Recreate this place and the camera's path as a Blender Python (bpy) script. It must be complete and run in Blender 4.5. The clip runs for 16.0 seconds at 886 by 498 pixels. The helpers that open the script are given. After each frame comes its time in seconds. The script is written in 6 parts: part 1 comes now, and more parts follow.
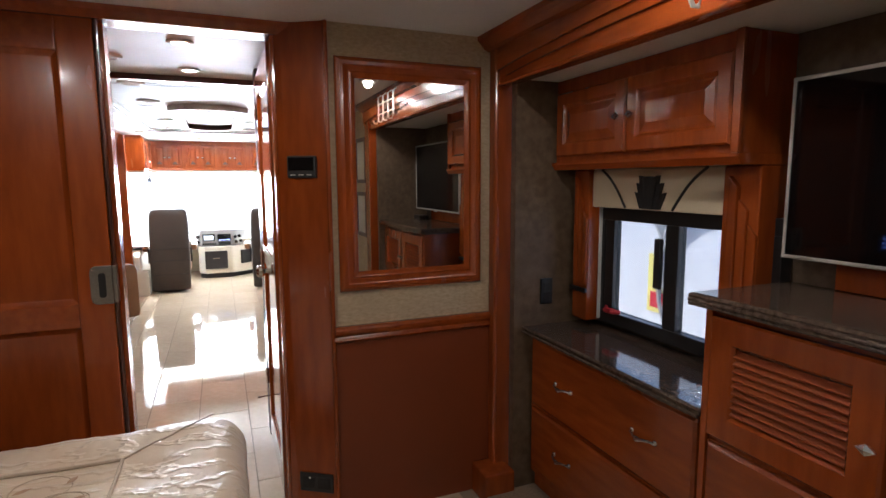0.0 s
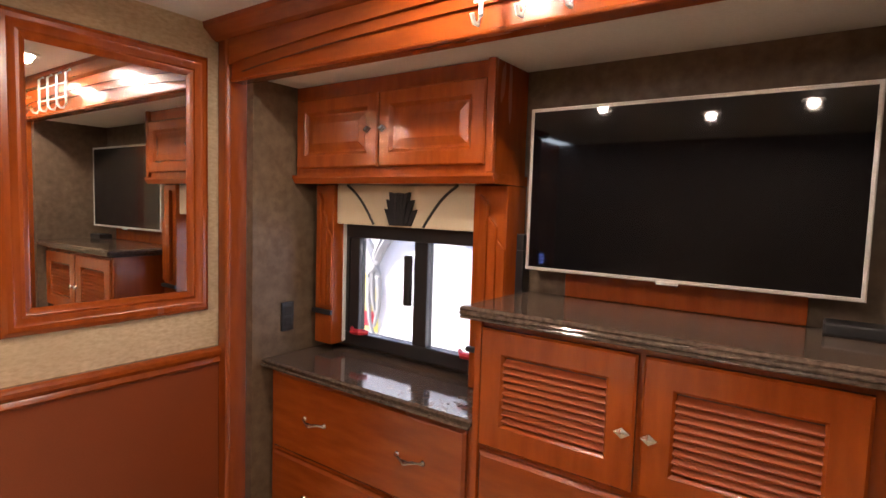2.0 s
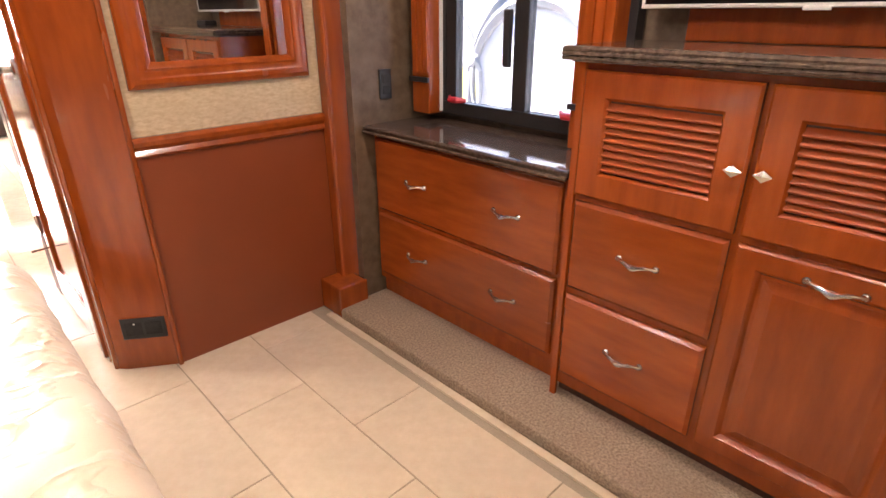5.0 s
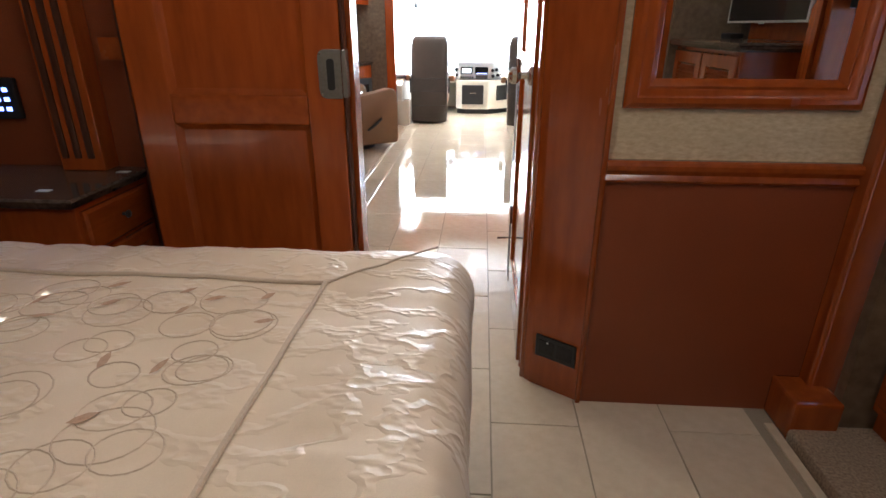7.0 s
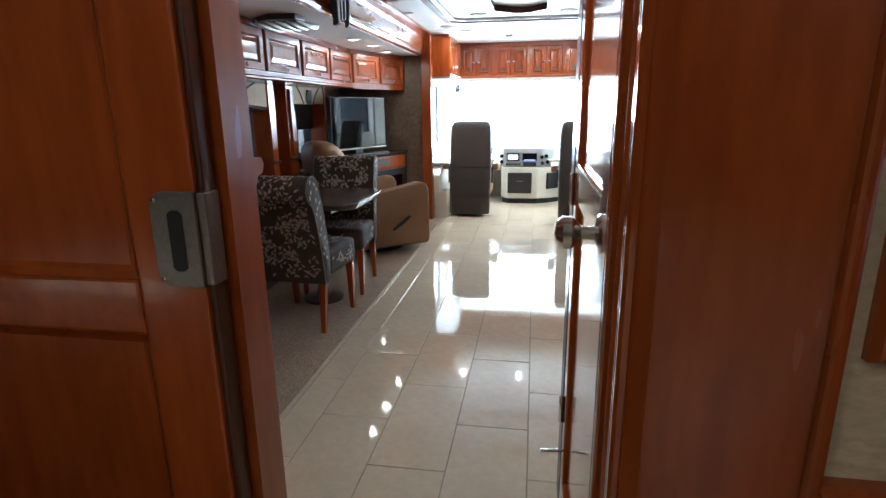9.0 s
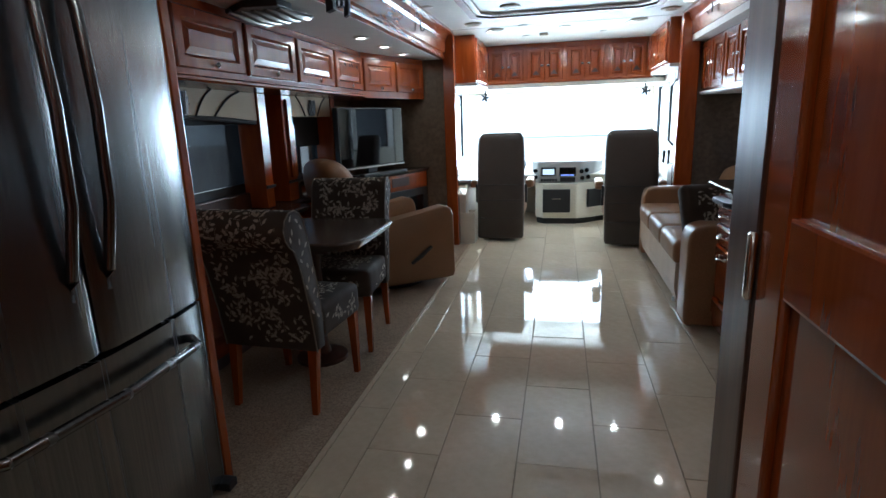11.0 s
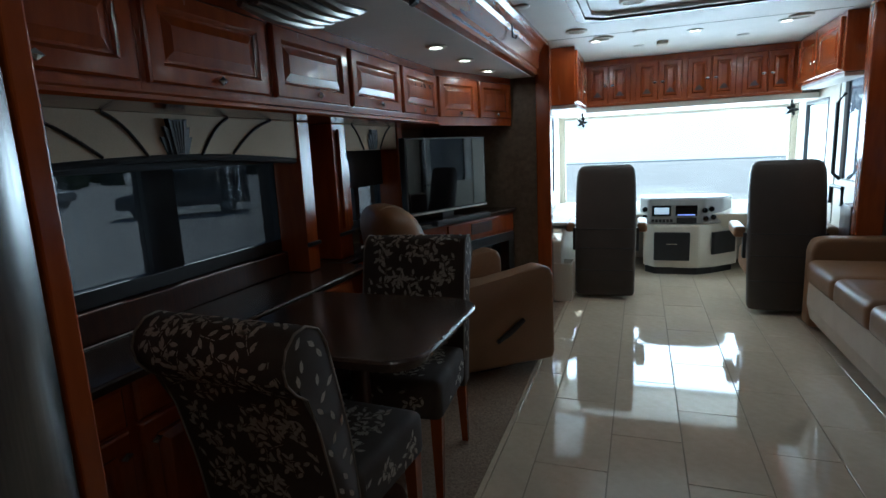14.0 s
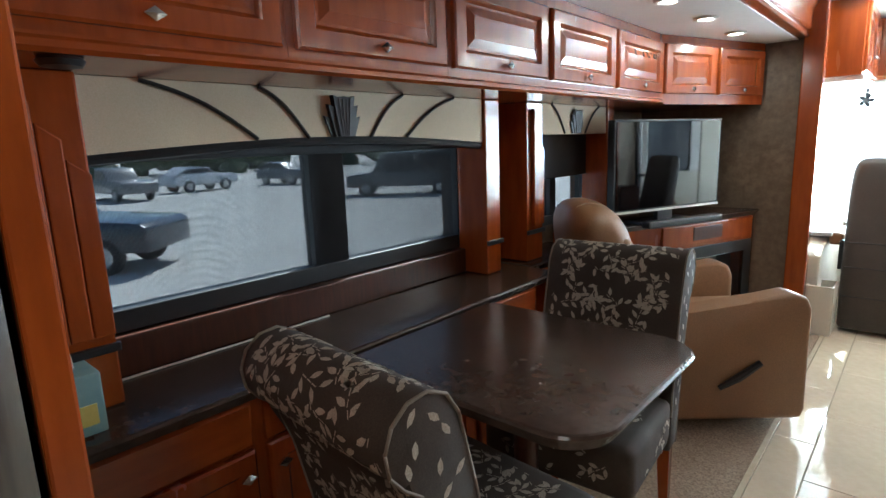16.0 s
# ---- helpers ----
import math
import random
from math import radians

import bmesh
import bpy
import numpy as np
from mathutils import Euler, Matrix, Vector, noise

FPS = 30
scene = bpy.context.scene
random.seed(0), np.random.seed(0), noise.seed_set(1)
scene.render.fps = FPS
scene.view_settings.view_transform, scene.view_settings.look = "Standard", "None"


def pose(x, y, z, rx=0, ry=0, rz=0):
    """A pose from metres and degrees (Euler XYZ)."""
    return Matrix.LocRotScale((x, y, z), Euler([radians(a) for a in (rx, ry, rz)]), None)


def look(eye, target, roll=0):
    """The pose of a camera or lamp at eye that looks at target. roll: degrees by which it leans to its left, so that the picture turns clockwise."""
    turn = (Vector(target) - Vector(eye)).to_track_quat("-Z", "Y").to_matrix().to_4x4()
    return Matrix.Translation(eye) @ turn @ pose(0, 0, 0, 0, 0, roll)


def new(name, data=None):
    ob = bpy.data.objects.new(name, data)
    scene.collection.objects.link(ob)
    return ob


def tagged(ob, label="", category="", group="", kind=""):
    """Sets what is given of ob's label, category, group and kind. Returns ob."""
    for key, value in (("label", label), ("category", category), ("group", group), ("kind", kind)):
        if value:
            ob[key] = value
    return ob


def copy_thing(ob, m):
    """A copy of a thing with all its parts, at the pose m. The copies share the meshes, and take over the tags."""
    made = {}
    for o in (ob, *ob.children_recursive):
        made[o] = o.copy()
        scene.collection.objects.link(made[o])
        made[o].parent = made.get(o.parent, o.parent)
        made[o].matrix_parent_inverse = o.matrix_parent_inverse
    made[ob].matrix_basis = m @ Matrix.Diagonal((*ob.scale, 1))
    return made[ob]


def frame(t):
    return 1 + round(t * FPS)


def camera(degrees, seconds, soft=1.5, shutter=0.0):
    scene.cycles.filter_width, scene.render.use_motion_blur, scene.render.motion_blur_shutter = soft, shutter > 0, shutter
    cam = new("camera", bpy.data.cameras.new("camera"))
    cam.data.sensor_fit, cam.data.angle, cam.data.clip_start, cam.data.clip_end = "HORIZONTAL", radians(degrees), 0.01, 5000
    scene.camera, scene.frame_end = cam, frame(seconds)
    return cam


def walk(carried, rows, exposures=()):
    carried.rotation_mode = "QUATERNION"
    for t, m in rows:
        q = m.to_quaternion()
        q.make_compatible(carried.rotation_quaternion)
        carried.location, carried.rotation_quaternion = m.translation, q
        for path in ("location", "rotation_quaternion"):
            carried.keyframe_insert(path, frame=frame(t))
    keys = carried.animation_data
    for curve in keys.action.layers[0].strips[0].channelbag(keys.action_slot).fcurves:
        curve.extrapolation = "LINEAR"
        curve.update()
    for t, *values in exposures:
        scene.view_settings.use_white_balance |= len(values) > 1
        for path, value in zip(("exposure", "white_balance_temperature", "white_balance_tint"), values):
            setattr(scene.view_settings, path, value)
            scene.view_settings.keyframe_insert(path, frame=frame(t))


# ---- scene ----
cam = camera(78.4, 16.0)
PATH = [
    (0, (0.085, -0.064, 1.509), (0.838, 1.772, 1.259), -0.3),
    (0.5, (0.16, 0.004, 1.493), (1.034, 1.783, 1.231), 0.5),
    (1, (0.18, 0.081, 1.464), (1.297, 1.727, 1.255), 1.7),
    (1.5, (0.092, 0.18, 1.464), (1.54, 1.553, 1.335), 2.2),
    (2, (0.017, 0.221, 1.47), (1.638, 1.381, 1.319), 1.8),
    (2.5, (0.003, 0.217, 1.464), (1.664, 1.309, 1.248), 0.9),
    (3, (0.005, 0.212, 1.434), (1.651, 1.305, 1.12), 0.1),
    (3.2, (0.005, 0.211, 1.408), (1.643, 1.298, 1.042), -0.0),
    (5.3, (0.022, 0.193, 1.268), (1.101, 1.631, 0.39), -2.1),
    (5.5, (0.035, 0.225, 1.264), (0.924, 1.774, 0.362), -2.8),
    (6, (0.101, 0.33, 1.19), (0.443, 2.112, 0.349), -2.8),
    (6.5, (0.171, 0.469, 1.247), (0.136, 2.284, 0.408), -2.5),
    (7, (0.131, 0.557, 1.26), (0.006, 2.403, 0.5), 0.1),
    (7.5, (0.15, 0.711, 1.258), (-0.071, 2.575, 0.568), -0.6),
    (8, (0.153, 0.993, 1.292), (-0.079, 2.886, 0.692), -0.7),
    (8.5, (0.167, 1.321, 1.286), (-0.084, 3.231, 0.748), -0.3),
    (9, (0.184, 1.604, 1.309), (-0.136, 3.512, 0.804), -0.7),
    (11.3, (0.006, 2.514, 1.279), (-0.413, 4.42, 0.841), -2.0),
    (11.5, (-0.017, 2.577, 1.285), (-0.404, 4.497, 0.878), -2.3),
    (12, (-0.044, 2.764, 1.297), (-0.397, 4.704, 0.967), -2.3),
    (12.5, (-0.065, 2.964, 1.312), (-0.439, 4.905, 1.009), -1.9),
    (13, (-0.1, 3.129, 1.323), (-0.5, 5.064, 1.011), -1.1),
    (13.5, (-0.188, 3.263, 1.329), (-0.642, 5.182, 0.998), -1.2),
    (14, (-0.301, 3.407, 1.325), (-0.98, 5.254, 0.97), -2.8),
    (14.5, (-0.346, 3.566, 1.321), (-1.397, 5.232, 0.973), -3.3),
    (15, (-0.378, 3.684, 1.322), (-1.686, 5.156, 0.969), -3.1),
    (15.5, (-0.41, 3.772, 1.316), (-1.773, 5.19, 0.95), -2.5),
    (16, (-0.463, 3.841, 1.32), (-1.772, 5.306, 0.944), -2.1),
]
EXPOSURES = [
    (0.0, 2.1, 5750, 11), (1.0, 2.0, 5900, 9), (1.5, 2.75, 6500, 17), (3.0, 4.15, 6900, 22), (5.5, 3.9, 6200, 19), (6.5, 2.7, 5850, 12), (7.0, 2.4, 5700, 9), (9.0, 1.7, 5150, 0),
    (11.3, 0.4, 5050, -1), (13.5, -0.25, 4950, -4), (14.5, -0.3, 5000, -5), (15.0, 0.45, 5200, -2), (15.5, 1.45, 5350, 0), (16.0, 1.9, 5350, -2),
]
walk(cam, [(t, look(eye, target, roll)) for t, eye, target, roll in PATH], EXPOSURES)

# ---- world, sun, sky ----
SUN_ELEVATION, SUN_TURN = 52.0, 25.0
world = bpy.data.worlds.new("world")
scene.world = world
world.use_nodes = True
wn = world.node_tree.nodes
sky = wn.new("ShaderNodeTexSky")
sky.sky_type, sky.sun_disc = "NISHITA", False
sky.sun_elevation, sky.sun_rotation = radians(SUN_ELEVATION), radians(-SUN_TURN)
wn["Background"].inputs["Strength"].default_value = 0.15
world.node_tree.links.new(sky.outputs["Color"], wn["Background"].inputs["Color"])
sun = new("sun", bpy.data.lights.new("sun", "SUN"))
sun.data.energy, sun.data.angle, sun.data.color = 5.0, radians(0.5), (1.0, 0.95, 0.88)
sun_from = Vector((-math.sin(radians(SUN_TURN)) * math.cos(radians(SUN_ELEVATION)), math.cos(radians(SUN_TURN)) * math.cos(radians(SUN_ELEVATION)), math.sin(radians(SUN_ELEVATION))))
sun.matrix_world = look(sun_from * 30, (0, 0, 0))
LAMPS_REAR, LAMPS_HALL, LAMPS_LIVING, LAMPS_FRONT = 1.75, 4.0, 1.25, 4.5


def daylight(name, eye, target, wide, high, watts, colour=(0.93, 0.97, 1.0)):
    """Sky light that comes in through a window's opening."""
    ob = new(name, bpy.data.lights.new(name, "AREA"))
    ob.data.shape, ob.data.size, ob.data.size_y, ob.data.energy, ob.data.color = "RECTANGLE", wide, high, watts, colour
    ob.matrix_world = look(eye, target)


daylight("windscreen_daylight", (0, 10.07, 1.12), (0, 5, 1.12), 2.36, 1.02, 95)
daylight("driver_window_daylight", (-1.27, 9.05, 1.2), (0, 9.05, 1.1), 0.9, 0.74, 9)
daylight("side_window_daylight", (1.27, 9.35, 1.2), (0, 9.35, 1.1), 0.6, 0.74, 7)


# ---- materials ----
def nodes_of(name):
    m = bpy.data.materials.new(name)
    m.use_nodes = True
    n, l = m.node_tree.nodes, m.node_tree.links
    return m, n, l, n["Principled BSDF"]


def mix_colour(n, l, fac, a, b, mode="MIX"):
    x = n.new("ShaderNodeMix")
    x.data_type, x.blend_type = "RGBA", mode
    for sock, v in ((x.inputs[0], fac), (x.inputs[6], a), (x.inputs[7], b)):
        if hasattr(v, "is_linked"):
            l.new(v, sock)
        elif isinstance(v, (tuple, list)):
            sock.default_value = (*v, 1.0)[:4]
        else:
            sock.default_value = v
    return x.outputs[2]


def noise_of(n, l, scale, detail=4.0, stretch=(1, 1, 1), rough=0.55):
    tc, mp, nz = n.new("ShaderNodeTexCoord"), n.new("ShaderNodeMapping"), n.new("ShaderNodeTexNoise")
    mp.inputs["Scale"].default_value = stretch
    nz.inputs["Scale"].default_value, nz.inputs["Detail"].default_value, nz.inputs["Roughness"].default_value = scale, detail, rough
    l.new(tc.outputs["Object"], mp.inputs["Vector"])
    l.new(mp.outputs["Vector"], nz.inputs["Vector"])
    return nz.outputs["Fac"]


def ramp_of(n, l, fac, lo, hi, a=0.0, b=1.0):
    r = n.new("ShaderNodeMapRange")
    r.inputs["From Min"].default_value, r.inputs["From Max"].default_value = lo, hi
    r.inputs["To Min"].default_value, r.inputs["To Max"].default_value = a, b
    l.new(fac, r.inputs["Value"])
    return r.outputs["Result"]


def bump_of(n, l, bsdf, height, strength, distance=0.002):
    b = n.new("ShaderNodeBump")
    b.inputs["Strength"].default_value, b.inputs["Distance"].default_value = strength, distance
    l.new(height, b.inputs["Height"])
    l.new(b.outputs["Normal"], bsdf.inputs["Normal"])


def surface(name, dark, light, rough=0.5, metal=0.0, fine=60.0, broad=4.0, stretch=(1, 1, 1), bump=0.15, coat=0.0, spread=0.15, depth=0.002, spec=0.5):
    """A material that varies between two colours at a fine and a broad scale."""
    m, n, l, p = nodes_of(name)
    f = noise_of(n, l, fine, 5.0, stretch)
    g = noise_of(n, l, broad, 3.0, stretch)
    c = mix_colour(n, l, ramp_of(n, l, f, 0.3, 0.7), dark, light)
    c = mix_colour(n, l, ramp_of(n, l, g, 0.3, 0.7, 0.0, 0.45), c, tuple(0.5 * (a + b) * 0.8 for a, b in zip(dark, light)))
    info = n.new("ShaderNodeObjectInfo")
    hsv = n.new("ShaderNodeHueSaturation")
    l.new(ramp_of(n, l, info.outputs["Random"], 0, 1, 1 - spread, 1 + spread), hsv.inputs["Value"])
    l.new(c, hsv.inputs["Color"])
    l.new(hsv.outputs["Color"], p.inputs["Base Color"])
    l.new(ramp_of(n, l, g, 0.3, 0.7, rough * 0.85, min(1.0, rough * 1.15)), p.inputs["Roughness"])
    p.inputs["Metallic"].default_value, p.inputs["Coat Weight"].default_value, p.inputs["Coat Roughness"].default_value = metal, coat, 0.09
    p.inputs["Specular IOR Level"].default_value = spec
    if bump:
        bump_of(n, l, p, f, bump, depth)
    return m


WOOD = surface("cherry_wood", (0.225, 0.040, 0.0050), (0.325, 0.066, 0.0088), 0.24, fine=5, broad=1.6, stretch=(5, 5, 0.9), bump=0.012, coat=0.3, spread=0.10)
WOOD_FLAT = surface("cherry_wood_lengthwise", (0.225, 0.040, 0.0050), (0.335, 0.070, 0.0095), 0.24, fine=5, broad=1.6, stretch=(5, 0.9, 5), bump=0.012, coat=0.3, spread=0.08)
WOOD_MATT = surface("matt_cherry_slat", (0.235, 0.042, 0.0055), (0.305, 0.062, 0.0085), 0.5, fine=9, broad=2.2, stretch=(9, 0.8, 9), bump=0.05, spread=0.12, spec=0.3)
WOOD_GLOSS = surface("polished_cherry", (0.235, 0.042, 0.0055), (0.305, 0.062, 0.0085), 0.10, fine=9, broad=2.2, stretch=(9, 9, 0.8), bump=0.01, coat=0.8, spread=0.05)
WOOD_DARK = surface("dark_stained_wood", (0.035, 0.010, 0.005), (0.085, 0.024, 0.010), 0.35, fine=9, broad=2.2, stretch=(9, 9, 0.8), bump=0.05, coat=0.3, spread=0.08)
VINYL = surface("brown_vinyl_panel", (0.185, 0.040, 0.0115), (0.235, 0.053, 0.016), 0.42, fine=260, broad=3, bump=0.2, spread=0.02)
PAPER = surface("beige_woven_wallpaper", (0.42, 0.32, 0.20), (0.62, 0.51, 0.35), 0.8, fine=42, broad=7, stretch=(1, 1, 2.2), bump=0.3, spread=0.02)
PAPER_DARK = surface("grey_brown_wallcovering", (0.085, 0.052, 0.030), (0.17, 0.118, 0.074), 0.55, fine=26, broad=6, bump=0.2, spread=0.03)
CEILING = surface("white_vinyl_ceiling", (0.70, 0.69, 0.66), (0.78, 0.77, 0.74), 0.55, fine=120, broad=2, bump=0.06, spread=0.01)
CREAM = surface("cream_moulded_vinyl", (0.60, 0.56, 0.47), (0.68, 0.64, 0.55), 0.5, fine=160, broad=4, bump=0.1, spread=0.02)
TILE = surface("polished_cream_tile", (0.60, 0.495, 0.36), (0.69, 0.585, 0.44), 0.05, fine=22, broad=3, bump=0.012, spread=0.035, spec=0.55)
GROUT = surface("beige_grout", (0.30, 0.25, 0.18), (0.38, 0.32, 0.24), 0.9, fine=200, broad=6, bump=0.2, spread=0.0)
CARPET = surface("taupe_carpet", (0.20, 0.145, 0.098), (0.47, 0.36, 0.265), 0.95, fine=120, broad=5, bump=0.9, spread=0.02, depth=0.006, spec=0.1)
GRANITE = surface("dark_brown_stone", (0.038, 0.025, 0.018), (0.135, 0.094, 0.072), 0.09, fine=60, broad=14, bump=0.0, spread=0.04, spec=0.6)
TABLE_TOP = surface("dark_brown_laminate", (0.042, 0.026, 0.019), (0.088, 0.058, 0.043), 0.22, fine=34, broad=9, bump=0.02, spread=0.0)
STEEL = surface("brushed_steel", (0.15, 0.15, 0.151), (0.24, 0.238, 0.235), 0.25, 1.0, fine=34, broad=7, stretch=(1, 4, 0.06), bump=0.03, spread=0.02)
CHROME = surface("brushed_nickel", (0.62, 0.60, 0.55), (0.72, 0.70, 0.66), 0.2, 1.0, fine=80, broad=9, bump=0.0, spread=0.03)
LEATHER = surface("tan_leather", (0.20, 0.100, 0.042), (0.30, 0.155, 0.070), 0.42, fine=190, broad=5, bump=0.25, spread=0.04)
SEAT_LEATHER = surface("dark_brown_leather", (0.036, 0.027, 0.021), (0.058, 0.044, 0.035), 0.5, fine=190, broad=5, bump=0.25, spread=0.03)
CHAIR_CLOTH = surface("dark_brown_upholstery", (0.034, 0.023, 0.016), (0.068, 0.048, 0.034), 0.85, fine=380, broad=8, bump=0.4, spread=0.02)
LEAF_CLOTH = surface("pale_leaf_embroidery", (0.26, 0.21, 0.15), (0.56, 0.49, 0.39), 0.6, fine=420, broad=34, bump=0.3, spread=0.0)
BLACK = surface("black_plastic", (0.010, 0.010, 0.011), (0.020, 0.020, 0.022), 0.4, fine=200, broad=9, bump=0.05, spread=0.02)
SCREEN = surface("black_screen_glass", (0.0030, 0.0030, 0.0035), (0.0045, 0.0045, 0.0055), 0.035, fine=40, broad=4, bump=0.0, spread=0.0)
SILVER = surface("silver_plastic", (0.50, 0.49, 0.46), (0.60, 0.59, 0.56), 0.35, 0.3, fine=200, broad=9, bump=0.03, spread=0.02)
WHITE = surface("white_plastic", (0.72, 0.72, 0.70), (0.80, 0.80, 0.78), 0.45, fine=200, broad=9, bump=0.02, spread=0.02)
RED = surface("red_plastic", (0.45, 0.02, 0.03), (0.6, 0.03, 0.05), 0.4, fine=200, broad=9, bump=0.02, spread=0.02)
SATIN, sn, sl, sp = nodes_of("champagne_satin_quilt")
crease = sn.new("ShaderNodeMath")
crease.operation = "ABSOLUTE"
sl.new(ramp_of(sn, sl, noise_of(sn, sl, 6.5, 3.0, (1.0, 1.6, 1), 0.5), 0.25, 0.75, -1.0, 1.0), crease.inputs[0])
fold = ramp_of(sn, sl, crease.outputs[0], 0.0, 0.24, 1.0, 0.0)
bump_of(sn, sl, sp, fold, 0.40, 0.011)
tone = mix_colour(sn, sl, ramp_of(sn, sl, noise_of(sn, sl, 5.0), 0.3, 0.7), (0.60, 0.465, 0.335), (0.70, 0.57, 0.43))
sl.new(mix_colour(sn, sl, ramp_of(sn, sl, noise_of(sn, sl, 420.0, 2.0), 0.3, 0.7, 0.0, 0.2), tone, (0.50, 0.38, 0.27)), sp.inputs["Base Color"])
sp.inputs["Roughness"].default_value, sp.inputs["Sheen Weight"].default_value = 0.42, 0.25
SATIN_DARK = surface("brown_satin_thread", (0.36, 0.20, 0.12), (0.52, 0.34, 0.22), 0.5, fine=90, broad=6, bump=0.1, spread=0.1)
NICKEL_DARK = surface("dull_nickel", (0.24, 0.23, 0.21), (0.32, 0.31, 0.29), 0.32, 0.8, fine=120, broad=9, bump=0.03, spread=0.0)
SEAM = surface("grey_beige_piping", (0.50, 0.385, 0.28), (0.58, 0.46, 0.35), 0.5, fine=300, broad=6, bump=0.3, spread=0.0)
THREAD = surface("taupe_stitching", (0.50, 0.38, 0.27), (0.60, 0.47, 0.35), 0.5, fine=300, broad=6, bump=0.2, spread=0.0)
VALANCE = surface("beige_valance_cloth", (0.56, 0.47, 0.32), (0.66, 0.57, 0.41), 0.75, fine=300, broad=5, bump=0.2, spread=0.02)
WELT = surface("brown_cord", (0.16, 0.125, 0.09), (0.26, 0.21, 0.16), 0.8, fine=500, broad=9, bump=0.4, spread=0.0)
DASH = surface("grey_dash_plastic", (0.30, 0.30, 0.29), (0.36, 0.36, 0.35), 0.45, fine=160, broad=4, bump=0.1, spread=0.02)
SHADE = surface("dark_roller_screen", (0.020, 0.021, 0.024), (0.034, 0.035, 0.038), 0.7, fine=500, broad=5, bump=0.1, spread=0.0)
GRAVEL = surface("pale_gravel", (0.52, 0.49, 0.44), (0.70, 0.67, 0.61), 0.95, fine=9, broad=0.35, bump=0.6, spread=0.0, depth=0.02)
RUBBER = surface("black_rubber", (0.012, 0.012, 0.012), (0.022, 0.022, 0.022), 0.8, fine=90, broad=9, bump=0.2, spread=0.0)
CAR_BLUE = surface("dark_blue_car_paint", (0.010, 0.014, 0.026), (0.016, 0.022, 0.038), 0.25, fine=9, broad=2, bump=0.0, coat=0.6, spread=0.0)
CAR_GREY = surface("grey_car_paint", (0.11, 0.11, 0.115), (0.15, 0.15, 0.155), 0.3, fine=9, broad=2, bump=0.0, coat=0.6, spread=0.1)
CAR_WHITE = surface("white_fibreglass", (0.66, 0.66, 0.66), (0.74, 0.74, 0.74), 0.35, fine=9, broad=2, bump=0.0, coat=0.4, spread=0.03)
CAR_GLASS = surface("dark_car_glass", (0.02, 0.02, 0.025), (0.03, 0.03, 0.035), 0.1, fine=9, broad=2, bump=0.0, spread=0.0)
LEAVES = surface("dull_green_leaves", (0.035, 0.05, 0.02), (0.07, 0.09, 0.035), 0.8, fine=3, broad=0.4, bump=0.0, spread=0.1)
YELLOW = surface("yellow_label_paper", (0.75, 0.65, 0.15), (0.82, 0.72, 0.22), 0.7, fine=60, broad=9, bump=0.0, spread=0.0)
TISSUE_BLUE = surface("pale_blue_card", (0.22, 0.42, 0.48), (0.42, 0.60, 0.55), 0.6, fine=14, broad=5, bump=0.0, spread=0.0)


def glass_of(name, tint):
    m = bpy.data.materials.new(name)
    m.use_nodes = True
    n, l = m.node_tree.nodes, m.node_tree.links
    n.remove(n["Principled BSDF"])
    clear, gloss, mixer, fres = n.new("ShaderNodeBsdfTransparent"), n.new("ShaderNodeBsdfGlossy"), n.new("ShaderNodeMixShader"), n.new("ShaderNodeLayerWeight")
    steep = n.new("ShaderNodeMath")
    steep.operation, steep.inputs[1].default_value = "POWER", 5.0
    clear.inputs["Color"].default_value, gloss.inputs["Roughness"].default_value = (*tint, 1), 0.02
    fres.inputs["Blend"].default_value = 0.5
    l.new(fres.outputs["Facing"], steep.inputs[0])
    l.new(ramp_of(n, l, steep.outputs[0], 0.0, 1.0, 0.035, 0.85), mixer.inputs["Fac"])
    l.new(clear.outputs["BSDF"], mixer.inputs[1])
    l.new(gloss.outputs["BSDF"], mixer.inputs[2])
    l.new(mixer.outputs["Shader"], n["Material Output"].inputs["Surface"])
    return m


GLASS = glass_of("clear_glass", (0.92, 0.94, 0.94))
GLASS_DARK = glass_of("tinted_glass", (0.38, 0.385, 0.39))
GLASS_SMOKE = glass_of("smoked_glass", (0.62, 0.63, 0.65))
GLASS_CLEAR = glass_of("windscreen_glass", (0.985, 0.99, 0.99))
GLASS_GREY = glass_of("grey_tinted_glass", (0.45, 0.47, 0.50))


def glow_of(name, colour, strength):
    m, n, l, p = nodes_of(name)
    p.inputs["Base Color"].default_value = (0.8, 0.8, 0.8, 1)
    p.inputs["Emission Color"].default_value, p.inputs["Emission Strength"].default_value = (*colour, 1), strength
    return m


LAMP_GLOW = glow_of("lit_lamp_diffuser", (1.0, 0.88, 0.70), 14.0)
BLUE_GLOW = glow_of("lit_blue_display", (0.15, 0.25, 0.9), 1.6)
PALE_GLOW = glow_of("lit_pale_display", (0.55, 0.65, 0.75), 0.7)
MIRROR, mn, ml, mp_ = nodes_of("silvered_mirror")
mp_.inputs["Base Color"].default_value, mp_.inputs["Metallic"].default_value, mp_.inputs["Roughness"].default_value = (0.86, 0.87, 0.86, 1), 1.0, 0.01

# ---- helpers for things and parts ----
OFFSET = {}


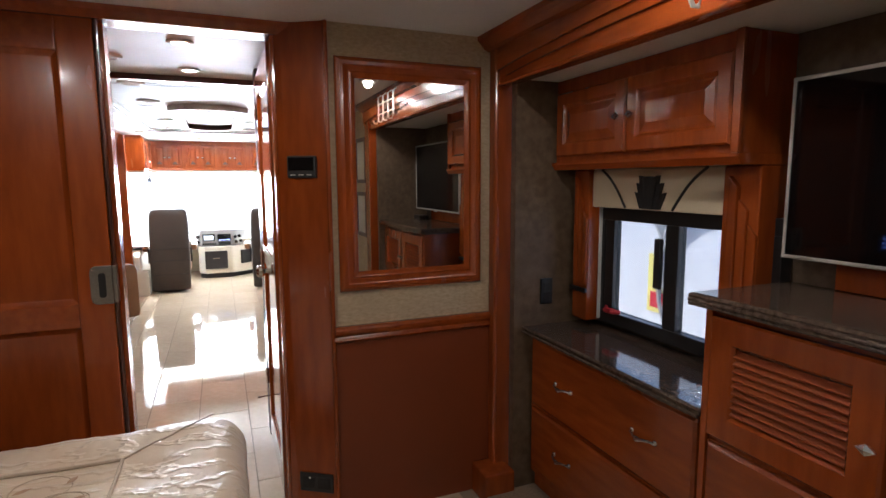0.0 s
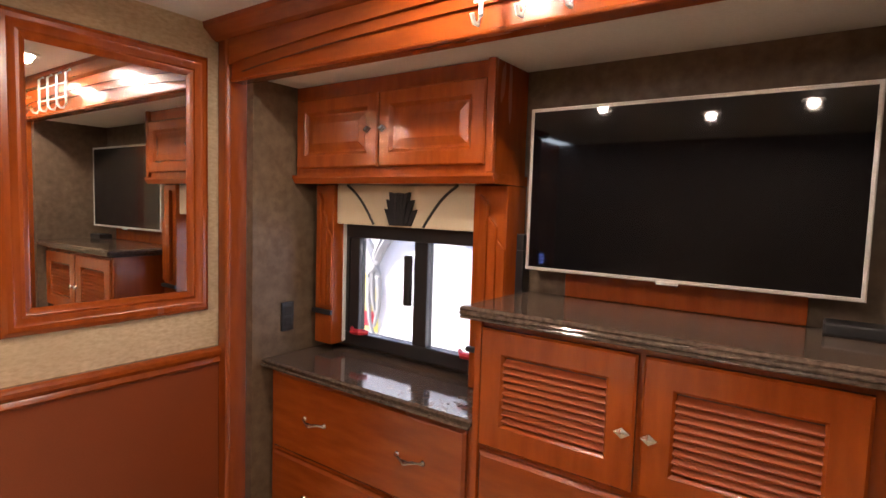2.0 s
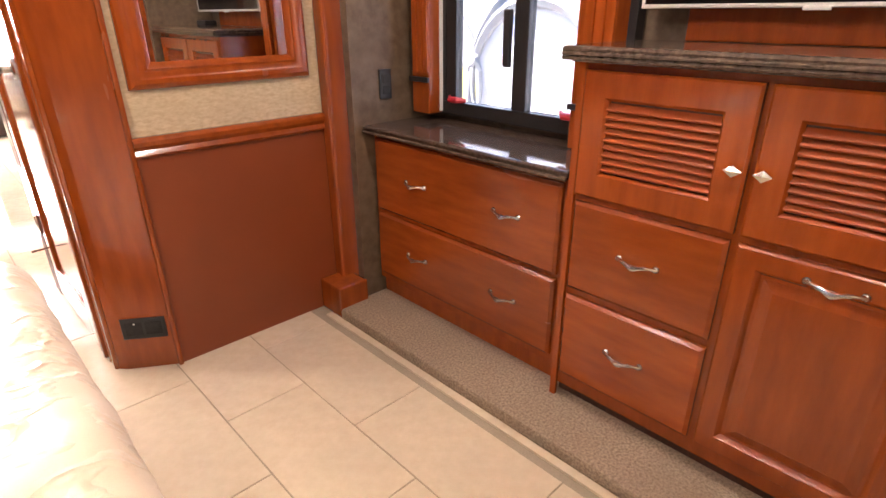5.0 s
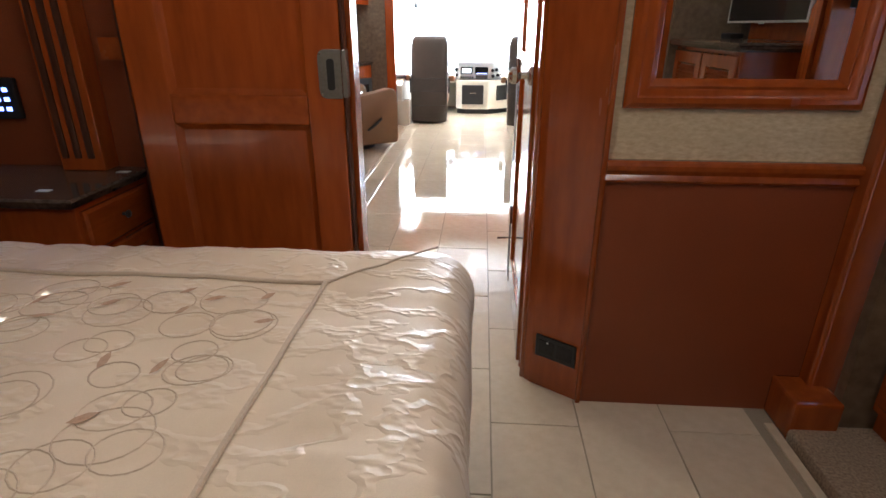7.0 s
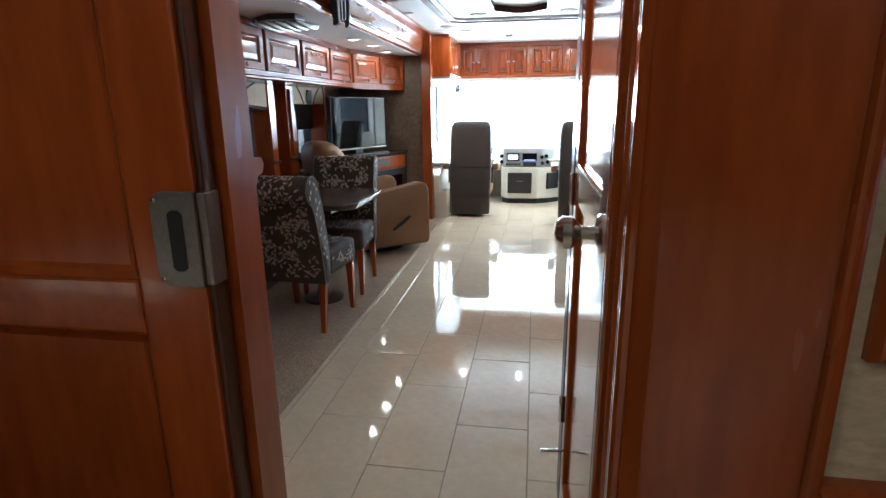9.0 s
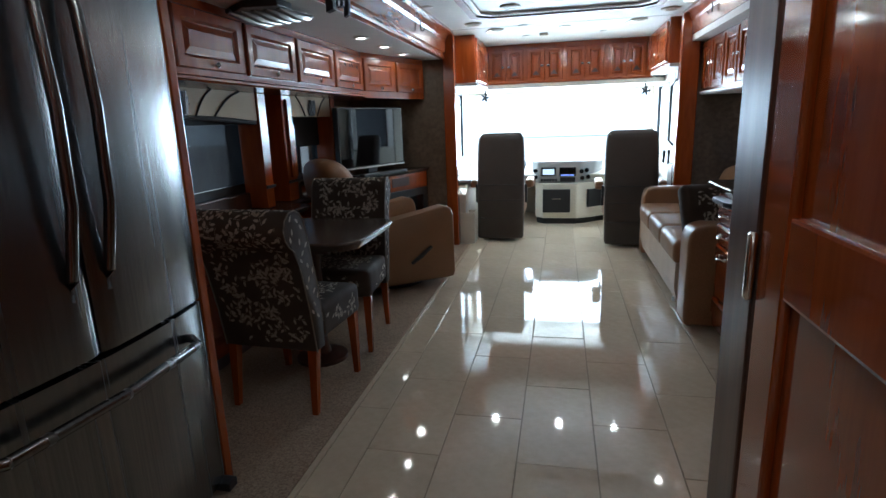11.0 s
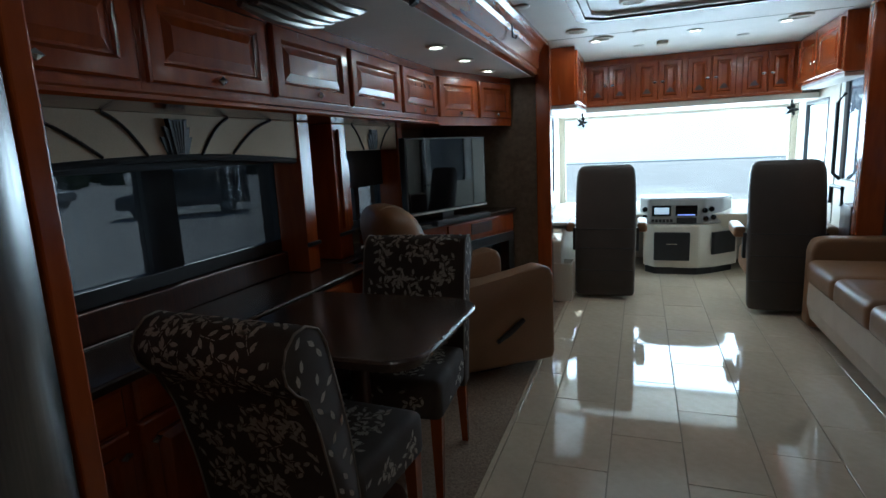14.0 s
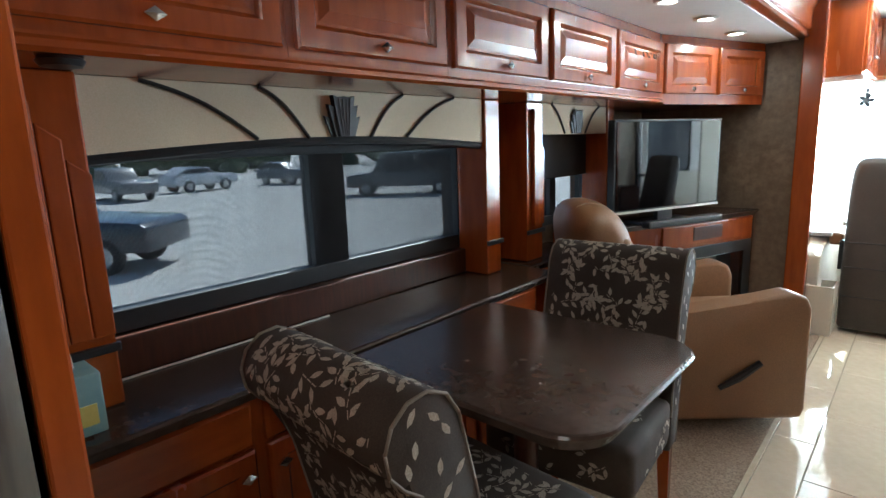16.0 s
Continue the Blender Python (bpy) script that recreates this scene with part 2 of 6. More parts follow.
def thing(name, label="", category="", at=(0, 0, 0), group="", kind=""):
    """An empty at the base of a thing; its parts are given in world metres."""
    ob = tagged(new(name), label, category, group, kind)
    ob.empty_display_size = 0.1
    ob.location = at
    OFFSET[ob] = Vector(at)
    return ob


def mesh_of(bm, material, offset=None, smooth=None):
    bmesh.ops.recalc_face_normals(bm, faces=bm.faces)
    if offset:
        bmesh.ops.translate(bm, verts=bm.verts, vec=-offset)
    me = bpy.data.meshes.new("mesh")
    bm.to_mesh(me)
    bm.free()
    me.materials.append(material)
    if smooth:
        me.set_sharp_from_angle(angle=radians(smooth))
        for f in me.polygons:
            f.use_smooth = True
    return me


def part(name, bm, material, parent, label="", smooth=None):
    off = OFFSET[parent]
    ob = new(name, mesh_of(bm, material, off, smooth))
    ob.parent = parent
    OFFSET[ob] = off
    return tagged(ob, label)


def solo(name, bm, material, label, category, at=(0, 0, 0), group="", kind="", smooth=None):
    """A thing of one mesh."""
    ob = new(name, mesh_of(bm, material, Vector(at), smooth))
    ob.location = at
    OFFSET[ob] = Vector(at)
    return tagged(ob, label, category, group, kind)


def box(x0, x1, y0, y1, z0, z1, bevel=0.0, bm=None, segments=2):
    bm = bm or bmesh.new()
    m = Matrix.Translation(((x0 + x1) / 2, (y0 + y1) / 2, (z0 + z1) / 2)) @ Matrix.Diagonal((abs(x1 - x0), abs(y1 - y0), abs(z1 - z0), 1))
    made = bmesh.ops.create_cube(bm, size=1, matrix=m)
    if bevel:
        es = list({e for v in made["verts"] for e in v.link_edges})
        bmesh.ops.bevel(bm, geom=es, offset=bevel, segments=segments, profile=0.6, affect="EDGES", clamp_overlap=True)
    return bm


def prism(points, lo, hi, axis="z", bevel=0.0, bm=None, segments=2):
    """A flat outline drawn out along an axis. points: (x, y) for z, (y, z) for x, (x, z) for y."""
    bm = bm or bmesh.new()
    put = {"z": lambda a, b, c: (a, b, c), "x": lambda a, b, c: (c, a, b), "y": lambda a, b, c: (a, c, b)}[axis]
    rows = [[bm.verts.new(put(a, b, c)) for a, b in points] for c in (lo, hi)]
    fs = [bm.faces.new(rows[0]), bm.faces.new(rows[1][::-1])]
    for i in range(len(points)):
        j = (i + 1) % len(points)
        fs.append(bm.faces.new((rows[0][i], rows[0][j], rows[1][j], rows[1][i])))
    if bevel:
        es = list({e for f in fs for e in f.edges})
        bmesh.ops.bevel(bm, geom=es, offset=bevel, segments=segments, profile=0.6, affect="EDGES", clamp_overlap=True)
    return bm


def tube(points, radius, sides=8, bm=None, closed=False):
    """A round bar along points."""
    bm = bm or bmesh.new()
    pts = [Vector(p) for p in points]
    rings = []
    for i, p in enumerate(pts):
        a, b = pts[max(i - 1, 0)], pts[min(i + 1, len(pts) - 1)]
        if closed:
            a, b = pts[i - 1], pts[(i + 1) % len(pts)]
        d = (b - a).normalized()
        u = d.cross((0, 0, 1)) if abs(d.z) < 0.95 else d.cross((1, 0, 0))
        u.normalize()
        v = d.cross(u)
        r = radius[i] if isinstance(radius, (list, tuple)) else radius
        rings.append([bm.verts.new(p + r * (math.cos(2 * math.pi * k / sides) * u + math.sin(2 * math.pi * k / sides) * v)) for k in range(sides)])
    for i in range(len(rings) if closed else len(rings) - 1):
        a, b = rings[i], rings[(i + 1) % len(rings)]
        for k in range(sides):
            bm.faces.new((a[k], a[(k + 1) % sides], b[(k + 1) % sides], b[k]))
    if not closed:
        bm.faces.new(rings[0][::-1]), bm.faces.new(rings[-1])
    return bm


def lathe(profile, centre, axis=(0, 0, 1), sides=20, bm=None):
    """A turned shape: (radius, height) pairs about an axis."""
    bm = bm or bmesh.new()
    ax = Vector(axis).normalized()
    u = ax.cross((1, 0, 0)) if abs(ax.x) < 0.9 else ax.cross((0, 1, 0))
    u.normalize()
    v = ax.cross(u)
    c = Vector(centre)
    rings = [[bm.verts.new(c + ax * h + max(r, 1e-4) * (math.cos(2 * math.pi * k / sides) * u + math.sin(2 * math.pi * k / sides) * v)) for k in range(sides)] for r, h in profile]
    for a, b in zip(rings, rings[1:]):
        for k in range(sides):
            bm.faces.new((a[k], a[(k + 1) % sides], b[(k + 1) % sides], b[k]))
    bm.faces.new(rings[0][::-1]), bm.faces.new(rings[-1])
    return bm


def rings(origin, u, v, wide, high, steps, bm=None, hole=False, back=0.0):
    """Nested rectangles (inset, height out of the plane), joined: frames, panelled doors, trays."""
    bm = bm or bmesh.new()
    o, u, v = Vector(origin), Vector(u).normalized(), Vector(v).normalized()
    nrm = u.cross(v)
    loops = []
    for inset, out in [(0.0, back), *steps]:
        loops.append([bm.verts.new(o + u * a + v * b + nrm * out) for a, b in ((inset, inset), (wide - inset, inset), (wide - inset, high - inset), (inset, high - inset))])
    for a, b in zip(loops, loops[1:]):
        for k in range(4):
            bm.faces.new((a[k], a[(k + 1) % 4], b[(k + 1) % 4], b[k]))
    if hole:
        inset = steps[-1][0]
        last = [bm.verts.new(o + u * a + v * b + nrm * back) for a, b in ((inset, inset), (wide - inset, inset), (wide - inset, high - inset), (inset, high - inset))]
        for k in range(4):
            bm.faces.new((loops[-1][k], loops[-1][(k + 1) % 4], last[(k + 1) % 4], last[k]))
            bm.faces.new((last[k], last[(k + 1) % 4], loops[0][(k + 1) % 4], loops[0][k]))
    else:
        bm.faces.new(loops[-1])
        bm.faces.new(loops[0][::-1])
    return bm


RAISED = [(0.0, 0.014), (0.006, 0.020), (0.050, 0.020), (0.056, 0.015), (0.062, 0.008), (0.070, 0.008), (0.098, 0.017), (0.101, 0.017)]
SLAB = [(0.0, 0.012), (0.010, 0.020), (0.014, 0.020)]


def raised(wide, high):
    """The steps of a raised-panel door, narrower on a small door."""
    k = min(1.0, min(wide, high) / 0.30)
    return [(a * k, b) for a, b in RAISED]


def knob(parent, at, out):
    """A small square nickel knob set on its corner."""
    o = Vector(out).normalized()
    side = o.cross((0, 0, 1)).normalized()
    bm = lathe([(0.005, 0.0), (0.005, 0.012)], at, o, 10)
    c = Vector(at) + o * 0.016
    pts = [c + side * 0.021, c + Vector((0, 0, 0.014)), c - side * 0.021, c - Vector((0, 0, 0.014))]
    a = [bm.verts.new(p - o * 0.004) for p in pts]
    b = [bm.verts.new(p + o * 0.003) for p in pts]
    tip = bm.verts.new(c + o * 0.009)
    bm.faces.new(a)
    for k in range(4):
        bm.faces.new((a[k], a[(k + 1) % 4], b[(k + 1) % 4], b[k]))
        bm.faces.new((b[k], b[(k + 1) % 4], tip))
    part("knob", bm, CHROME, parent, "faceted brushed nickel knob")


def pull(parent, at, along, out, long=0.11):
    """A cast nickel bow handle."""
    a, o, c = Vector(along).normalized(), Vector(out).normalized(), Vector(at)
    pts, rad = [], []
    for i in range(13):
        s = -1 + i / 6
        droop = -0.004 * math.cos(s * math.pi * 1.5)
        pts.append(c + a * s * long / 2 + o * (0.006 + 0.022 * (1 - abs(s) ** 3)) + Vector((0, 0, droop)))
        rad.append(0.0042 + 0.0062 * max(0, 1 - abs(s) * 2.6) + 0.0022 * max(0, 1 - abs(abs(s) - 0.55) * 6) + (0.003 if abs(s) > 0.85 else 0))
    bm = tube(pts, rad, 8)
    for s in (-1, 1):
        lathe([(0.011, 0.0), (0.009, 0.006), (0.004, 0.010)], c + a * s * long / 2, o, 10, bm)
    part("handle", bm, CHROME, parent, "cast brushed nickel bow handle", 40)


def door_on(parent, name, origin, u, wide, high, steps, knob_at=None, pull_at=None, material=None, label=""):
    """A door or drawer front on a cabinet. origin: its lower corner; u: the way its width runs; it faces u x z."""
    u = Vector(u).normalized()
    nrm = u.cross(Vector((0, 0, 1)))
    grain = WOOD_FLAT if name == "drawer" and abs(u.y) > 0.9 else WOOD
    d = part(name, rings(origin, u, (0, 0, 1), wide, high, steps), material or grain, parent, label)
    o = Vector(origin)
    for a, b in knob_at or ():
        knob(d, o + u * a + Vector((0, 0, b)) + nrm * 0.019, nrm)
    for a, b in pull_at or ():
        pull(d, o + u * a + Vector((0, 0, b)) + nrm * 0.019, u, nrm)
    return d


def ogee(points_front, lo, hi, back, material_bm=None):
    return material_bm


def eased(outline, r, steps=4):
    """The outline with each corner rounded by about r."""
    out, n = [], len(outline)
    for i in range(n):
        a, b, c = (Vector(outline[j % n]) for j in (i - 1, i, i + 1))
        p, q = b + (a - b).normalized() * r, b + (c - b).normalized() * r
        for k in range(steps + 1):
            s = k / steps
            out.append(tuple(p * (1 - s) ** 2 + b * (2 * s * (1 - s)) + q * s * s))
    return out


def worktop(outline, z, thick=0.04, bm=None):
    """A worktop with a stepped, rounded edge all round its outline (x, y)."""
    bm = bm or bmesh.new()
    c = Vector((sum(p[0] for p in outline) / len(outline), sum(p[1] for p in outline) / len(outline)))
    n = len(outline)
    area = sum(outline[i][0] * outline[(i + 1) % n][1] - outline[(i + 1) % n][0] * outline[i][1] for i in range(n))
    pts = [Vector(p) for p in (outline if area > 0 else outline[::-1])]

    def shrunk(d):
        out = []
        for i in range(n):
            a, b, e = pts[i - 1], pts[i], pts[(i + 1) % n]
            n1 = Vector(((b - a).y, -(b - a).x)).normalized()
            n2 = Vector(((e - b).y, -(e - b).x)).normalized()
            k = (n1 + n2) / max(0.3, 1 + n1.dot(n2))
            out.append(b - k * d)
        return out

    loops = []
    for d, h in ((0.030, -thick), (0.022, -thick), (0.018, -thick * 0.72), (0.011, -thick * 0.66), (0.008, -thick * 0.42), (0.002, -thick * 0.36), (0.0, -thick * 0.2), (0.004, -thick * 0.05), (0.010, 0.0)):
        loops.append([bm.verts.new((p.x, p.y, z + h)) for p in shrunk(d)])
    for a, b in zip(loops, loops[1:]):
        for k in range(n):
            bm.faces.new((a[k], a[(k + 1) % n], b[(k + 1) % n], b[k]))
    bm.faces.new(loops[-1]), bm.faces.new(loops[0][::-1])
    return bm


def wall(name, bm, material, label, category="wall"):
    return solo(name, bm, material, label, category, kind="structure")


def moulding(name, profile, lo, hi, axis, material, label, category="trim", structure=True):
    """A strip with a stepped profile; profile as in prism()."""
    return solo(name, prism(profile, lo, hi, axis), material, label, category, kind="structure" if structure else "")

# ---- the coach's shell ----
TOP, TOP_REAR, SOFFIT = 2.13, 2.145, 1.872
ground = solo("ground", box(-250, 250, -250, 250, -1.2, -1.05), GRAVEL, "pale dusty gravel lot around the coach", "ground", kind="structure")
floor = solo("floor", box(-2.4, 1.95, -1.2, 10.1, -0.06, -0.004), GROUT, "cream tiled floor with thin beige joints", "floor", kind="structure")
wall("carpet_dinette", prism([(-2.3, 3.04), (-0.885, 3.04), (-0.885, 7.95), (-1.5, 7.95), (-2.3, 7.95)], -0.003, 0.012), CARPET, "worn taupe carpet on the slide floor", "carpet")
wall("carpet_bedroom", box(1.16, 1.78, 0.0, 2.068, -0.003, 0.05, 0.012), CARPET, "taupe carpet step before the dresser", "carpet")
wall("trim_floor_bedroom", box(1.125, 1.156, -0.06, 2.12, -0.003, 0.008, 0.002), TILE, "pale floor strip beside the carpet", "trim")
wall("trim_floor_dinette", box(-0.884, -0.862, 3.05, 8.0, -0.003, 0.008, 0.002), TILE, "thin pale edge strip beside the carpet", "trim")
# ceilings
wall("ceiling_bedroom", box(-2.1, 1.42, -1.2, 2.42, TOP_REAR, TOP_REAR + 0.05), CEILING, "off-white padded vinyl ceiling", "ceiling")
wall("ceiling_living", box(-1.26, 1.26, 2.42, 9.9, TOP, TOP + 0.05), CEILING, "white vinyl ceiling with fine joints", "ceiling")
wall("ceiling_slide_dinette", box(-2.3, -1.13, 2.95, 7.95, SOFFIT, SOFFIT + 0.05), CEILING, "white slide-out soffit", "ceiling")
wall("ceiling_slide_kitchen", box(1.13, 1.95, 3.9, 7.8, SOFFIT, SOFFIT + 0.05), CEILING, "white slide-out soffit", "ceiling")
wall("ceiling_slide_bedroom", box(1.3, 1.80, 0.0, 2.10, 1.945, 1.99), CEILING, "off-white slide-out soffit", "ceiling")
# bedroom walls
wall("wall_rear", box(-2.1, 1.80, -1.2, -1.12, 0, TOP_REAR), PAPER, "beige woven wallpaper")
wall("wall_right_rear", box(1.3, 1.36, -1.12, -0.09, 0, TOP_REAR), PAPER, "beige woven wallpaper")
wall("wall_slide_side", box(1.31, 1.80, 2.066, 2.106, 0, 1.95), PAPER_DARK, "grey-brown mottled wallcovering")
wall("wall_slide_rear_side", box(1.31, 1.80, 0.035, 0.086, 0, 1.95), PAPER_DARK, "grey-brown mottled wallcovering")
bm = box(1.735, 1.77, 0.087, 1.10, 0, 1.95)
box(1.735, 1.77, 1.93, 2.066, 0, 1.95, bm=bm), box(1.735, 1.77, 1.10, 1.93, 0, 0.89, bm=bm), box(1.735, 1.77, 1.10, 1.93, 1.36, 1.95, bm=bm)
wall("wall_slide_back", bm, PAPER_DARK, "grey-brown mottled wallcovering round a window")
wall("wall_partition", box(0.502, 1.36, 2.212, 2.265, 0, TOP_REAR), PAPER, "beige woven wallpaper")
wall("wall_partition_panel", box(0.514, 1.345, 2.204, 2.2115, 0.0, 0.835), VINYL, "reddish-brown padded vinyl panel")
RAIL = [(2.214, 0.822), (2.190, 0.822), (2.183, 0.830), (2.187, 0.839), (2.191, 0.846), (2.185, 0.853), (2.177, 0.862), (2.175, 0.876), (2.181, 0.884), (2.193, 0.889), (2.214, 0.889)]
moulding("trim_chair_rail", RAIL, 0.512, 1.246, "x", WOOD_FLAT, "moulded cherry chair rail")
wall("wall_bath", box(0.50, 0.56, 2.265, 2.50, 0, TOP_REAR), PAPER, "plain partition behind the mirror")
wall("door_post", prism([(0.502, 2.203), (0.513, 2.203), (0.513, 2.25), (0.40, 2.445), (0.322, 2.445), (0.322, 2.33), (0.345, 2.308)], 0, TOP_REAR, bevel=0.005), WOOD, "angled cherry door post", "post")
wall("trim_post", box(0.498, 0.516, 2.188, 2.205, 0, TOP_REAR, 0.006), WOOD, "thin cherry corner bead", "trim")
for k, y in enumerate((2.347, 2.378, 2.41, 2.436)):
    wall("trim_door_bead", tube([(0.321, y, 0), (0.321, y, 2.10)], 0.010 if k % 2 else 0.013, 10), WOOD_GLOSS, "polished round cherry bead on the door casing", "trim")
wall("door_header", prism([(2.315, 2.10), (2.445, 2.10), (2.445, 2.144), (2.28, 2.144), (2.29, 2.125)], -1.2, 0.38, "x"), WOOD_FLAT, "moulded cherry door header", "header")
wall("wall_left_hall", box(-1.26, -1.2, 2.625, 2.99, 0, TOP), PAPER, "beige woven wallpaper")
wall("wall_pocket", box(-1.02, -0.285, 2.385, 2.47, 0, TOP), WOOD, "cherry panelled pocket wall", "wall")
wall("slide_jamb_bedroom", box(1.247, 1.35, 2.14, 2.2035, 0, 2.143, 0.006), WOOD, "cherry slide-out jamb with beaded edge", "jamb")
wall("trim_jamb_bead", tube([(1.252, 2.146, 0), (1.252, 2.146, 2.14)], 0.012, 10), WOOD, "rounded cherry bead", "trim")
wall("jamb_block", prism([(1.158, 2.04), (1.31, 2.04), (1.31, 2.139), (1.246, 2.203), (1.158, 2.203)], 0, 0.15, bevel=0.012), WOOD, "cherry plinth block at the slide jamb", "block")
wall("slide_jamb_rear", box(1.247, 1.36, -0.09, 0.05, 0, 2.143, 0.008), WOOD, "cherry slide-out jamb", "jamb")
# cornice over the bedroom slide
CROWN = [(1.32, 2.082), (1.245, 2.082), (1.225, 2.092), (1.207, 2.112), (1.192, 2.124), (1.189, 2.144), (1.32, 2.144)]
cornice = thing("cornice_bedroom", "cherry cornice with swept overlapping layers over the slide-out", "cornice", kind="structure")
part("board", box(1.262, 1.32, -0.09, 2.138, 1.925, 2.081, 0.004), WOOD_FLAT, cornice)
part("crown", prism(CROWN, -0.16, 2.211, "y"), WOOD_FLAT, cornice)
part("bead", tube([(1.26, -0.09, 1.932), (1.26, 2.138, 1.932)], 0.007, 8), WOOD_FLAT, cornice, smooth=40)
for depth, base, rise, start in ((0.012, 1.955, 0.046, 2.06), (0.024, 1.985, 0.050, 2.115)):
    curve = []
    for k in range(25):
        s = k / 24
        yy = start - (start + 0.10) * s
        curve.append((yy, base + rise * math.sin(math.pi * min(1.0, s * 1.0)) ** 0.8))
    part("swept_layer", prism([(start, 2.080), *curve, (-0.10, 2.080)], 1.262 - depth, 1.263 - depth + 0.012, "x"), WOOD_FLAT, cornice)
# bed slide on the other side
wall("wall_bed_head", box(-2.1, -2.04, -0.3, 2.62, 0, TOP_REAR), PAPER_DARK, "grey-brown wallcovering behind the bed")
wall("wall_bed_side", box(-2.1, -1.03, 2.56, 2.62, 0, TOP_REAR), VINYL, "reddish-brown padded slide side wall")
wall("wall_bed_rear_side", box(-2.1, -1.2, -0.36, -0.3, 0, TOP_REAR), PAPER_DARK, "grey-brown wallcovering")
wall("wall_left_rear", box(-1.26, -1.2, -1.12, -0.3, 0, TOP_REAR), PAPER, "beige woven wallpaper")
wall("slide_jamb_bed", prism([(-1.115, 2.47), (-1.03, 2.45), (-1.03, 2.50), (-1.115, 2.555)], 0, 2.143, bevel=0.006), WOOD_DARK, "dark cherry slide jamb", "jamb")
wall("slide_jamb_bed_trim", box(-1.03, -0.985, 2.445, 2.465, 0, 2.09, 0.004), WOOD, "cherry slide jamb trim", "jamb")
# living walls
bm = box(-1.26, -1.2, 7.95, 8.55, 0, TOP)
box(-1.26, -1.2, 8.55, 9.55, 0, 0.80, bm=bm), box(-1.26, -1.2, 8.55, 9.55, 1.62, TOP, bm=bm), box(-1.26, -1.2, 9.55, 10.1, 0, TOP, bm=bm)
wall("wall_left_front", bm, CREAM, "cream side wall beside the driver")
bm = box(1.2, 1.26, 7.75, 8.05, 0, TOP)
box(1.2, 1.26, 8.05, 8.75, 1.95, TOP, bm=bm), box(1.2, 1.26, 8.75, 9.0, 0, TOP, bm=bm), box(1.2, 1.26, 9.0, 9.7, 0, 0.80, bm=bm), box(1.2, 1.26, 9.0, 9.7, 1.62, TOP, bm=bm), box(1.2, 1.26, 9.7, 10.1, 0, TOP, bm=bm)
wall("wall_right_front", bm, CREAM, "cream side wall round the entry door")
bm = box(-1.26, 1.26, 10.0, 10.1, 0, 0.62)
box(-1.26, 1.26, 10.0, 10.1, 1.62, TOP + 0.05, bm=bm), box(-1.26, -1.16, 10.0, 10.1, 0.62, 1.62, bm=bm), box(1.16, 1.26, 10.0, 10.1, 0.62, 1.62, bm=bm)
wall("wall_front", bm, CREAM, "cream front wall round the windscreen")
bm = box(-2.12, -2.08, 3.0, 4.22, 0, SOFFIT)
box(-2.12, -2.08, 5.70, 6.12, 0, SOFFIT, bm=bm), box(-2.12, -2.08, 6.90, 7.95, 0, SOFFIT, bm=bm)
for a, b in ((4.22, 5.70), (6.12, 6.90)):
    box(-2.12, -2.08, a, b, 0, 0.90, bm=bm), box(-2.12, -2.08, a, b, 1.36, SOFFIT, bm=bm)
wall("wall_slide_dinette", bm, PAPER_DARK, "brown mottled wallcovering round the dinette windows")
wall("wall_slide_dinette_front", box(-2.3, -1.02, 7.90, 7.95, 0, SOFFIT), PAPER_DARK, "brown mottled wallcovering")
wall("wall_slide_dinette_rear", box(-2.3, -1.16, 2.95, 3.0, 0, SOFFIT), WOOD, "cherry cabinet side beside the refrigerator")
wall("slide_jamb_dinette", box(-1.10, -0.985, 7.885, 7.99, 0, 2.1, 0.01), WOOD, "cherry slide-out jamb", "jamb")
bm = box(1.87, 1.90, 3.9, 5.35, 0, SOFFIT)
box(1.87, 1.90, 7.5, 7.8, 0, SOFFIT, bm=bm), box(1.87, 1.90, 5.35, 7.5, 0, 0.84, bm=bm), box(1.87, 1.90, 5.35, 7.5, 1.34, SOFFIT, bm=bm)
wall("wall_slide_kitchen", bm, PAPER_DARK, "brown mottled wallcovering round the galley window")
wall("wall_slide_kitchen_front", box(1.13, 1.92, 7.74, 7.80, 0, SOFFIT), PAPER_DARK, "brown mottled wallcovering")
wall("slide_jamb_kitchen", box(1.05, 1.2, 7.68, 7.78, 0, 2.1, 0.01), WOOD, "cherry slide-out jamb", "jamb")
CORNICE_L = [(-1.14, 1.875), (-1.075, 1.875), (-1.07, 1.89), (-1.082, 1.90), (-1.082, 1.915), (-1.062, 1.925), (-1.06, 2.03), (-1.045, 2.05), (-1.03, 2.09), (-1.00, 2.105), (-1.0, 2.128), (-1.14, 2.128)]
moulding("cornice_dinette", CORNICE_L, 2.95, 7.985, "y", WOOD_FLAT, "moulded cherry cornice along the slide-out", "cornice")
moulding("cornice_kitchen", [(-x + 0.06, z) for x, z in CORNICE_L], 3.9, 7.78, "y", WOOD_FLAT, "moulded cherry cornice along the slide-out", "cornice")
HALL_LEDGE = [(2.472, 1.150), (2.55, 1.150), (2.56, 1.165), (2.585, 1.168), (2.59, 1.185), (2.61, 1.188), (2.618, 1.205), (2.61, 1.218), (2.472, 1.222)]
moulding("trim_hall_ledge", HALL_LEDGE, -1.19, -0.345, "x", WOOD_FLAT, "stepped cherry ledge on the hall side of the wall")
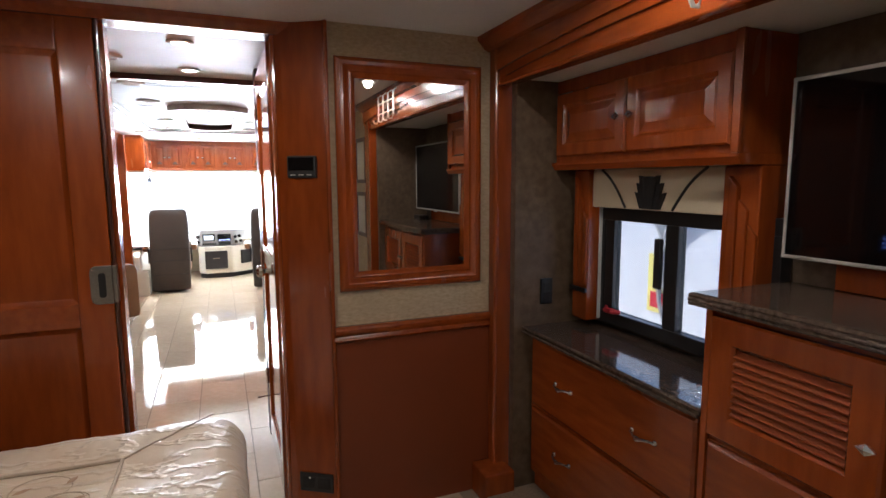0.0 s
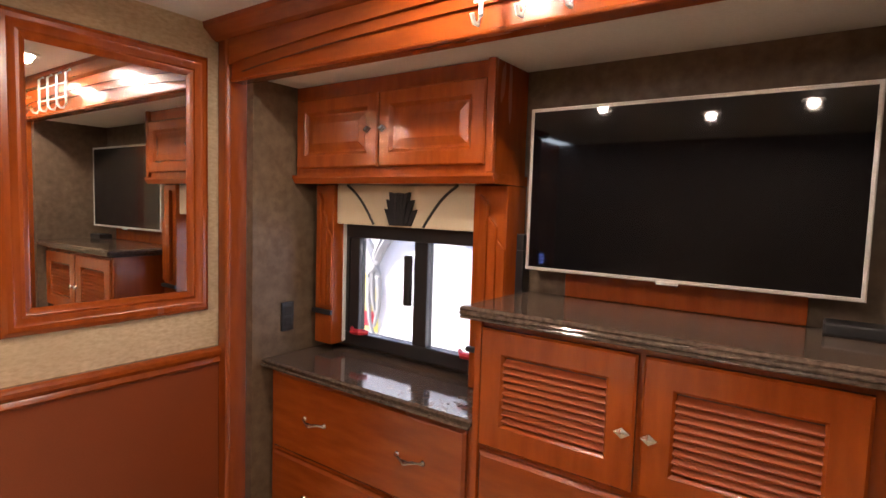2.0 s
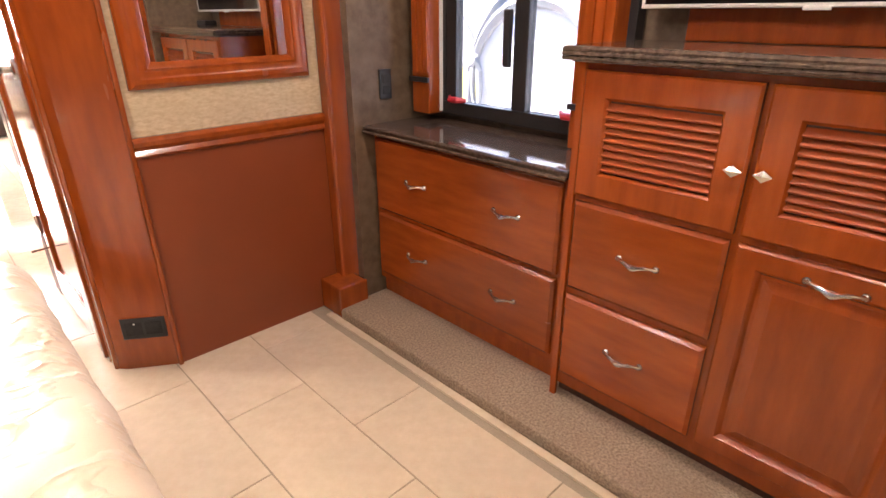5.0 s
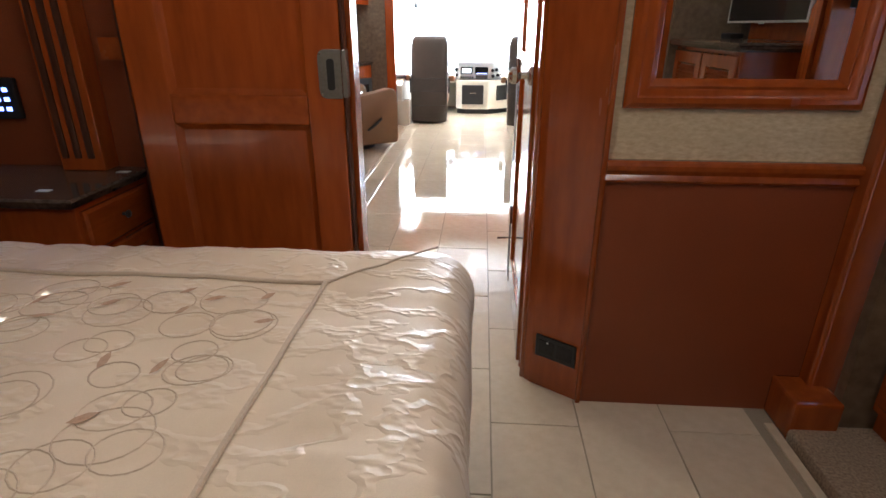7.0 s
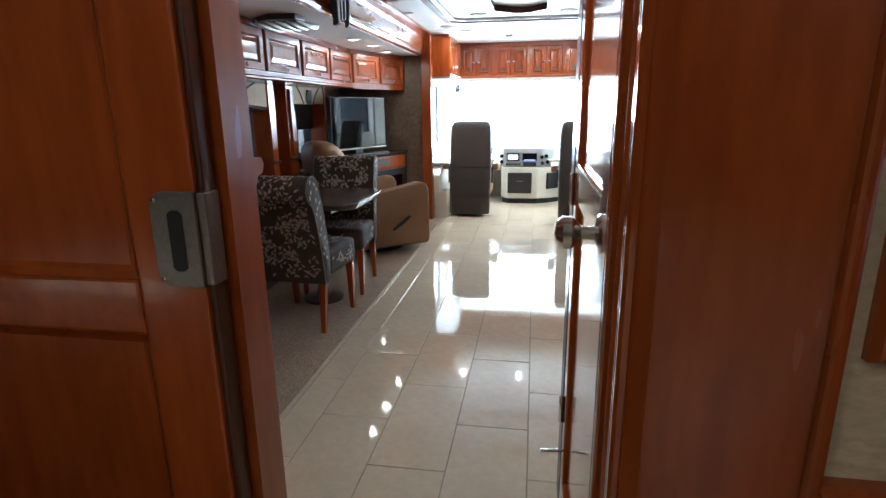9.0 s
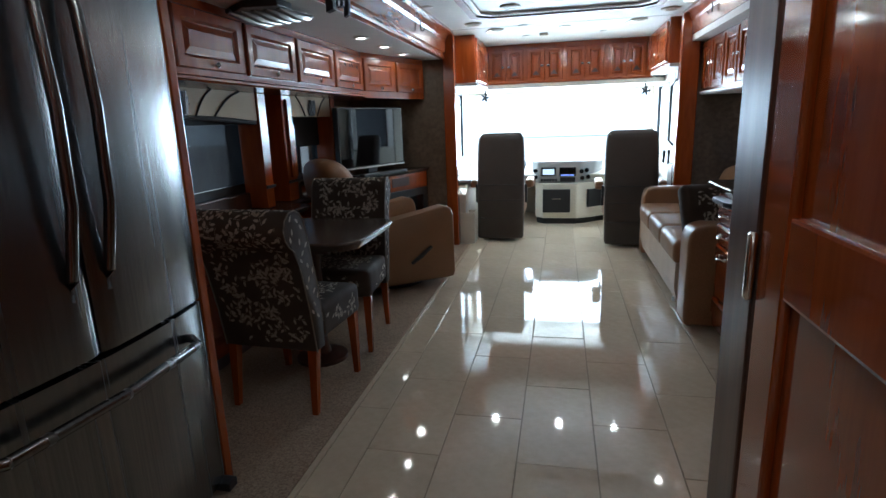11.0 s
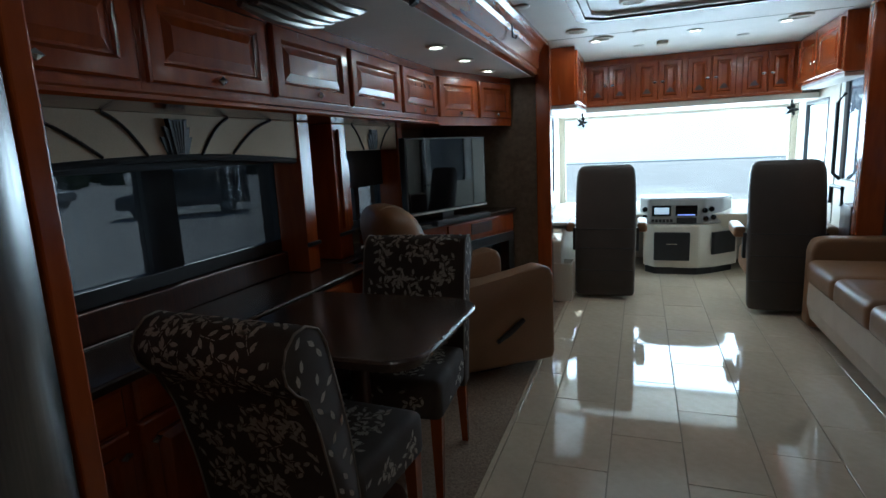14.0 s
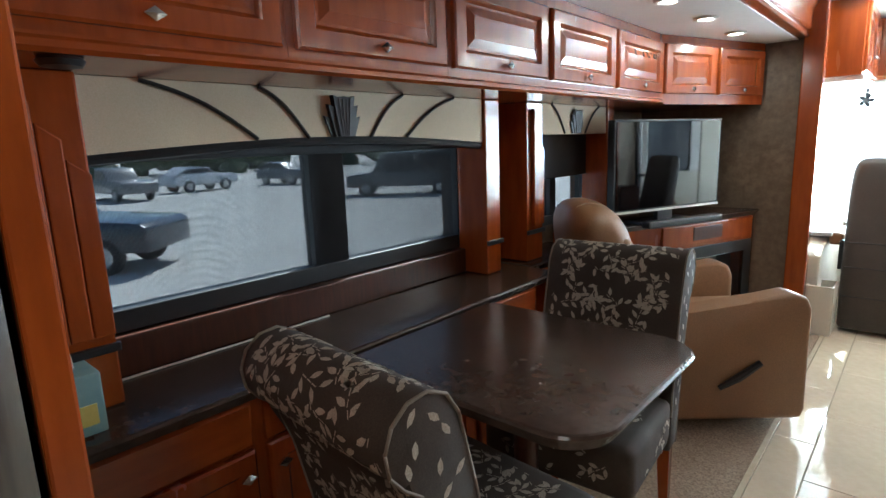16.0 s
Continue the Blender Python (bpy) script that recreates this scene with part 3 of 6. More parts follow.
# hall on the bath side
wall("wall_hall_right", box(0.325, 0.38, 2.446, 3.32, 0, TOP), WOOD, "cherry hall wall")
wall("wall_hall_end", box(0.38, 1.26, 3.26, 3.32, 0, TOP), WOOD, "cherry hall wall end")
wall("wall_right_hall", box(1.2, 1.26, 2.266, 3.95, 0, TOP), PAPER, "beige woven wallpaper")
wall("wall_kitchen_rear_side", box(1.13, 1.92, 3.9, 3.95, 0, SOFFIT), WOOD, "cherry cabinet side")


# ---- windows ----
def sash(name, label, axis, plane, a0, a1, z0, z1, glass, frame_material, mullions=(), rail=0.03, thick=0.035, kind="structure"):
    """A framed window; axis x: it lies across x, its width along y."""
    t = thing(name, label, "window", kind=kind)

    def slab(p0, p1, q0, q1, w0, w1, bevel=0.004):
        return box(w0, w1, p0, p1, q0, q1, bevel) if axis == "x" else box(p0, p1, w0, w1, q0, q1, bevel)

    w0, w1 = plane - thick / 2, plane + thick / 2
    f = part("window_frame", slab(a0, a1, z0, z0 + rail, w0, w1), frame_material, t)
    for p, q, r, s in ((a0, a1, z1 - rail, z1), (a0, a0 + rail, z0 + rail, z1 - rail), (a1 - rail, a1, z0 + rail, z1 - rail)):
        part("window_frame", slab(p, q, r, s, w0, w1), frame_material, t)
    edges = [a0 + rail]
    for m0, m1 in mullions:
        part("mullion", slab(m0, m1, z0 + rail, z1 - rail, w0 + 0.004, w1 - 0.004), frame_material, t)
        edges += [m0, m1]
    edges.append(a1 - rail)
    for p, q in zip(edges[::2], edges[1::2]):
        g = part("pane", slab(p, q, z0 + rail, z1 - rail, plane - 0.002, plane + 0.002, 0), glass, t)
        g.visible_shadow = False
    return t


wall("trim_window_edge", box(1.66, 1.735, 1.918, 1.924, 0.88, 1.39), WHITE, "pale edge beside the window", "trim")
bed_window = sash("window_1", "black-framed sliding window with clear panes", "x", 1.70, 1.07, 1.955, 0.868, 1.388, GLASS_SMOKE, BLACK, [(1.482, 1.548), (1.845, 1.899)], 0.055, 0.05)
part("latch", box(1.652, 1.675, 1.548, 1.58, 1.08, 1.28, 0.008), BLACK, bed_window, "black sliding latch")
for y in (1.83, 1.27):
    part("release_lever", tube([(1.673, y - 0.05, 0.935), (1.650, y - 0.02, 0.937), (1.650, y + 0.02, 0.935), (1.673, y + 0.045, 0.945)], [0.008, 0.014, 0.013, 0.007]), RED, bed_window, "red emergency release lever", 40)
sash("window_2", "dark-tinted dinette window with a wide centre post", "x", -2.05, 4.17, 5.75, 0.862, 1.40, GLASS_DARK, BLACK, [(4.925, 5.072)], 0.06, 0.06)
sash("window_3", "dark-tinted window behind the recliner", "x", -2.05, 6.10, 6.93, 0.86, 1.38, GLASS_DARK, BLACK, [(6.50, 6.56)], 0.05, 0.06)
sash("window_4", "tinted sliding window over the galley", "x", 1.84, 5.4, 7.30, 0.83, 1.32, GLASS_SMOKE, BLACK, [(6.30, 6.38), (6.66, 6.80)], 0.05, 0.05)
sash("window_5", "driver's side window with a dark frame", "x", -1.215, 8.55, 9.55, 0.80, 1.62, GLASS, BLACK, [(9.0, 9.03)], 0.03, 0.04)
sash("window_6", "clear side window ahead of the entry door", "x", 1.215, 9.0, 9.7, 0.80, 1.62, GLASS, BLACK, [], 0.03, 0.04)
sash("windscreen", "wide clear windscreen", "y", 10.03, -1.16, 1.16, 0.62, 1.62, GLASS_CLEAR, CREAM, [], 0.025, 0.03)
door = thing("door_1", "white-framed entry door with a window", "door", kind="structure")
part("door_leaf", box(1.205, 1.25, 8.06, 8.74, 0.0, 0.95, 0.006), CREAM, door)
for y0, y1 in ((8.06, 8.16), (8.64, 8.74)):
    part("door_stile", box(1.205, 1.25, y0, y1, 0.95, 1.95, 0.006), WHITE, door)
part("door_rail", box(1.205, 1.25, 8.16, 8.64, 1.75, 1.95, 0.006), WHITE, door)
part("pane", box(1.226, 1.23, 8.16, 8.64, 0.95, 1.75), GLASS_GREY, door).visible_shadow = False
part("grab_handle", tube([(1.2, 8.60, 0.95), (1.15, 8.60, 1.0), (1.15, 8.60, 1.55), (1.2, 8.60, 1.62)], 0.014), BLACK, door, "black grab handle", 40)
part("door_post_strip", box(1.145, 1.2, 8.02, 8.07, 0.0, 1.95, 0.008), STEEL, door, "bright metal door edge")

# ---- lamps of the place ----
lamp_spots = [
    (1.0, 1.0, TOP_REAR), (1.0, 0.36, TOP_REAR), (-0.18, 1.45, TOP_REAR), (-0.72, 0.92, TOP_REAR), (-0.51, 0.36, TOP_REAR),
    (-0.04, 2.70, TOP), (-0.03, 3.35, TOP), (-0.65, 8.12, TOP), (0.07, 8.12, TOP), (0.67, 8.12, TOP), (1.0, 6.62, TOP), (1.0, 7.25, TOP),
    (-1.33, 6.25, SOFFIT), (-1.325, 6.75, SOFFIT), (-1.33, 7.30, SOFFIT),
]
first_lamp = None
for x, y, z in lamp_spots:
    at = (x, y, z - 0.002)
    if first_lamp is None:
        first_lamp = thing("ceiling_light", "small round recessed ceiling light, lit", "ceiling light", at=at, group="recessed ceiling lights")
        part("trim_ring", lathe([(0.034, 0.0), (0.056, 0.0), (0.058, -0.004), (0.052, -0.009), (0.038, -0.010), (0.034, -0.004)], at, (0, 0, 1), 28), WHITE, first_lamp, "white trim ring", 40)
        part("diffuser", lathe([(0.0, -0.001), (0.033, -0.001), (0.033, -0.004), (0.0, -0.005)], at, (0, 0, 1), 24), LAMP_GLOW, first_lamp, "glowing warm diffuser", 40)
    else:
        copy_thing(first_lamp, Matrix.Translation(at))
    glow = new("lamp", bpy.data.lights.new("lamp", "SPOT"))
    glow.data.energy, glow.data.color, glow.data.spot_size, glow.data.spot_blend, glow.data.shadow_soft_size = LAMPS_REAR if y < 2.5 else LAMPS_HALL if y < 3.5 else LAMPS_FRONT if y > 8 else LAMPS_LIVING, (1.0, 0.88, 0.72), radians(177), 0.2, 0.025
    glow.matrix_world = look((x, y, z - 0.02), (x, y + 0.001, 0))

# ---- ceiling tray of the living room ----
def round_rect(x0, x1, y0, y1, cut, bulge=0.0):
    """A rectangle with cut corners; bulge bows its short ends outwards."""
    pts = [(x0 + cut, y0), ((x0 + x1) / 2, y0 - bulge), (x1 - cut, y0), (x1, y0 + cut), (x1, y1 - cut), (x1 - cut, y1), ((x0 + x1) / 2, y1 + bulge), (x0 + cut, y1), (x0, y1 - cut), (x0, y0 + cut)]
    return pts


def ring_strip(outer, inner, z0, z1):
    bm = bmesh.new()
    n = len(outer)
    r = [[bm.verts.new((x, y, z)) for x, y in loop] for loop, z in ((outer, z1), (outer, z0), (inner, z0), (inner, z1))]
    for a, b in zip(r, r[1:] + r[:1]):
        for k in range(n):
            bm.faces.new((a[k], a[(k + 1) % n], b[(k + 1) % n], b[k]))
    return bm


tray = thing("ceiling_tray", "dark wood moulding round a white ceiling tray", "ceiling trim", kind="structure")
part("outer_moulding", ring_strip(round_rect(-0.70, 0.80, 3.58, 7.28, 0.10), round_rect(-0.645, 0.745, 3.63, 7.23, 0.10), TOP - 0.035, TOP - 0.001), WOOD_DARK, tray, "dark stained moulding")
part("bright_strip", ring_strip(round_rect(-0.642, 0.742, 3.633, 7.227, 0.10), round_rect(-0.60, 0.70, 3.68, 7.18, 0.10), TOP - 0.022, TOP - 0.001), WHITE, tray, "glossy white inner strip")
part("hatch_frame", ring_strip(round_rect(-0.27, 0.35, 4.85, 6.72, 0.13, 0.03), round_rect(-0.20, 0.28, 4.93, 6.64, 0.13, 0.03), TOP - 0.045, TOP - 0.001), WHITE, tray, "white raised centre frame")
part("hatch_moulding", ring_strip(round_rect(-0.198, 0.278, 4.932, 6.638, 0.13, 0.03), round_rect(-0.175, 0.255, 4.955, 6.615, 0.13, 0.03), TOP - 0.052, TOP - 0.001), WOOD_DARK, tray, "thin dark wood bead")
for x, y in ((-0.235, 6.05), (-0.235, 6.52), (0.315, 6.05), (0.315, 6.52), (-0.16, 6.67), (0.24, 6.67)):
    part("screw_cap", lathe([(0.008, -0.045), (0.008, -0.048), (0.003, -0.050)], (x, y, TOP), (0, 0, 1), 10), CHROME, tray)
for y in (3.98, 5.06, 6.13, 7.9):
    wall("ceiling_joint", box(-1.0, 1.0, y, y + 0.006, TOP - 0.002, TOP + 0.001), DASH, "fine grey ceiling joint", "trim")


def ceiling_vent(x, y, r=0.075):
    t = thing("ceiling_vent", "round off-white ceiling air vent with slats", "air vent", at=(x, y, TOP), group="round ceiling vents")
    part("vent_ring", lathe([(r * 0.72, -0.001), (r * 1.05, -0.001), (r * 1.05, -0.005), (r * 0.95, -0.014), (r * 0.76, -0.014), (r * 0.72, -0.006)], (x, y, TOP), (0, 0, 1), 32), CREAM, t, smooth=40)
    part("vent_backing", lathe([(0.0, -0.001), (r * 0.72, -0.001), (r * 0.72, -0.002), (0.0, -0.003)], (x, y, TOP), (0, 0, 1), 32), BLACK, t)
    for k in range(-3, 4):
        d = k * r * 0.2
        w = math.sqrt(max(0.0, (r * 0.72) ** 2 - d * d))
        part("slat", box(x - w, x + w, y + d - 0.003, y + d + 0.003, TOP - 0.012, TOP - 0.004), CREAM, t)


for x, y in ((-0.40, 3.12), (-0.385, 3.9), (-0.377, 4.74), (-0.363, 6.12), (-0.357, 6.94), (0.45, 6.90), (0.44, 6.10), (-0.75, 7.63), (-0.59, 8.02), (0.73, 8.0), (0.92, 7.56)):
    ceiling_vent(x, y)
for x, y, r in ((-0.32, 7.90, 0.05), (0.46, 8.57, 0.045), (-0.33, 8.58, 0.045), (-0.967, 6.15, 0.05), (-0.961, 6.73, 0.045)):
    solo("ceiling_speaker", lathe([(0.0, -0.001), (r, -0.001), (r, -0.006), (r * 0.85, -0.011), (0.0, -0.012)], (x, y, TOP), (0, 0, 1), 28), CEILING, "small round off-white ceiling speaker cover", "speaker", at=(x, y, TOP), group="ceiling speaker covers", smooth=40)
solo("smoke_detector", box(-0.19, -0.10, 8.44, 8.52, TOP - 0.03, TOP - 0.001, 0.01), CREAM, "small square cream detector on the ceiling", "detector", at=(-0.145, 8.48, TOP))

# ---- bedroom: mirror and partition ----
mirror = thing("wall_mirror", "tall wall mirror in a wide moulded cherry frame", "mirror", at=(0.82, 2.2, 1.06))
FRAME = [(0.0, 0.012), (0.006, 0.022), (0.018, 0.030), (0.032, 0.030), (0.040, 0.024), (0.056, 0.020), (0.064, 0.024), (0.072, 0.020), (0.080, 0.010), (0.084, 0.006)]
part("frame", rings((0.541, 2.2115, 1.04), (1, 0, 0), (0, 0, 1), 0.662, 0.972, FRAME, hole=True), WOOD, mirror, "moulded cherry frame", 25)
part("mirror_glass", box(0.615, 1.13, 2.205, 2.209, 1.114, 1.938), MIRROR, mirror, "silvered mirror glass")


def plate_parts(t, x0, x1, y0, y1, z0, z1, mat=BLACK):
    part("plate", box(x0, x1, y0, y1, z0, z1, 0.004), mat, t)


def on_post(s, out=0.0):
    """A point s metres along the angled post from its inner edge."""
    d = Vector((0.345 - 0.502, 2.308 - 2.203)).normalized()
    nn = Vector((-d.y, d.x))
    p = Vector((0.502, 2.203)) + d * s + nn * out
    return p


def post_box(s0, s1, z0, z1, out, bevel=0.004):
    a, b, c, d = on_post(s0, 0.001), on_post(s1, 0.001), on_post(s1, out), on_post(s0, out)
    return prism([tuple(a), tuple(b), tuple(c), tuple(d)], z0, z1, bevel=bevel)


panel = thing("wall_control_panel", "black touch control panel on the cherry post", "control panel", at=(*on_post(0.1), 1.56))
part("housing", post_box(0.042, 0.168, 1.523, 1.613, 0.022, 0.006), BLACK, panel)
part("screen", post_box(0.05, 0.16, 1.552, 1.606, 0.0245, 0.001), SCREEN, panel, "dark glossy screen")
for k in range(3):
    part("button", post_box(0.058 + 0.036 * k, 0.080 + 0.036 * k, 1.533, 1.537, 0.0245, 0.0005), SILVER, panel, "small pale mark")
outlet = thing("low_outlet", "black double outlet low on the cherry post", "outlet", at=(*on_post(0.1), 0.14))
part("plate", post_box(0.015, 0.172, 0.135, 0.222, 0.008, 0.003), BLACK, outlet)
part("socket", post_box(0.028, 0.088, 0.152, 0.205, 0.010, 0.002), RUBBER, outlet)
part("socket", post_box(0.098, 0.158, 0.152, 0.205, 0.010, 0.002), RUBBER, outlet)
part("lamp_dot", post_box(0.120, 0.126, 0.198, 0.204, 0.012, 0.0), WHITE, outlet, "tiny white indicator")

# ---- sliding door to the hall ----
slide_door = thing("door_2", "half-open sliding door of panelled cherry", "door", at=(-0.63, 2.36, 0.02), kind="structure")
for x0, x1, z0, z1 in ((-1.02, -0.89, 0.02, 2.12), (-0.43, -0.312, 0.02, 2.12), (-0.89, -0.43, 0.02, 0.18), (-0.89, -0.43, 0.955, 1.05), (-0.89, -0.43, 1.98, 2.12)):
    part("stile" if x1 - x0 < 0.2 else "rail", box(x0, x1, 2.335, 2.378, z0, z1, 0.006), WOOD if x1 - x0 < 0.2 else WOOD_FLAT, slide_door)
for z0, z1 in ((0.18, 0.955), (1.05, 1.98)):
    part("door_panel", rings((-0.89, 2.37, z0), (1, 0, 0), (0, 0, 1), 0.46, z1 - z0, [(0.0, 0.033), (0.012, 0.024), (0.02, 0.020)]), WOOD, slide_door)
part("edge_strip", box(-0.310, -0.300, 2.340, 2.376, 0.02, 2.12, 0.004), WOOD_DARK, slide_door, "dark rounded door edge")
lockp = part("lock_plate", prism(eased([(-0.386, 1.043), (-0.386, 1.192), (-0.312, 1.192), (-0.312, 1.043)], 0.026, 5)[:12] + [(-0.312, 1.192), (-0.312, 1.043)], 2.329, 2.336, "y", bevel=0.002), NICKEL_DARK, slide_door, "brushed metal flush pull plate")
# Black pad on the plate stands in for the dark of a recess.
part("finger_slot", prism([(-0.358, 1.075), (-0.352, 1.069), (-0.340, 1.069), (-0.334, 1.075), (-0.334, 1.158), (-0.340, 1.164), (-0.352, 1.164), (-0.358, 1.158)], 2.3275, 2.332, "y"), BLACK, lockp, "black pad painted for the dark of a finger slot")
part("edge_pull", box(-0.312, -0.297, 2.336, 2.374, 1.045, 1.19, 0.003), NICKEL_DARK, lockp, "metal edge pull")
for a in (1.056, 1.179):
    part("screw", lathe([(0.004, 0.0), (0.004, 0.002), (0.001, 0.003)], (-0.377, 2.3295, a), (0, -1, 0), 8), CHROME, lockp)

# ---- bath door in the hall ----
bath_door = thing("door_3", "narrow glossy cherry bath door with a bright knob", "door", at=(0.28, 2.83, 0.02), kind="structure")
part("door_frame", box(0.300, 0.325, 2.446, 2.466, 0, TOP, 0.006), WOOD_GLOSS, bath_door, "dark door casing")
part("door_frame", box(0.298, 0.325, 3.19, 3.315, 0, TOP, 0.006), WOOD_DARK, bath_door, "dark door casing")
part("door_leaf", box(0.312, 0.325, 2.47, 3.185, 0.02, 2.08, 0.002), WOOD_GLOSS, bath_door, "glossy leaf")
for y0, y1, z0, z1 in ((2.47, 2.56, 0.02, 2.08), (3.10, 3.185, 0.02, 2.08), (2.56, 3.10, 0.02, 0.17), (2.56, 3.10, 1.06, 1.16), (2.56, 3.10, 1.96, 2.08)):
    part("stile" if y1 - y0 < 0.2 else "rail", box(0.300, 0.313, y0, y1, z0, z1, 0.005), WOOD_GLOSS, bath_door)
handle = part("door_knob", lathe([(0.033, 0.0), (0.033, 0.005), (0.028, 0.010), (0.012, 0.014), (0.011, 0.036), (0.020, 0.042), (0.028, 0.052), (0.028, 0.066), (0.020, 0.076), (0.004, 0.079)], (0.301, 2.515, 1.103), (-1, 0, 0), 24), CHROME, bath_door, "polished nickel round knob", 30)
for z in (0.33, 1.035, 1.85):
    part("hinge", lathe([(0.004, -0.004), (0.007, 0.0), (0.007, 0.085), (0.004, 0.089)], (0.293, 3.19, z), (0, 0, 1), 10), CHROME, bath_door, "metal butt hinge", 40)
part("door_stop", tube([(0.30, 3.10, 0.285), (0.23, 3.09, 0.285)], [0.004, 0.006]), CHROME, bath_door, "small spring door stop")
# ---- bed ----
bed = thing("bed", "bed with a champagne satin quilt, leaf embroidery and piping", "bed", at=(-0.9, 1.12, 0))
part("base", box(-1.95, -0.02, 0.66, 1.80, 0.0, 0.28, 0.02), WOOD_DARK, bed)
BED_TOP = 0.722


def quilt_height(x, y):
    """Soft swells and folds of the quilt."""
    p = Vector((x * 3.0, y * 3.0, 0.3))
    h = 0.010 * noise.noise(p) + 0.007 * noise.noise(p * 2.3)
    if x > -0.20 or y > 1.66:
        edge = max(x + 0.20, y - 1.66)
        along = y if x + 0.20 > y - 1.66 else x
        fold = noise.noise(Vector((along * 16.0, edge * 3.0 + 0.6 * math.sin(along * 9), 4.0)))
        h += 0.011 * (1 - abs(fold) * 2) * min(1.0, edge / 0.05) * 0.6
    return h


bm = bmesh.new()
X0, X1, Y0, Y1, NX, NY = -1.98, 0.12, 0.59, 1.90, 130, 90
grid = {}
R = 0.09
for i in range(NX + 1):
    for j in range(NY + 1):
        # parameters run over the top and down both the foot and the sides
        s = X0 + (X1 - X0 + 0.42) * i / NX
        q = Y0 - 0.42 + (Y1 - Y0 + 0.84) * j / NY
        dx = max(0.0, s - (X1 - R))
        dy = max(0.0, q - (Y1 - R), (Y0 + R) - q)
        sy = 1 if q > 1.0 else -1
        d = math.hypot(dx, dy)
        if d < 1e-9:
            p = Vector((s, q, BED_TOP + quilt_height(s, q)))
        else:
            ux, uy = dx / d, sy * dy / d
            bx, by = min(s, X1 - R), min(max(q, Y0 + R), Y1 - R)
            arc = R * math.pi / 2
            wrinkle = 0.008 * noise.noise(Vector((s * 7, q * 7, 2.0))) + quilt_height(s, q) * 0.6
            if d < arc:
                a = d / R
                out, z = R * math.sin(a), BED_TOP - R * (1 - math.cos(a))
            else:
                out, z = R, BED_TOP - R - (d - arc)
            out += wrinkle * min(1.0, d / arc)
            p = Vector((bx + ux * out, by + uy * out, max(0.12, z) + (wrinkle if d < arc * 0.5 else 0)))
        grid[i, j] = bm.verts.new(p)
for i in range(NX):
    for j in range(NY):
        bm.faces.new((grid[i, j], grid[i + 1, j], grid[i + 1, j + 1], grid[i, j + 1]))
quilt = part("quilt", bm, SATIN, bed, "crinkled champagne satin quilt", 80)


def on_quilt(x, y, lift=0.003):
    return Vector((x, y, BED_TOP + quilt_height(x, y) + lift))


part("piping", tube([on_quilt(-1.9 + 1.69 * k / 60, 1.645, 0.004) for k in range(61)], 0.0055, 6), SEAM, quilt, "corded piping", 40)
part("piping", tube([on_quilt(-0.21, 1.645 - 0.92 * k / 50, 0.004) for k in range(51)], 0.0055, 6), SEAM, quilt, "corded piping", 40)
part("piping", tube([on_quilt(-0.21 + 0.24 * k / 12, 1.645 + 0.20 * k / 12, 0.003) for k in range(13)], 0.003, 6), SEAM, quilt, "mitred corner seam", 40)
rng = random.Random(7)
bm = bmesh.new()
for k in range(95):
    cx, cy, r = rng.uniform(-1.6, -0.30), rng.uniform(0.8, 1.57), rng.uniform(0.03, 0.065)
    cx, cy = min(cx, -0.23 - r), min(cy, 1.62 - r)
    tube([on_quilt(cx + r * math.cos(a * math.pi / 9) * 1.1, cy + r * math.sin(a * math.pi / 9), 0.0005) for a in range(18)], 0.0016, 4, bm, closed=True)
tagged(part("ring_stitching", bm, THREAD, quilt, "stitched ring pattern"), kind="stuff")


def leaf_on(bm, c, d, side, long, wide, up=None):
    pts = [(-0.5, 0), (-0.2, 0.42), (0.15, 0.5), (0.5, 0), (0.15, -0.42), (-0.2, -0.5)]
    vs = [bm.verts.new(c + d * a * long + side * b * wide) for a, b in pts]
    bm.faces.new(vs)


for k in range(70):
    x, y, a = rng.uniform(-1.5, -0.27), rng.uniform(0.8, 1.60), rng.uniform(0.0, 1.9)
    bm = bmesh.new()
    d = Vector((math.cos(a), math.sin(a), 0))
    leaf_on(bm, on_quilt(x, y, 0.004), d, Vector((-d.y, d.x, 0)), rng.uniform(0.035, 0.055), rng.uniform(0.014, 0.019))
    part("leaf", bm, SATIN_DARK, quilt)

# ---- nightstand ----
stand = thing("nightstand", "dark cherry nightstand with a stone top", "nightstand", at=(-1.55, 2.36, 0))
part("body", box(-2.0, -1.17, 2.14, 2.55, 0.0, 0.715, 0.004), WOOD, stand)
part("top", worktop([(-2.0, 2.10), (-1.14, 2.10), (-1.14, 2.555), (-2.0, 2.555)], 0.752, 0.037), GRANITE, stand, "dark brown stone top")
drawer = door_on(stand, "drawer", (-1.17, 2.16, 0.55), (0, 1, 0), 0.36, 0.145, SLAB)
part("knob", lathe([(0.006, 0), (0.006, 0.012), (0.014, 0.018), (0.014, 0.024), (0.004, 0.028)], (-1.15, 2.34, 0.63), (1, 0, 0), 14), BLACK, drawer, "round black knob", 30)
door_on(stand, "door", (-1.17, 2.16, 0.06), (0, 1, 0), 0.36, 0.475, raised(0.36, 0.475))
for x, y in ((-1.33, 2.19), (-1.22, 2.45)):
    solo("paper_label", box(x, x + 0.045, y, y + 0.025, 0.7522, 0.7535), WHITE, "small white paper label on the nightstand", "label", at=(x, y, 0.752), group="paper labels")
post = thing("bed_side_pillar", "fluted cherry pillar beside the bed", "pillar", at=(-1.36, 2.50, 0.752))
part("shaft", box(-1.44, -1.27, 2.47, 2.555, 0.752, 2.19, 0.006), WOOD, post)
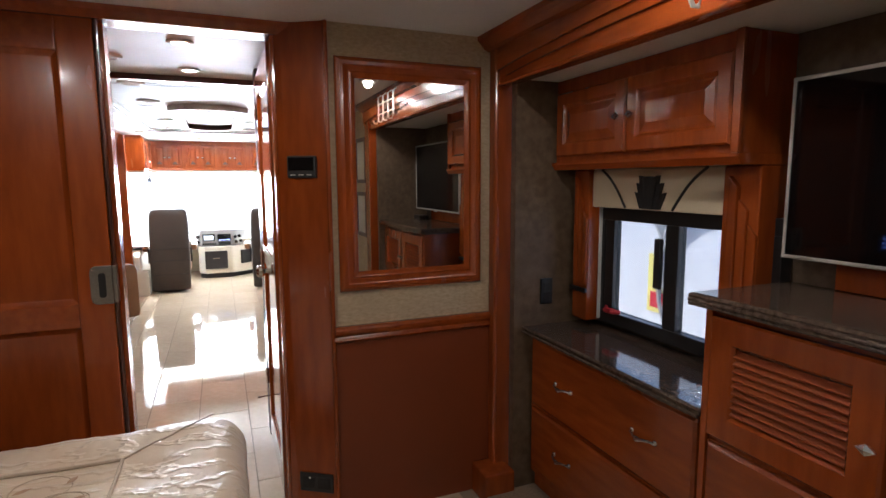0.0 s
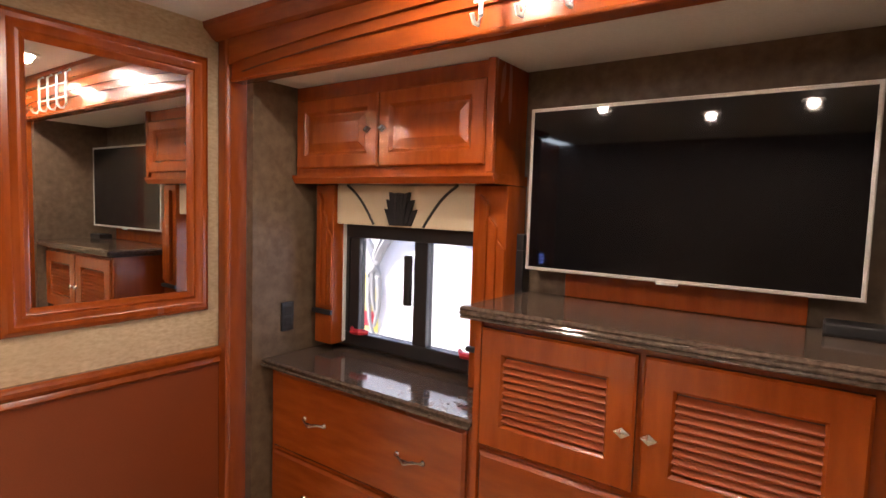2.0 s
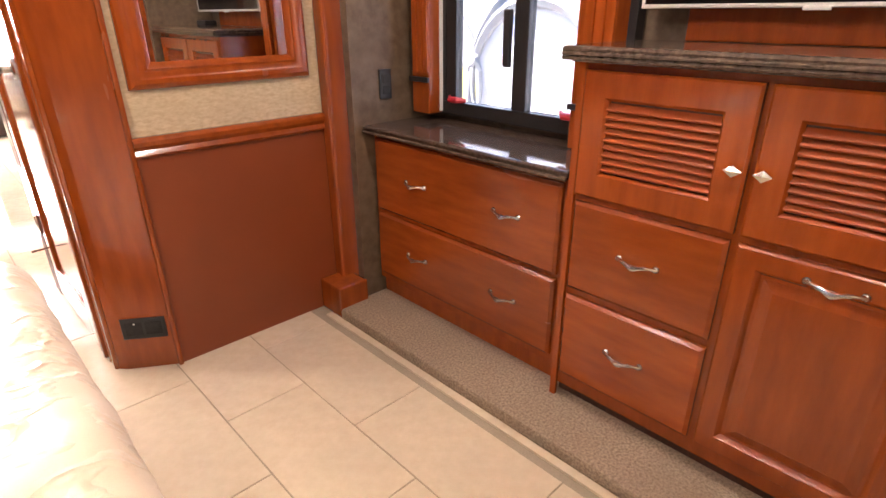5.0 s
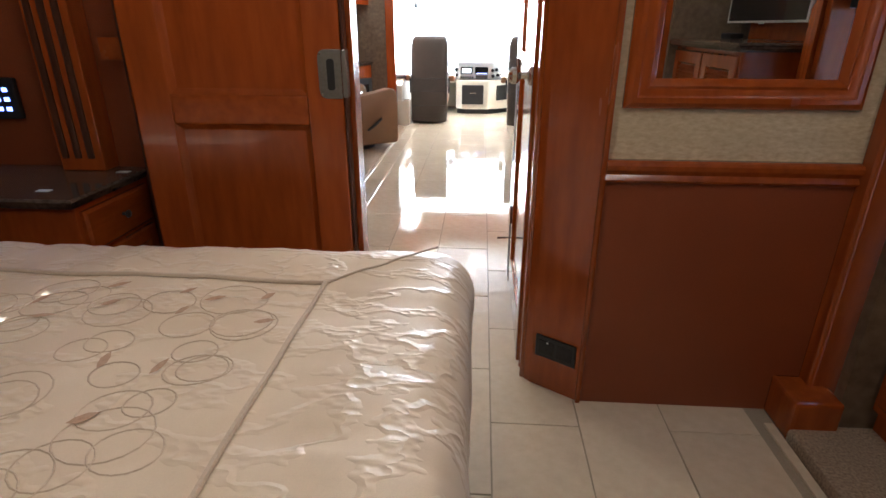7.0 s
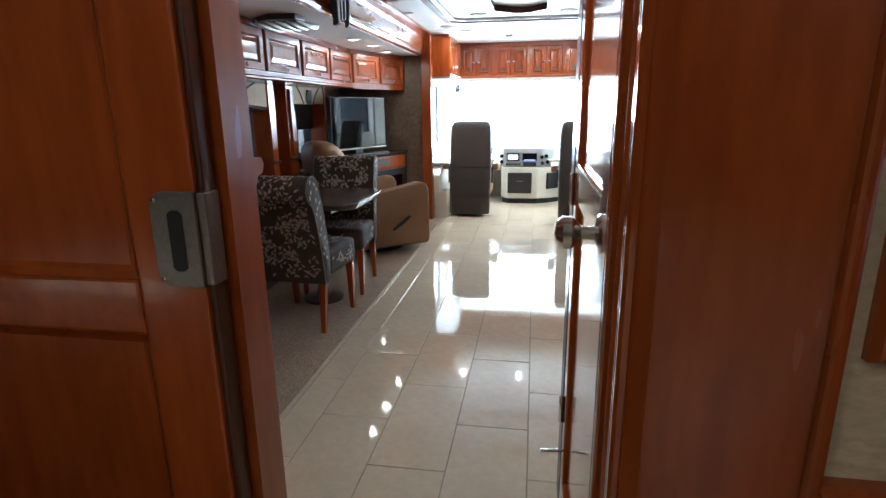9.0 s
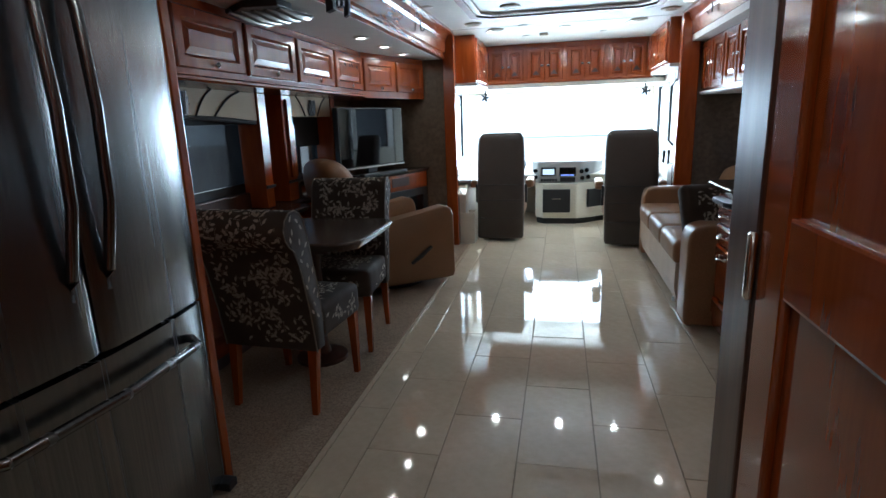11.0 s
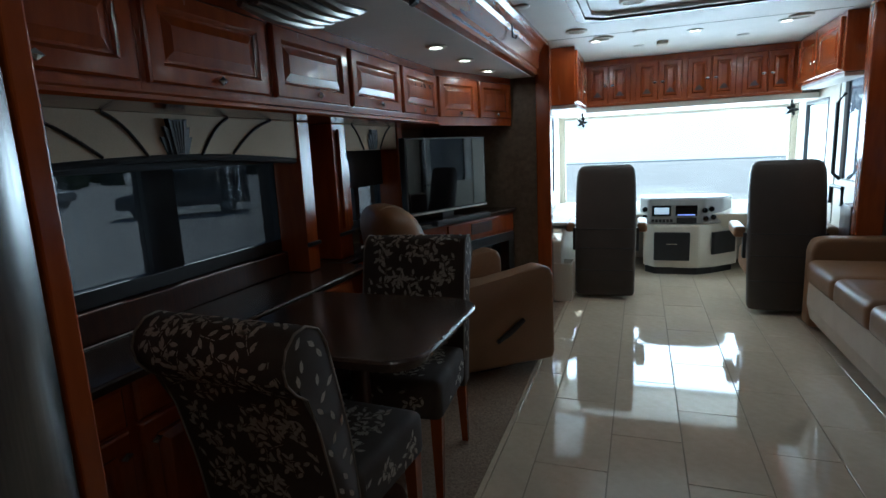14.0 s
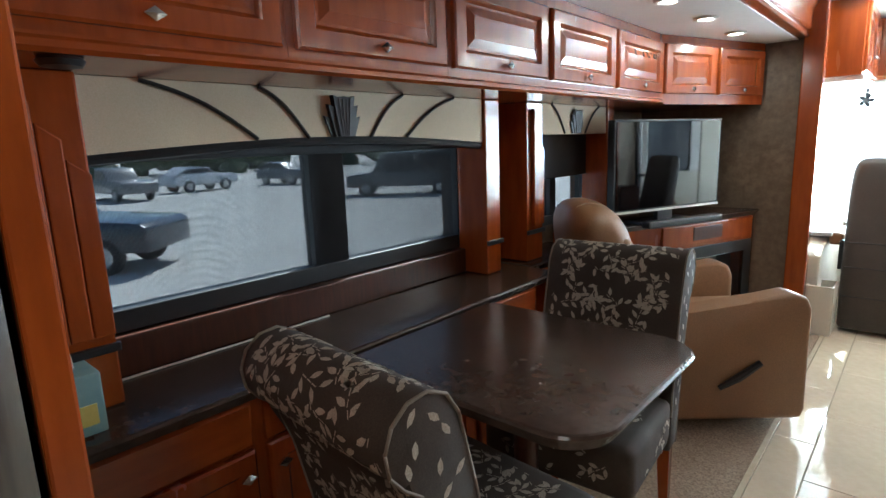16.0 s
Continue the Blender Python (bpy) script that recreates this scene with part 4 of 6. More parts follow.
for k in range(3):
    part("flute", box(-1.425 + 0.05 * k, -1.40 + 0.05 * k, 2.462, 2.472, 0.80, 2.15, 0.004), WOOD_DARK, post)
clock = thing("bedside_display", "small black control with lit blue icons", "display", at=(-1.66, 2.55, 1.0))
part("housing", box(-1.74, -1.60, 2.535, 2.556, 0.93, 1.08, 0.006), BLACK, clock)
for i in range(3):
    for j in range(3):
        part("icon", box(-1.72 + 0.035 * i, -1.70 + 0.035 * i, 2.533, 2.536, 0.96 + 0.035 * j, 0.975 + 0.035 * j), BLUE_GLOW, clock, "lit blue icon")

# ---- bedroom slide: low dresser ----
low = thing("low_dresser", "cherry dresser with two wide drawers under the window", "dresser", at=(1.48, 1.52, 0.05))
part("body", box(1.405, 1.735, 1.06, 2.06, 0.13, 0.80, 0.003), WOOD, low)
part("plinth", box(1.43, 1.735, 1.065, 2.06, 0.05, 0.13), WOOD, low)
for z0, z1 in ((0.165, 0.458), (0.476, 0.788)):
    door_on(low, "drawer", (1.405, 2.03, z0), (0, -1, 0), 0.935, z1 - z0, SLAB, pull_at=[(0.25, 0.5 * (z1 - z0) + 0.004), (0.72, 0.5 * (z1 - z0) + 0.004)])
low_top = solo("stone_worktop", worktop([(1.352, 1.055), (1.735, 1.055), (1.735, 2.064), (1.352, 2.064)], 0.840, 0.035), GRANITE, "polished dark brown stone dresser top", "worktop", at=(1.47, 1.52, 0.8))

# ---- bedroom slide: tall dresser with louvred doors ----
tall = thing("tall_dresser", "tall cherry dresser with louvred doors and drawers", "dresser", at=(1.46, 0.5, 0.05))
part("body", box(1.365, 1.735, 0.088, 1.05, 0.10, 1.148, 0.003), WOOD, tall)
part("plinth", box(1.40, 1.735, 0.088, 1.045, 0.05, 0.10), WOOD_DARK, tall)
part("corner_stile", box(1.352, 1.366, 1.03, 1.052, 0.05, 1.148, 0.003), WOOD, tall)


def louvre_door(y0, y1, z0, z1, knob_y):
    w, h = y1 - y0, z1 - z0
    d = part("louvred_door", rings((1.365, y1, z0), (0, -1, 0), (0, 0, 1), w, h, [(0.0, 0.016), (0.006, 0.022), (0.068, 0.022), (0.076, 0.012)], hole=True), WOOD, tall)
    # Dark backing colour paints in the shade between the slats.
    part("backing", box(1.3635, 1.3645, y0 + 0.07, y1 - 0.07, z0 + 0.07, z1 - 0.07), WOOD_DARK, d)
    n = 9
    for k in range(n):
        z = z0 + 0.082 + (h - 0.164) * (k + 0.5) / n
        s = prism([(1.363, z + 0.006), (1.3615, z + 0.010), (1.346, z - 0.006), (1.3475, z - 0.010)], y0 + 0.074, y1 - 0.074, "y")
        part("slat", s, WOOD_MATT, d)
    knob(d, (1.344, knob_y, 0.5 * (z0 + z1) - 0.02), (-1, 0, 0))


louvre_door(0.582, 1.026, 0.782, 1.130, 0.606)
louvre_door(0.130, 0.566, 0.782, 1.130, 0.542)
for z0, z1 in ((0.478, 0.762), (0.155, 0.452)):
    door_on(tall, "drawer", (1.365, 1.024, z0), (0, -1, 0), 0.438, z1 - z0, SLAB, pull_at=[(0.22, 0.5 * (z1 - z0) + 0.01)])
door_on(tall, "hamper_door", (1.365, 0.566, 0.155), (0, -1, 0), 0.436, 0.607, raised(0.436, 0.607), pull_at=[(0.21, 0.565)])
tall_top = solo("stone_worktop", worktop([(1.315, 0.088), (1.735, 0.088), (1.735, 1.085), (1.315, 1.085)], 1.190, 0.042), GRANITE, "polished dark brown stone top with a stepped edge", "worktop", at=(1.45, 0.5, 1.186))
for z, d in ((1.159, 0.006), (1.171, 0.009)):
    part("edge_bead", tube([(1.322 - d, 0.09, z), (1.322 - d, 1.08, z)], 0.006, 8), GRANITE, tall_top, "stepped stone edge", 40)
part("edge_bead", tube([(1.350, 1.06, 0.816), (1.350, 2.06, 0.816)], 0.006, 8), GRANITE, low_top, "stepped stone edge", 40)
tv = thing("television", "flat black television with a thin silver rim", "television", at=(1.56, 0.51, 1.3))
part("rim", rings((1.65, 1.034, 1.278), (0, -1, 0), (0, 0, 1), 0.888, 0.516, [(0.0, 0.028), (0.003, 0.032), (0.010, 0.032), (0.011, 0.029)], hole=True), SILVER, tv, "thin silver rim")
part("screen", box(1.621, 1.647, 0.156, 1.024, 1.288, 1.784), SCREEN, tv, "glossy black screen")
part("rear_housing", box(1.647, 1.685, 0.24, 0.94, 1.35, 1.74, 0.01), BLACK, tv)
part("badge", box(1.615, 1.620, 0.56, 0.62, 1.272, 1.282, 0.002), SILVER, tv, "small silver badge")
part("wall_mount", box(1.685, 1.75, 0.43, 0.74, 1.42, 1.66, 0.005), BLACK, tv)
solo("tv_back_panel", box(1.708, 1.733, 0.26, 0.93, 1.191, 1.33, 0.004), WOOD, "cherry panel standing behind the television", "panel", at=(1.66, 0.47, 1.229))
solo("media_box", box(1.62, 1.70, 0.08, 0.225, 1.191, 1.222, 0.006), BLACK, "small flat black media box on the dresser", "media box", at=(1.6, 0.07, 1.229))


# ---- wall cabinet over the window ----
upper = thing("wall_cabinet", "cherry wall cabinet with two raised-panel doors", "cabinet", at=(1.56, 1.54, 1.6))
part("body", box(1.519, 1.735, 1.108, 2.062, 1.585, 1.943, 0.003), WOOD, upper)
part("base_moulding", prism([(1.512, 1.552), (1.735, 1.552), (1.735, 1.585), (1.497, 1.585), (1.497, 1.575)], 1.098, 2.064, "y"), WOOD_FLAT, upper)
part("corner_stile", box(1.501, 1.519, 1.104, 1.132, 1.586, 1.943, 0.004), WOOD, upper)
door_on(upper, "cabinet_door", (1.519, 2.040, 1.612), (0, -1, 0), 0.445, 0.273, raised(0.40, 0.30), knob_at=[(0.412, 0.135)])
door_on(upper, "cabinet_door", (1.519, 1.588, 1.612), (0, -1, 0), 0.452, 0.273, raised(0.45, 0.30), knob_at=[(0.033, 0.135)])


def fan_motif(parent, plane, y, z, high, sign, k=1.0):
    """A black ornament of three flaring tiers with upright ribs on a valance."""
    for low, wide, top, deep in ((0.088, 0.135, 0.50, 0.008), (0.064, 0.112, 0.78, 0.014), (0.040, 0.080, 1.0, 0.020)):
        a, b = plane, plane + sign * deep
        lo, hi = low * k / 2, wide * k / 2
        out = [(y - lo, z), (y + lo, z), (y + hi, z + high * top), (y + hi * 0.62, z + high * (top - 0.05)), (y, z + high * (top - 0.02)), (y - hi * 0.62, z + high * (top - 0.05)), (y - hi, z + high * top)]
        part("ornament", prism(out, min(a, b), max(a, b), "x"), BLACK, parent, "black flaring ornament tier")
    for t in (-0.6, -0.2, 0.2, 0.6):
        x = plane + sign * 0.021
        part("rib", tube([(x, y + t * 0.018 * k, z + 0.004), (x, y + t * 0.036 * k, z + high * 0.92)], 0.0022, 6), BLACK, parent)


def arc_cord(parent, plane, y0, z0, y1, z1, bow):
    pts = []
    for k in range(13):
        s = k / 12
        pts.append((plane, y0 + (y1 - y0) * s, z0 + (z1 - z0) * s + bow * math.sin(math.pi * s)))
    part("cord", tube(pts, 0.0055, 6), BLACK, parent, "curved black cord", 40)


def pilaster(name, x0, x1, y0, y1, z0, z1, flutes=True, label="cherry window pilaster with carved flutes", group="window pilasters"):
    t = thing(name, label, "pilaster", at=((x0 + x1) / 2, (y0 + y1) / 2, z0), group=group)
    part("shaft", box(x0, x1, y0, y1, z0, z1, 0.006), WOOD, t)
    face = x0 if x0 > 0 else x1
    s = -1 if x0 > 0 else 1
    if flutes:
        for k in range(3):
            w = (y1 - y0) / 4
            a, b = (y1 - w * (k + 2.0), y1 - w * (k + 1.05)) if x0 > 0 else (y0 + w * (k + 1.05), y0 + w * (k + 2.0))
            top, d = z1 - 0.03 - 0.075 * k, 0.020 - 0.005 * k
            cut = [(a, top - 0.035), (b, top)] if x0 > 0 else [(a, top), (b, top - 0.035)]
            part("flute", prism([(a, z0 + 0.17), (b, z0 + 0.17), cut[1], cut[0]], min(face, face + s * d), max(face, face + s * d), "x", bevel=0.004), WOOD, t)
    part("strap", box(min(face, face + s * 0.014), max(face, face + s * 0.014), y0 - 0.006, y1 + 0.006, z0 + 0.13, z0 + 0.15, 0.004), BLACK, t, "thin black tie strap")
    return t


pilaster("window_pilaster", 1.60, 1.735, 1.925, 2.03, 0.872, 1.551)
pilaster("window_pilaster", 1.60, 1.735, 1.098, 1.230, 0.842, 1.551)
valance = thing("window_valance", "cream padded valance with black cords and ornament", "valance", at=(1.56, 1.5, 1.42))
part("board", box(1.62, 1.735, 1.231, 1.924, 1.39, 1.551, 0.006), VALANCE, valance)
fan_motif(valance, 1.619, 1.57, 1.396, 0.128, -1, 1.2)
arc_cord(valance, 1.618, 1.86, 1.55, 1.71, 1.395, 0.02)
arc_cord(valance, 1.618, 1.31, 1.55, 1.46, 1.395, 0.02)
sw = thing("wall_switch", "black wall outlet on the slide's side wall", "outlet", at=(1.435, 2.03, 1.05))
part("plate", box(1.446, 1.508, 2.057, 2.067, 0.935, 1.055, 0.003), BLACK, sw)
part("socket", box(1.460, 1.494, 2.0535, 2.059, 0.955, 0.99, 0.003), RUBBER, sw)
part("socket", box(1.460, 1.494, 2.0535, 2.059, 1.0, 1.035, 0.003), RUBBER, sw)
rack = thing("hook_rack", "white wire rack with four hooks over the cornice", "hook rack", at=(1.07, 0.70, 1.97))
for y in (0.96, 0.84, 0.72, 0.60):
    part("hook", tube([(1.20, y, 2.118), (1.178, y, 2.10), (1.178, y, 1.945), (1.166, y, 1.918), (1.149, y, 1.918), (1.138, y, 1.938)], 0.006, 8), WHITE, rack, smooth=40)
for z in (1.98, 2.05):
    part("cross_wire", tube([(1.178, 0.58, z), (1.178, 0.98, z)], 0.004, 6), WHITE, rack)
for z in (1.01, 1.49):
    f = thing("wall_picture", "small dark-framed print on the papered wall", "picture", at=(1.3, -0.4, z), group="framed prints")
    part("frame", rings((1.299, -0.22, z), (0, -1, 0), (0, 0, 1), 0.36, 0.40, [(0.0, 0.02), (0.03, 0.022), (0.034, 0.012)], hole=True), WOOD_DARK, f)
    part("print", box(1.289, 1.298, -0.56, -0.24, z + 0.02, z + 0.38), CREAM, f, "pale plain print")

# ---- refrigerator ----
fridge = thing("refrigerator", "tall brushed-steel refrigerator with curved handles", "refrigerator", at=(-1.5, 3.485, 0.012))
part("cabinet", box(-2.06, -1.145, 3.025, 3.94, 0.03, 1.80, 0.006), BLACK, fridge)


def bowed(y0, y1, z0, z1, depth=0.045, x=-1.142):
    """A door whose front bows outwards across its width, with rounded outer edges."""
    pts = [(x, y0)]
    n = 14
    for k in range(n + 1):
        s = k / n
        yy = y0 + (y1 - y0) * s
        g = (yy - 3.482) / 0.46
        ease = min(1.0, min(s, 1 - s) * (y1 - y0) / 0.02)
        pts.append((x + 0.012 + 0.010 * ease ** 0.5 + depth * (1 - g * g), yy))
    pts.append((x, y1))
    return prism(pts, z0, z1)


for y0, y1 in ((3.030, 3.478), (3.486, 3.937)):
    d = part("door", bowed(y0, y1, 0.742, 1.80), STEEL, fridge, "bowed steel door", 30)
    yy = y1 - 0.05 if y1 < 3.5 else y0 + 0.05
    part("handle", tube([(-1.085, yy, 0.90), (-1.065, yy, 0.95), (-1.030, yy, 1.12), (-1.020, yy, 1.34), (-1.030, yy, 1.55), (-1.065, yy, 1.71), (-1.085, yy, 1.76)], 0.014, 12), STEEL, d, "long bowed steel handle", 40)
d = part("freezer_drawer", bowed(3.030, 3.937, 0.07, 0.727), STEEL, fridge, "bowed steel drawer", 30)
part("handle", tube([(-1.095, 3.135, 0.64), (-1.04, 3.175, 0.64), (-1.015, 3.482, 0.64), (-1.04, 3.785, 0.64), (-1.095, 3.825, 0.64)], 0.014, 12), STEEL, d, "bowed steel bar handle", 40)
part("hinge_cover", box(-1.142, -1.08, 3.885, 3.935, 0.035, 0.066, 0.004), BLACK, fridge)
wall("trim_refrigerator", box(-1.225, -1.13, 3.947, 3.985, 0.012, SOFFIT - 0.002, 0.004), WOOD, "cherry stile beside the refrigerator", "trim")
wall("wall_over_refrigerator", box(-2.07, -1.15, 3.005, 3.945, 1.81, SOFFIT - 0.002), WOOD, "cherry filler over the refrigerator", "trim")
wall("panel_refrigerator_side", box(-2.07, -1.227, 3.95, 3.98, 0.012, SOFFIT - 0.002), WOOD, "cherry panel beside the refrigerator", "panel")

# ---- sideboard under the dinette window ----
side = thing("dinette_sideboard", "long dark cherry sideboard under the window", "sideboard", at=(-1.9, 4.95, 0.012))
part("body", box(-2.075, -1.70, 4.03, 5.83, 0.10, 0.714, 0.004), WOOD, side)
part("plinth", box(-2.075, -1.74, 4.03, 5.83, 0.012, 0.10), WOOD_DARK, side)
for k in range(4):
    y = 4.05 + 0.445 * k
    door_on(side, "drawer", (-1.70, y, 0.58), (0, 1, 0), 0.41, 0.125, SLAB)
    door_on(side, "cabinet_door", (-1.70, y, 0.13), (0, 1, 0), 0.41, 0.44, raised(0.41, 0.44), knob_at=[(0.375 if k % 2 == 0 else 0.035, 0.38)])
solo("sideboard_top", worktop([(-2.075, 4.0), (-1.645, 4.0), (-1.645, 5.88), (-1.70, 5.94), (-2.075, 5.94)], 0.752, 0.038), TABLE_TOP, "long polished dark brown sideboard top", "worktop", at=(-1.9, 4.95, 0.722))
solo("window_ledge", box(-2.078, -1.985, 4.02, 5.93, 0.753, 0.86, 0.006), WOOD_DARK, "dark ledge under the dinette window", "ledge", at=(-2.15, 5.0, 0.763))
solo("side_shelf", worktop([(-2.075, 5.945), (-1.80, 5.945), (-1.78, 6.55), (-2.075, 6.55)], 0.752, 0.038), TABLE_TOP, "dark brown shelf beside the recliner", "shelf", at=(-2.0, 6.2, 0.722))
solo("side_cabinet", box(-2.075, -1.84, 5.95, 6.53, 0.012, 0.714, 0.004), WOOD, "cherry cabinet under the side shelf", "cabinet", at=(-2.0, 6.2, 0.012))
tissue = thing("tissue_box", "pale blue tissue box with a tissue standing out", "tissue box", at=(-1.76, 4.10, 0.752))
part("carton", box(-1.83, -1.71, 4.035, 4.155, 0.753, 0.885, 0.004), TISSUE_BLUE, tissue)
part("label", box(-1.711, -1.7085, 4.05, 4.14, 0.775, 0.82, 0.001), YELLOW, tissue, "yellow label strip")
bm = bmesh.new()
tv_ = [[bm.verts.new((-1.77 + (0.045 - 0.01 * j) * math.cos(k * 0.9) * (0.5 + 0.35 * j), 4.095 + 0.03 * math.sin(k * 1.1) * (1 - 0.1 * j), 0.885 + 0.022 * j + 0.006 * math.sin(k * 2.0))) for k in range(7)] for j in range(4)]
for a, b in zip(tv_, tv_[1:]):
    for k in range(6):
        bm.faces.new((a[k], a[k + 1], b[k + 1], b[k]))
part("tissue", bm, WHITE, tissue, "crumpled white tissue", 60)
solo("reading_light", lathe([(0.035, 0), (0.04, -0.006), (0.034, -0.016), (0.006, -0.02)], (-1.66, 4.16, 1.50), (0, 0, 1), 20), BLACK, "flat round black light under the cabinet", "lamp", at=(-1.66, 4.16, 1.5), smooth=30)


# ---- overhead cabinets of the dinette slide ----
def overhead(y0, y1, label):
    t = thing("overhead_cabinet", label, "cabinet", at=(-1.9, (y0 + y1) / 2, 1.5), group="dinette overhead cabinets")
    part("body", box(-2.075, -1.62, y0, y1, 1.535, SOFFIT - 0.001, 0.002), WOOD, t)
    w = y1 - y0 - 0.04
    door_on(t, "cabinet_door", (-1.62, y0 + 0.02, 1.556), (0, 1, 0), w, 0.268, raised(w, 0.30), knob_at=[(w / 2, 0.027)])


for y0, y1 in ((4.0, 4.613), (4.613, 5.19), (5.19, 5.785), (5.785, 6.395), (6.395, 7.0)):
    overhead(y0, y1, "cherry overhead cabinet with a lift-up raised-panel door")
moulding("trim_overhead", [(-2.075, 1.50), (-1.610, 1.50), (-1.597, 1.508), (-1.597, 1.520), (-1.607, 1.528), (-1.607, 1.534), (-2.075, 1.534)], 4.0, 7.0, "y", WOOD_FLAT, "stepped cherry moulding under the cabinets")
A, B = Vector((-1.62, 7.0)), Vector((-1.30, 7.88))
corner = thing("corner_cabinet", "angled cherry corner cabinet with two small doors", "cabinet", at=(-1.7, 7.6, 1.5))
part("body", prism([(-2.075, 7.002), tuple(A), tuple(B), (-1.30, 7.895), (-2.075, 7.895)], 1.50, SOFFIT - 0.001), WOOD, corner)
du = (B - A).normalized()
W2 = (B - A).length / 2
for k in range(2):
    o = A + du * (W2 * k + 0.02)
    door_on(corner, "cabinet_door", (o.x, o.y, 1.556), (du.x, du.y, 0), W2 - 0.04, 0.268, raised(W2, 0.28), knob_at=[((W2 - 0.04) / 2, 0.027)])

# ---- dinette window dressing ----
val = thing("dinette_valance", "long cream valance with black cords and fan ornament", "valance", at=(-2.0, 5.08, 1.31))
pts = [(4.23, 1.499), (4.23, 1.325)]
for k in range(17):
    s = k / 16
    pts.append((4.23 + 1.46 * s, 1.325 + 0.034 * math.sin(math.pi * s)))
pts += [(5.69, 1.499)]
part("board", prism(pts, -1.98, -1.872, "x"), VALANCE, val)
edge = [(-1.888, y, z - 0.012) for y, z in pts[1:-1]]
part("lower_edge", tube(edge, 0.014, 8), BLACK, val, "black lower edge", 40)
fan_motif(val, -1.871, 4.957, 1.358, 0.125, 1, 1.05)
for y0, y1 in ((4.366, 4.659), (4.675, 4.829), (5.507, 5.244), (5.231, 5.075)):
    arc_cord(val, -1.869, y0, 1.496, y1, 1.355, 0.022)
solo("roller_shade", box(-2.015, -1.985, 4.20, 5.72, 1.305, 1.36, 0.01), SHADE, "rolled dark window shade", "roller shade", at=(-2.11, 5.1, 1.29))
# White bar added to paint a thin bright line of light along the top.
solo("worktop_strip", box(-1.972, -1.962, 4.22, 4.92, 0.753, 0.757, 0.001), WHITE, "added thin white bar that paints a bright line of light on the sideboard top", "strip", at=(-1.967, 4.57, 0.753))
# Upright fins added for the screen's weave; they darken slanting views through the window.
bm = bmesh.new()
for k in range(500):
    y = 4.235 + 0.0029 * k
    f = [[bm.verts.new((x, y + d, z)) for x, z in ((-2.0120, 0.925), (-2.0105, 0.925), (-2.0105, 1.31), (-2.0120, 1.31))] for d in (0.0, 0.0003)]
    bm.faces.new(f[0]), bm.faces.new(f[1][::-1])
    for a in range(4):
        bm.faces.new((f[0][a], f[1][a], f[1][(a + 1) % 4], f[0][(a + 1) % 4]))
solo("solar_screen", bm, SHADE, "fine dark upright fins in place of a sun screen's weave", "sun screen", kind="stuff")
pilaster("window_pilaster", -2.02, -1.82, 4.04, 4.225, 0.755, 1.499)
pilaster("window_pilaster", -2.02, -1.86, 5.695, 5.795, 0.755, 1.499, False)
pilaster("window_pilaster", -2.02, -1.86, 6.01, 6.15, 0.755, 1.499)
val = thing("small_valance", "short cream valance with a black fan ornament", "valance", at=(-2.0, 6.7, 1.31))
part("board", box(-1.98, -1.872, 6.152, 6.86, 1.352, 1.499, 0.004), VALANCE, val)
fan_motif(val, -1.871, 6.50, 1.355, 0.12, 1)
arc_cord(val, -1.869, 6.25, 1.496, 6.38, 1.357, 0.02)
arc_cord(val, -1.869, 6.76, 1.496, 6.60, 1.357, 0.02)
solo("roller_shade", box(-2.01, -1.995, 6.16, 6.90, 1.12, 1.38, 0.004), SHADE, "half-lowered dark window shade", "roller shade", at=(-2.13, 6.7, 1.12))
pilaster("window_pilaster", -2.02, -1.86, 6.862, 6.94, 0.755, 1.499, False)

# ---- corner media cabinet, fireplace and television ----
C, D = Vector((-1.80, 6.62)), Vector((-1.30, 7.86))
dv = (D - C).normalized()
dn = Vector((dv.y, -dv.x))
media = thing("fireplace_cabinet", "angled cherry media cabinet with an electric fireplace", "cabinet", at=(-1.7, 7.4, 0.012))
part("body", prism([tuple(C), tuple(D), (-1.30, 7.895), (-2.075, 7.895), (-2.075, 6.62)], 0.012, 0.795), WOOD, media)
part("top", worktop([tuple(C + dn * 0.035 - dv * 0.02), tuple(D + dn * 0.035), (-1.27, 7.895), (-2.075, 7.895), (-2.075, 6.605)], 0.832, 0.037), TABLE_TOP, media, "dark brown stepped top")


def on_media(s0, s1, z0, z1, out0, out1, bevel=0.004):
    pts = [C + dv * s0 + dn * out0, C + dv * s1 + dn * out0, C + dv * s1 + dn * out1, C + dv * s0 + dn * out1]
    return prism([tuple(p) for p in pts], z0, z1, bevel=bevel)


part("grille_panel", on_media(0.50, 1.32, 0.66, 0.785, 0.0, 0.014), WOOD, media)
for k in range(5):
    part("grille_slat", on_media(0.76, 1.02, 0.685 + 0.016 * k, 0.703 + 0.016 * k, 0.014, 0.019, 0.001), WOOD_DARK, media)
fire = part("fireplace", on_media(0.52, 1.32, 0.12, 0.64, 0.0, 0.016), BLACK, media, "black electric fireplace surround")
part("fire_glass", on_media(0.60, 1.24, 0.19, 0.57, 0.016, 0.020, 0.001), SCREEN, fire, "dark glass front")
tv2 = thing("television", "flat black television standing on the media cabinet", "television", at=(-1.5, 7.07, 0.856))
E_, F_ = Vector((-1.735, 6.675)), Vector((-1.414, 7.45))
dt = (F_ - E_).normalized()
dm = Vector((dt.y, -dt.x))
LT = (F_ - E_).length


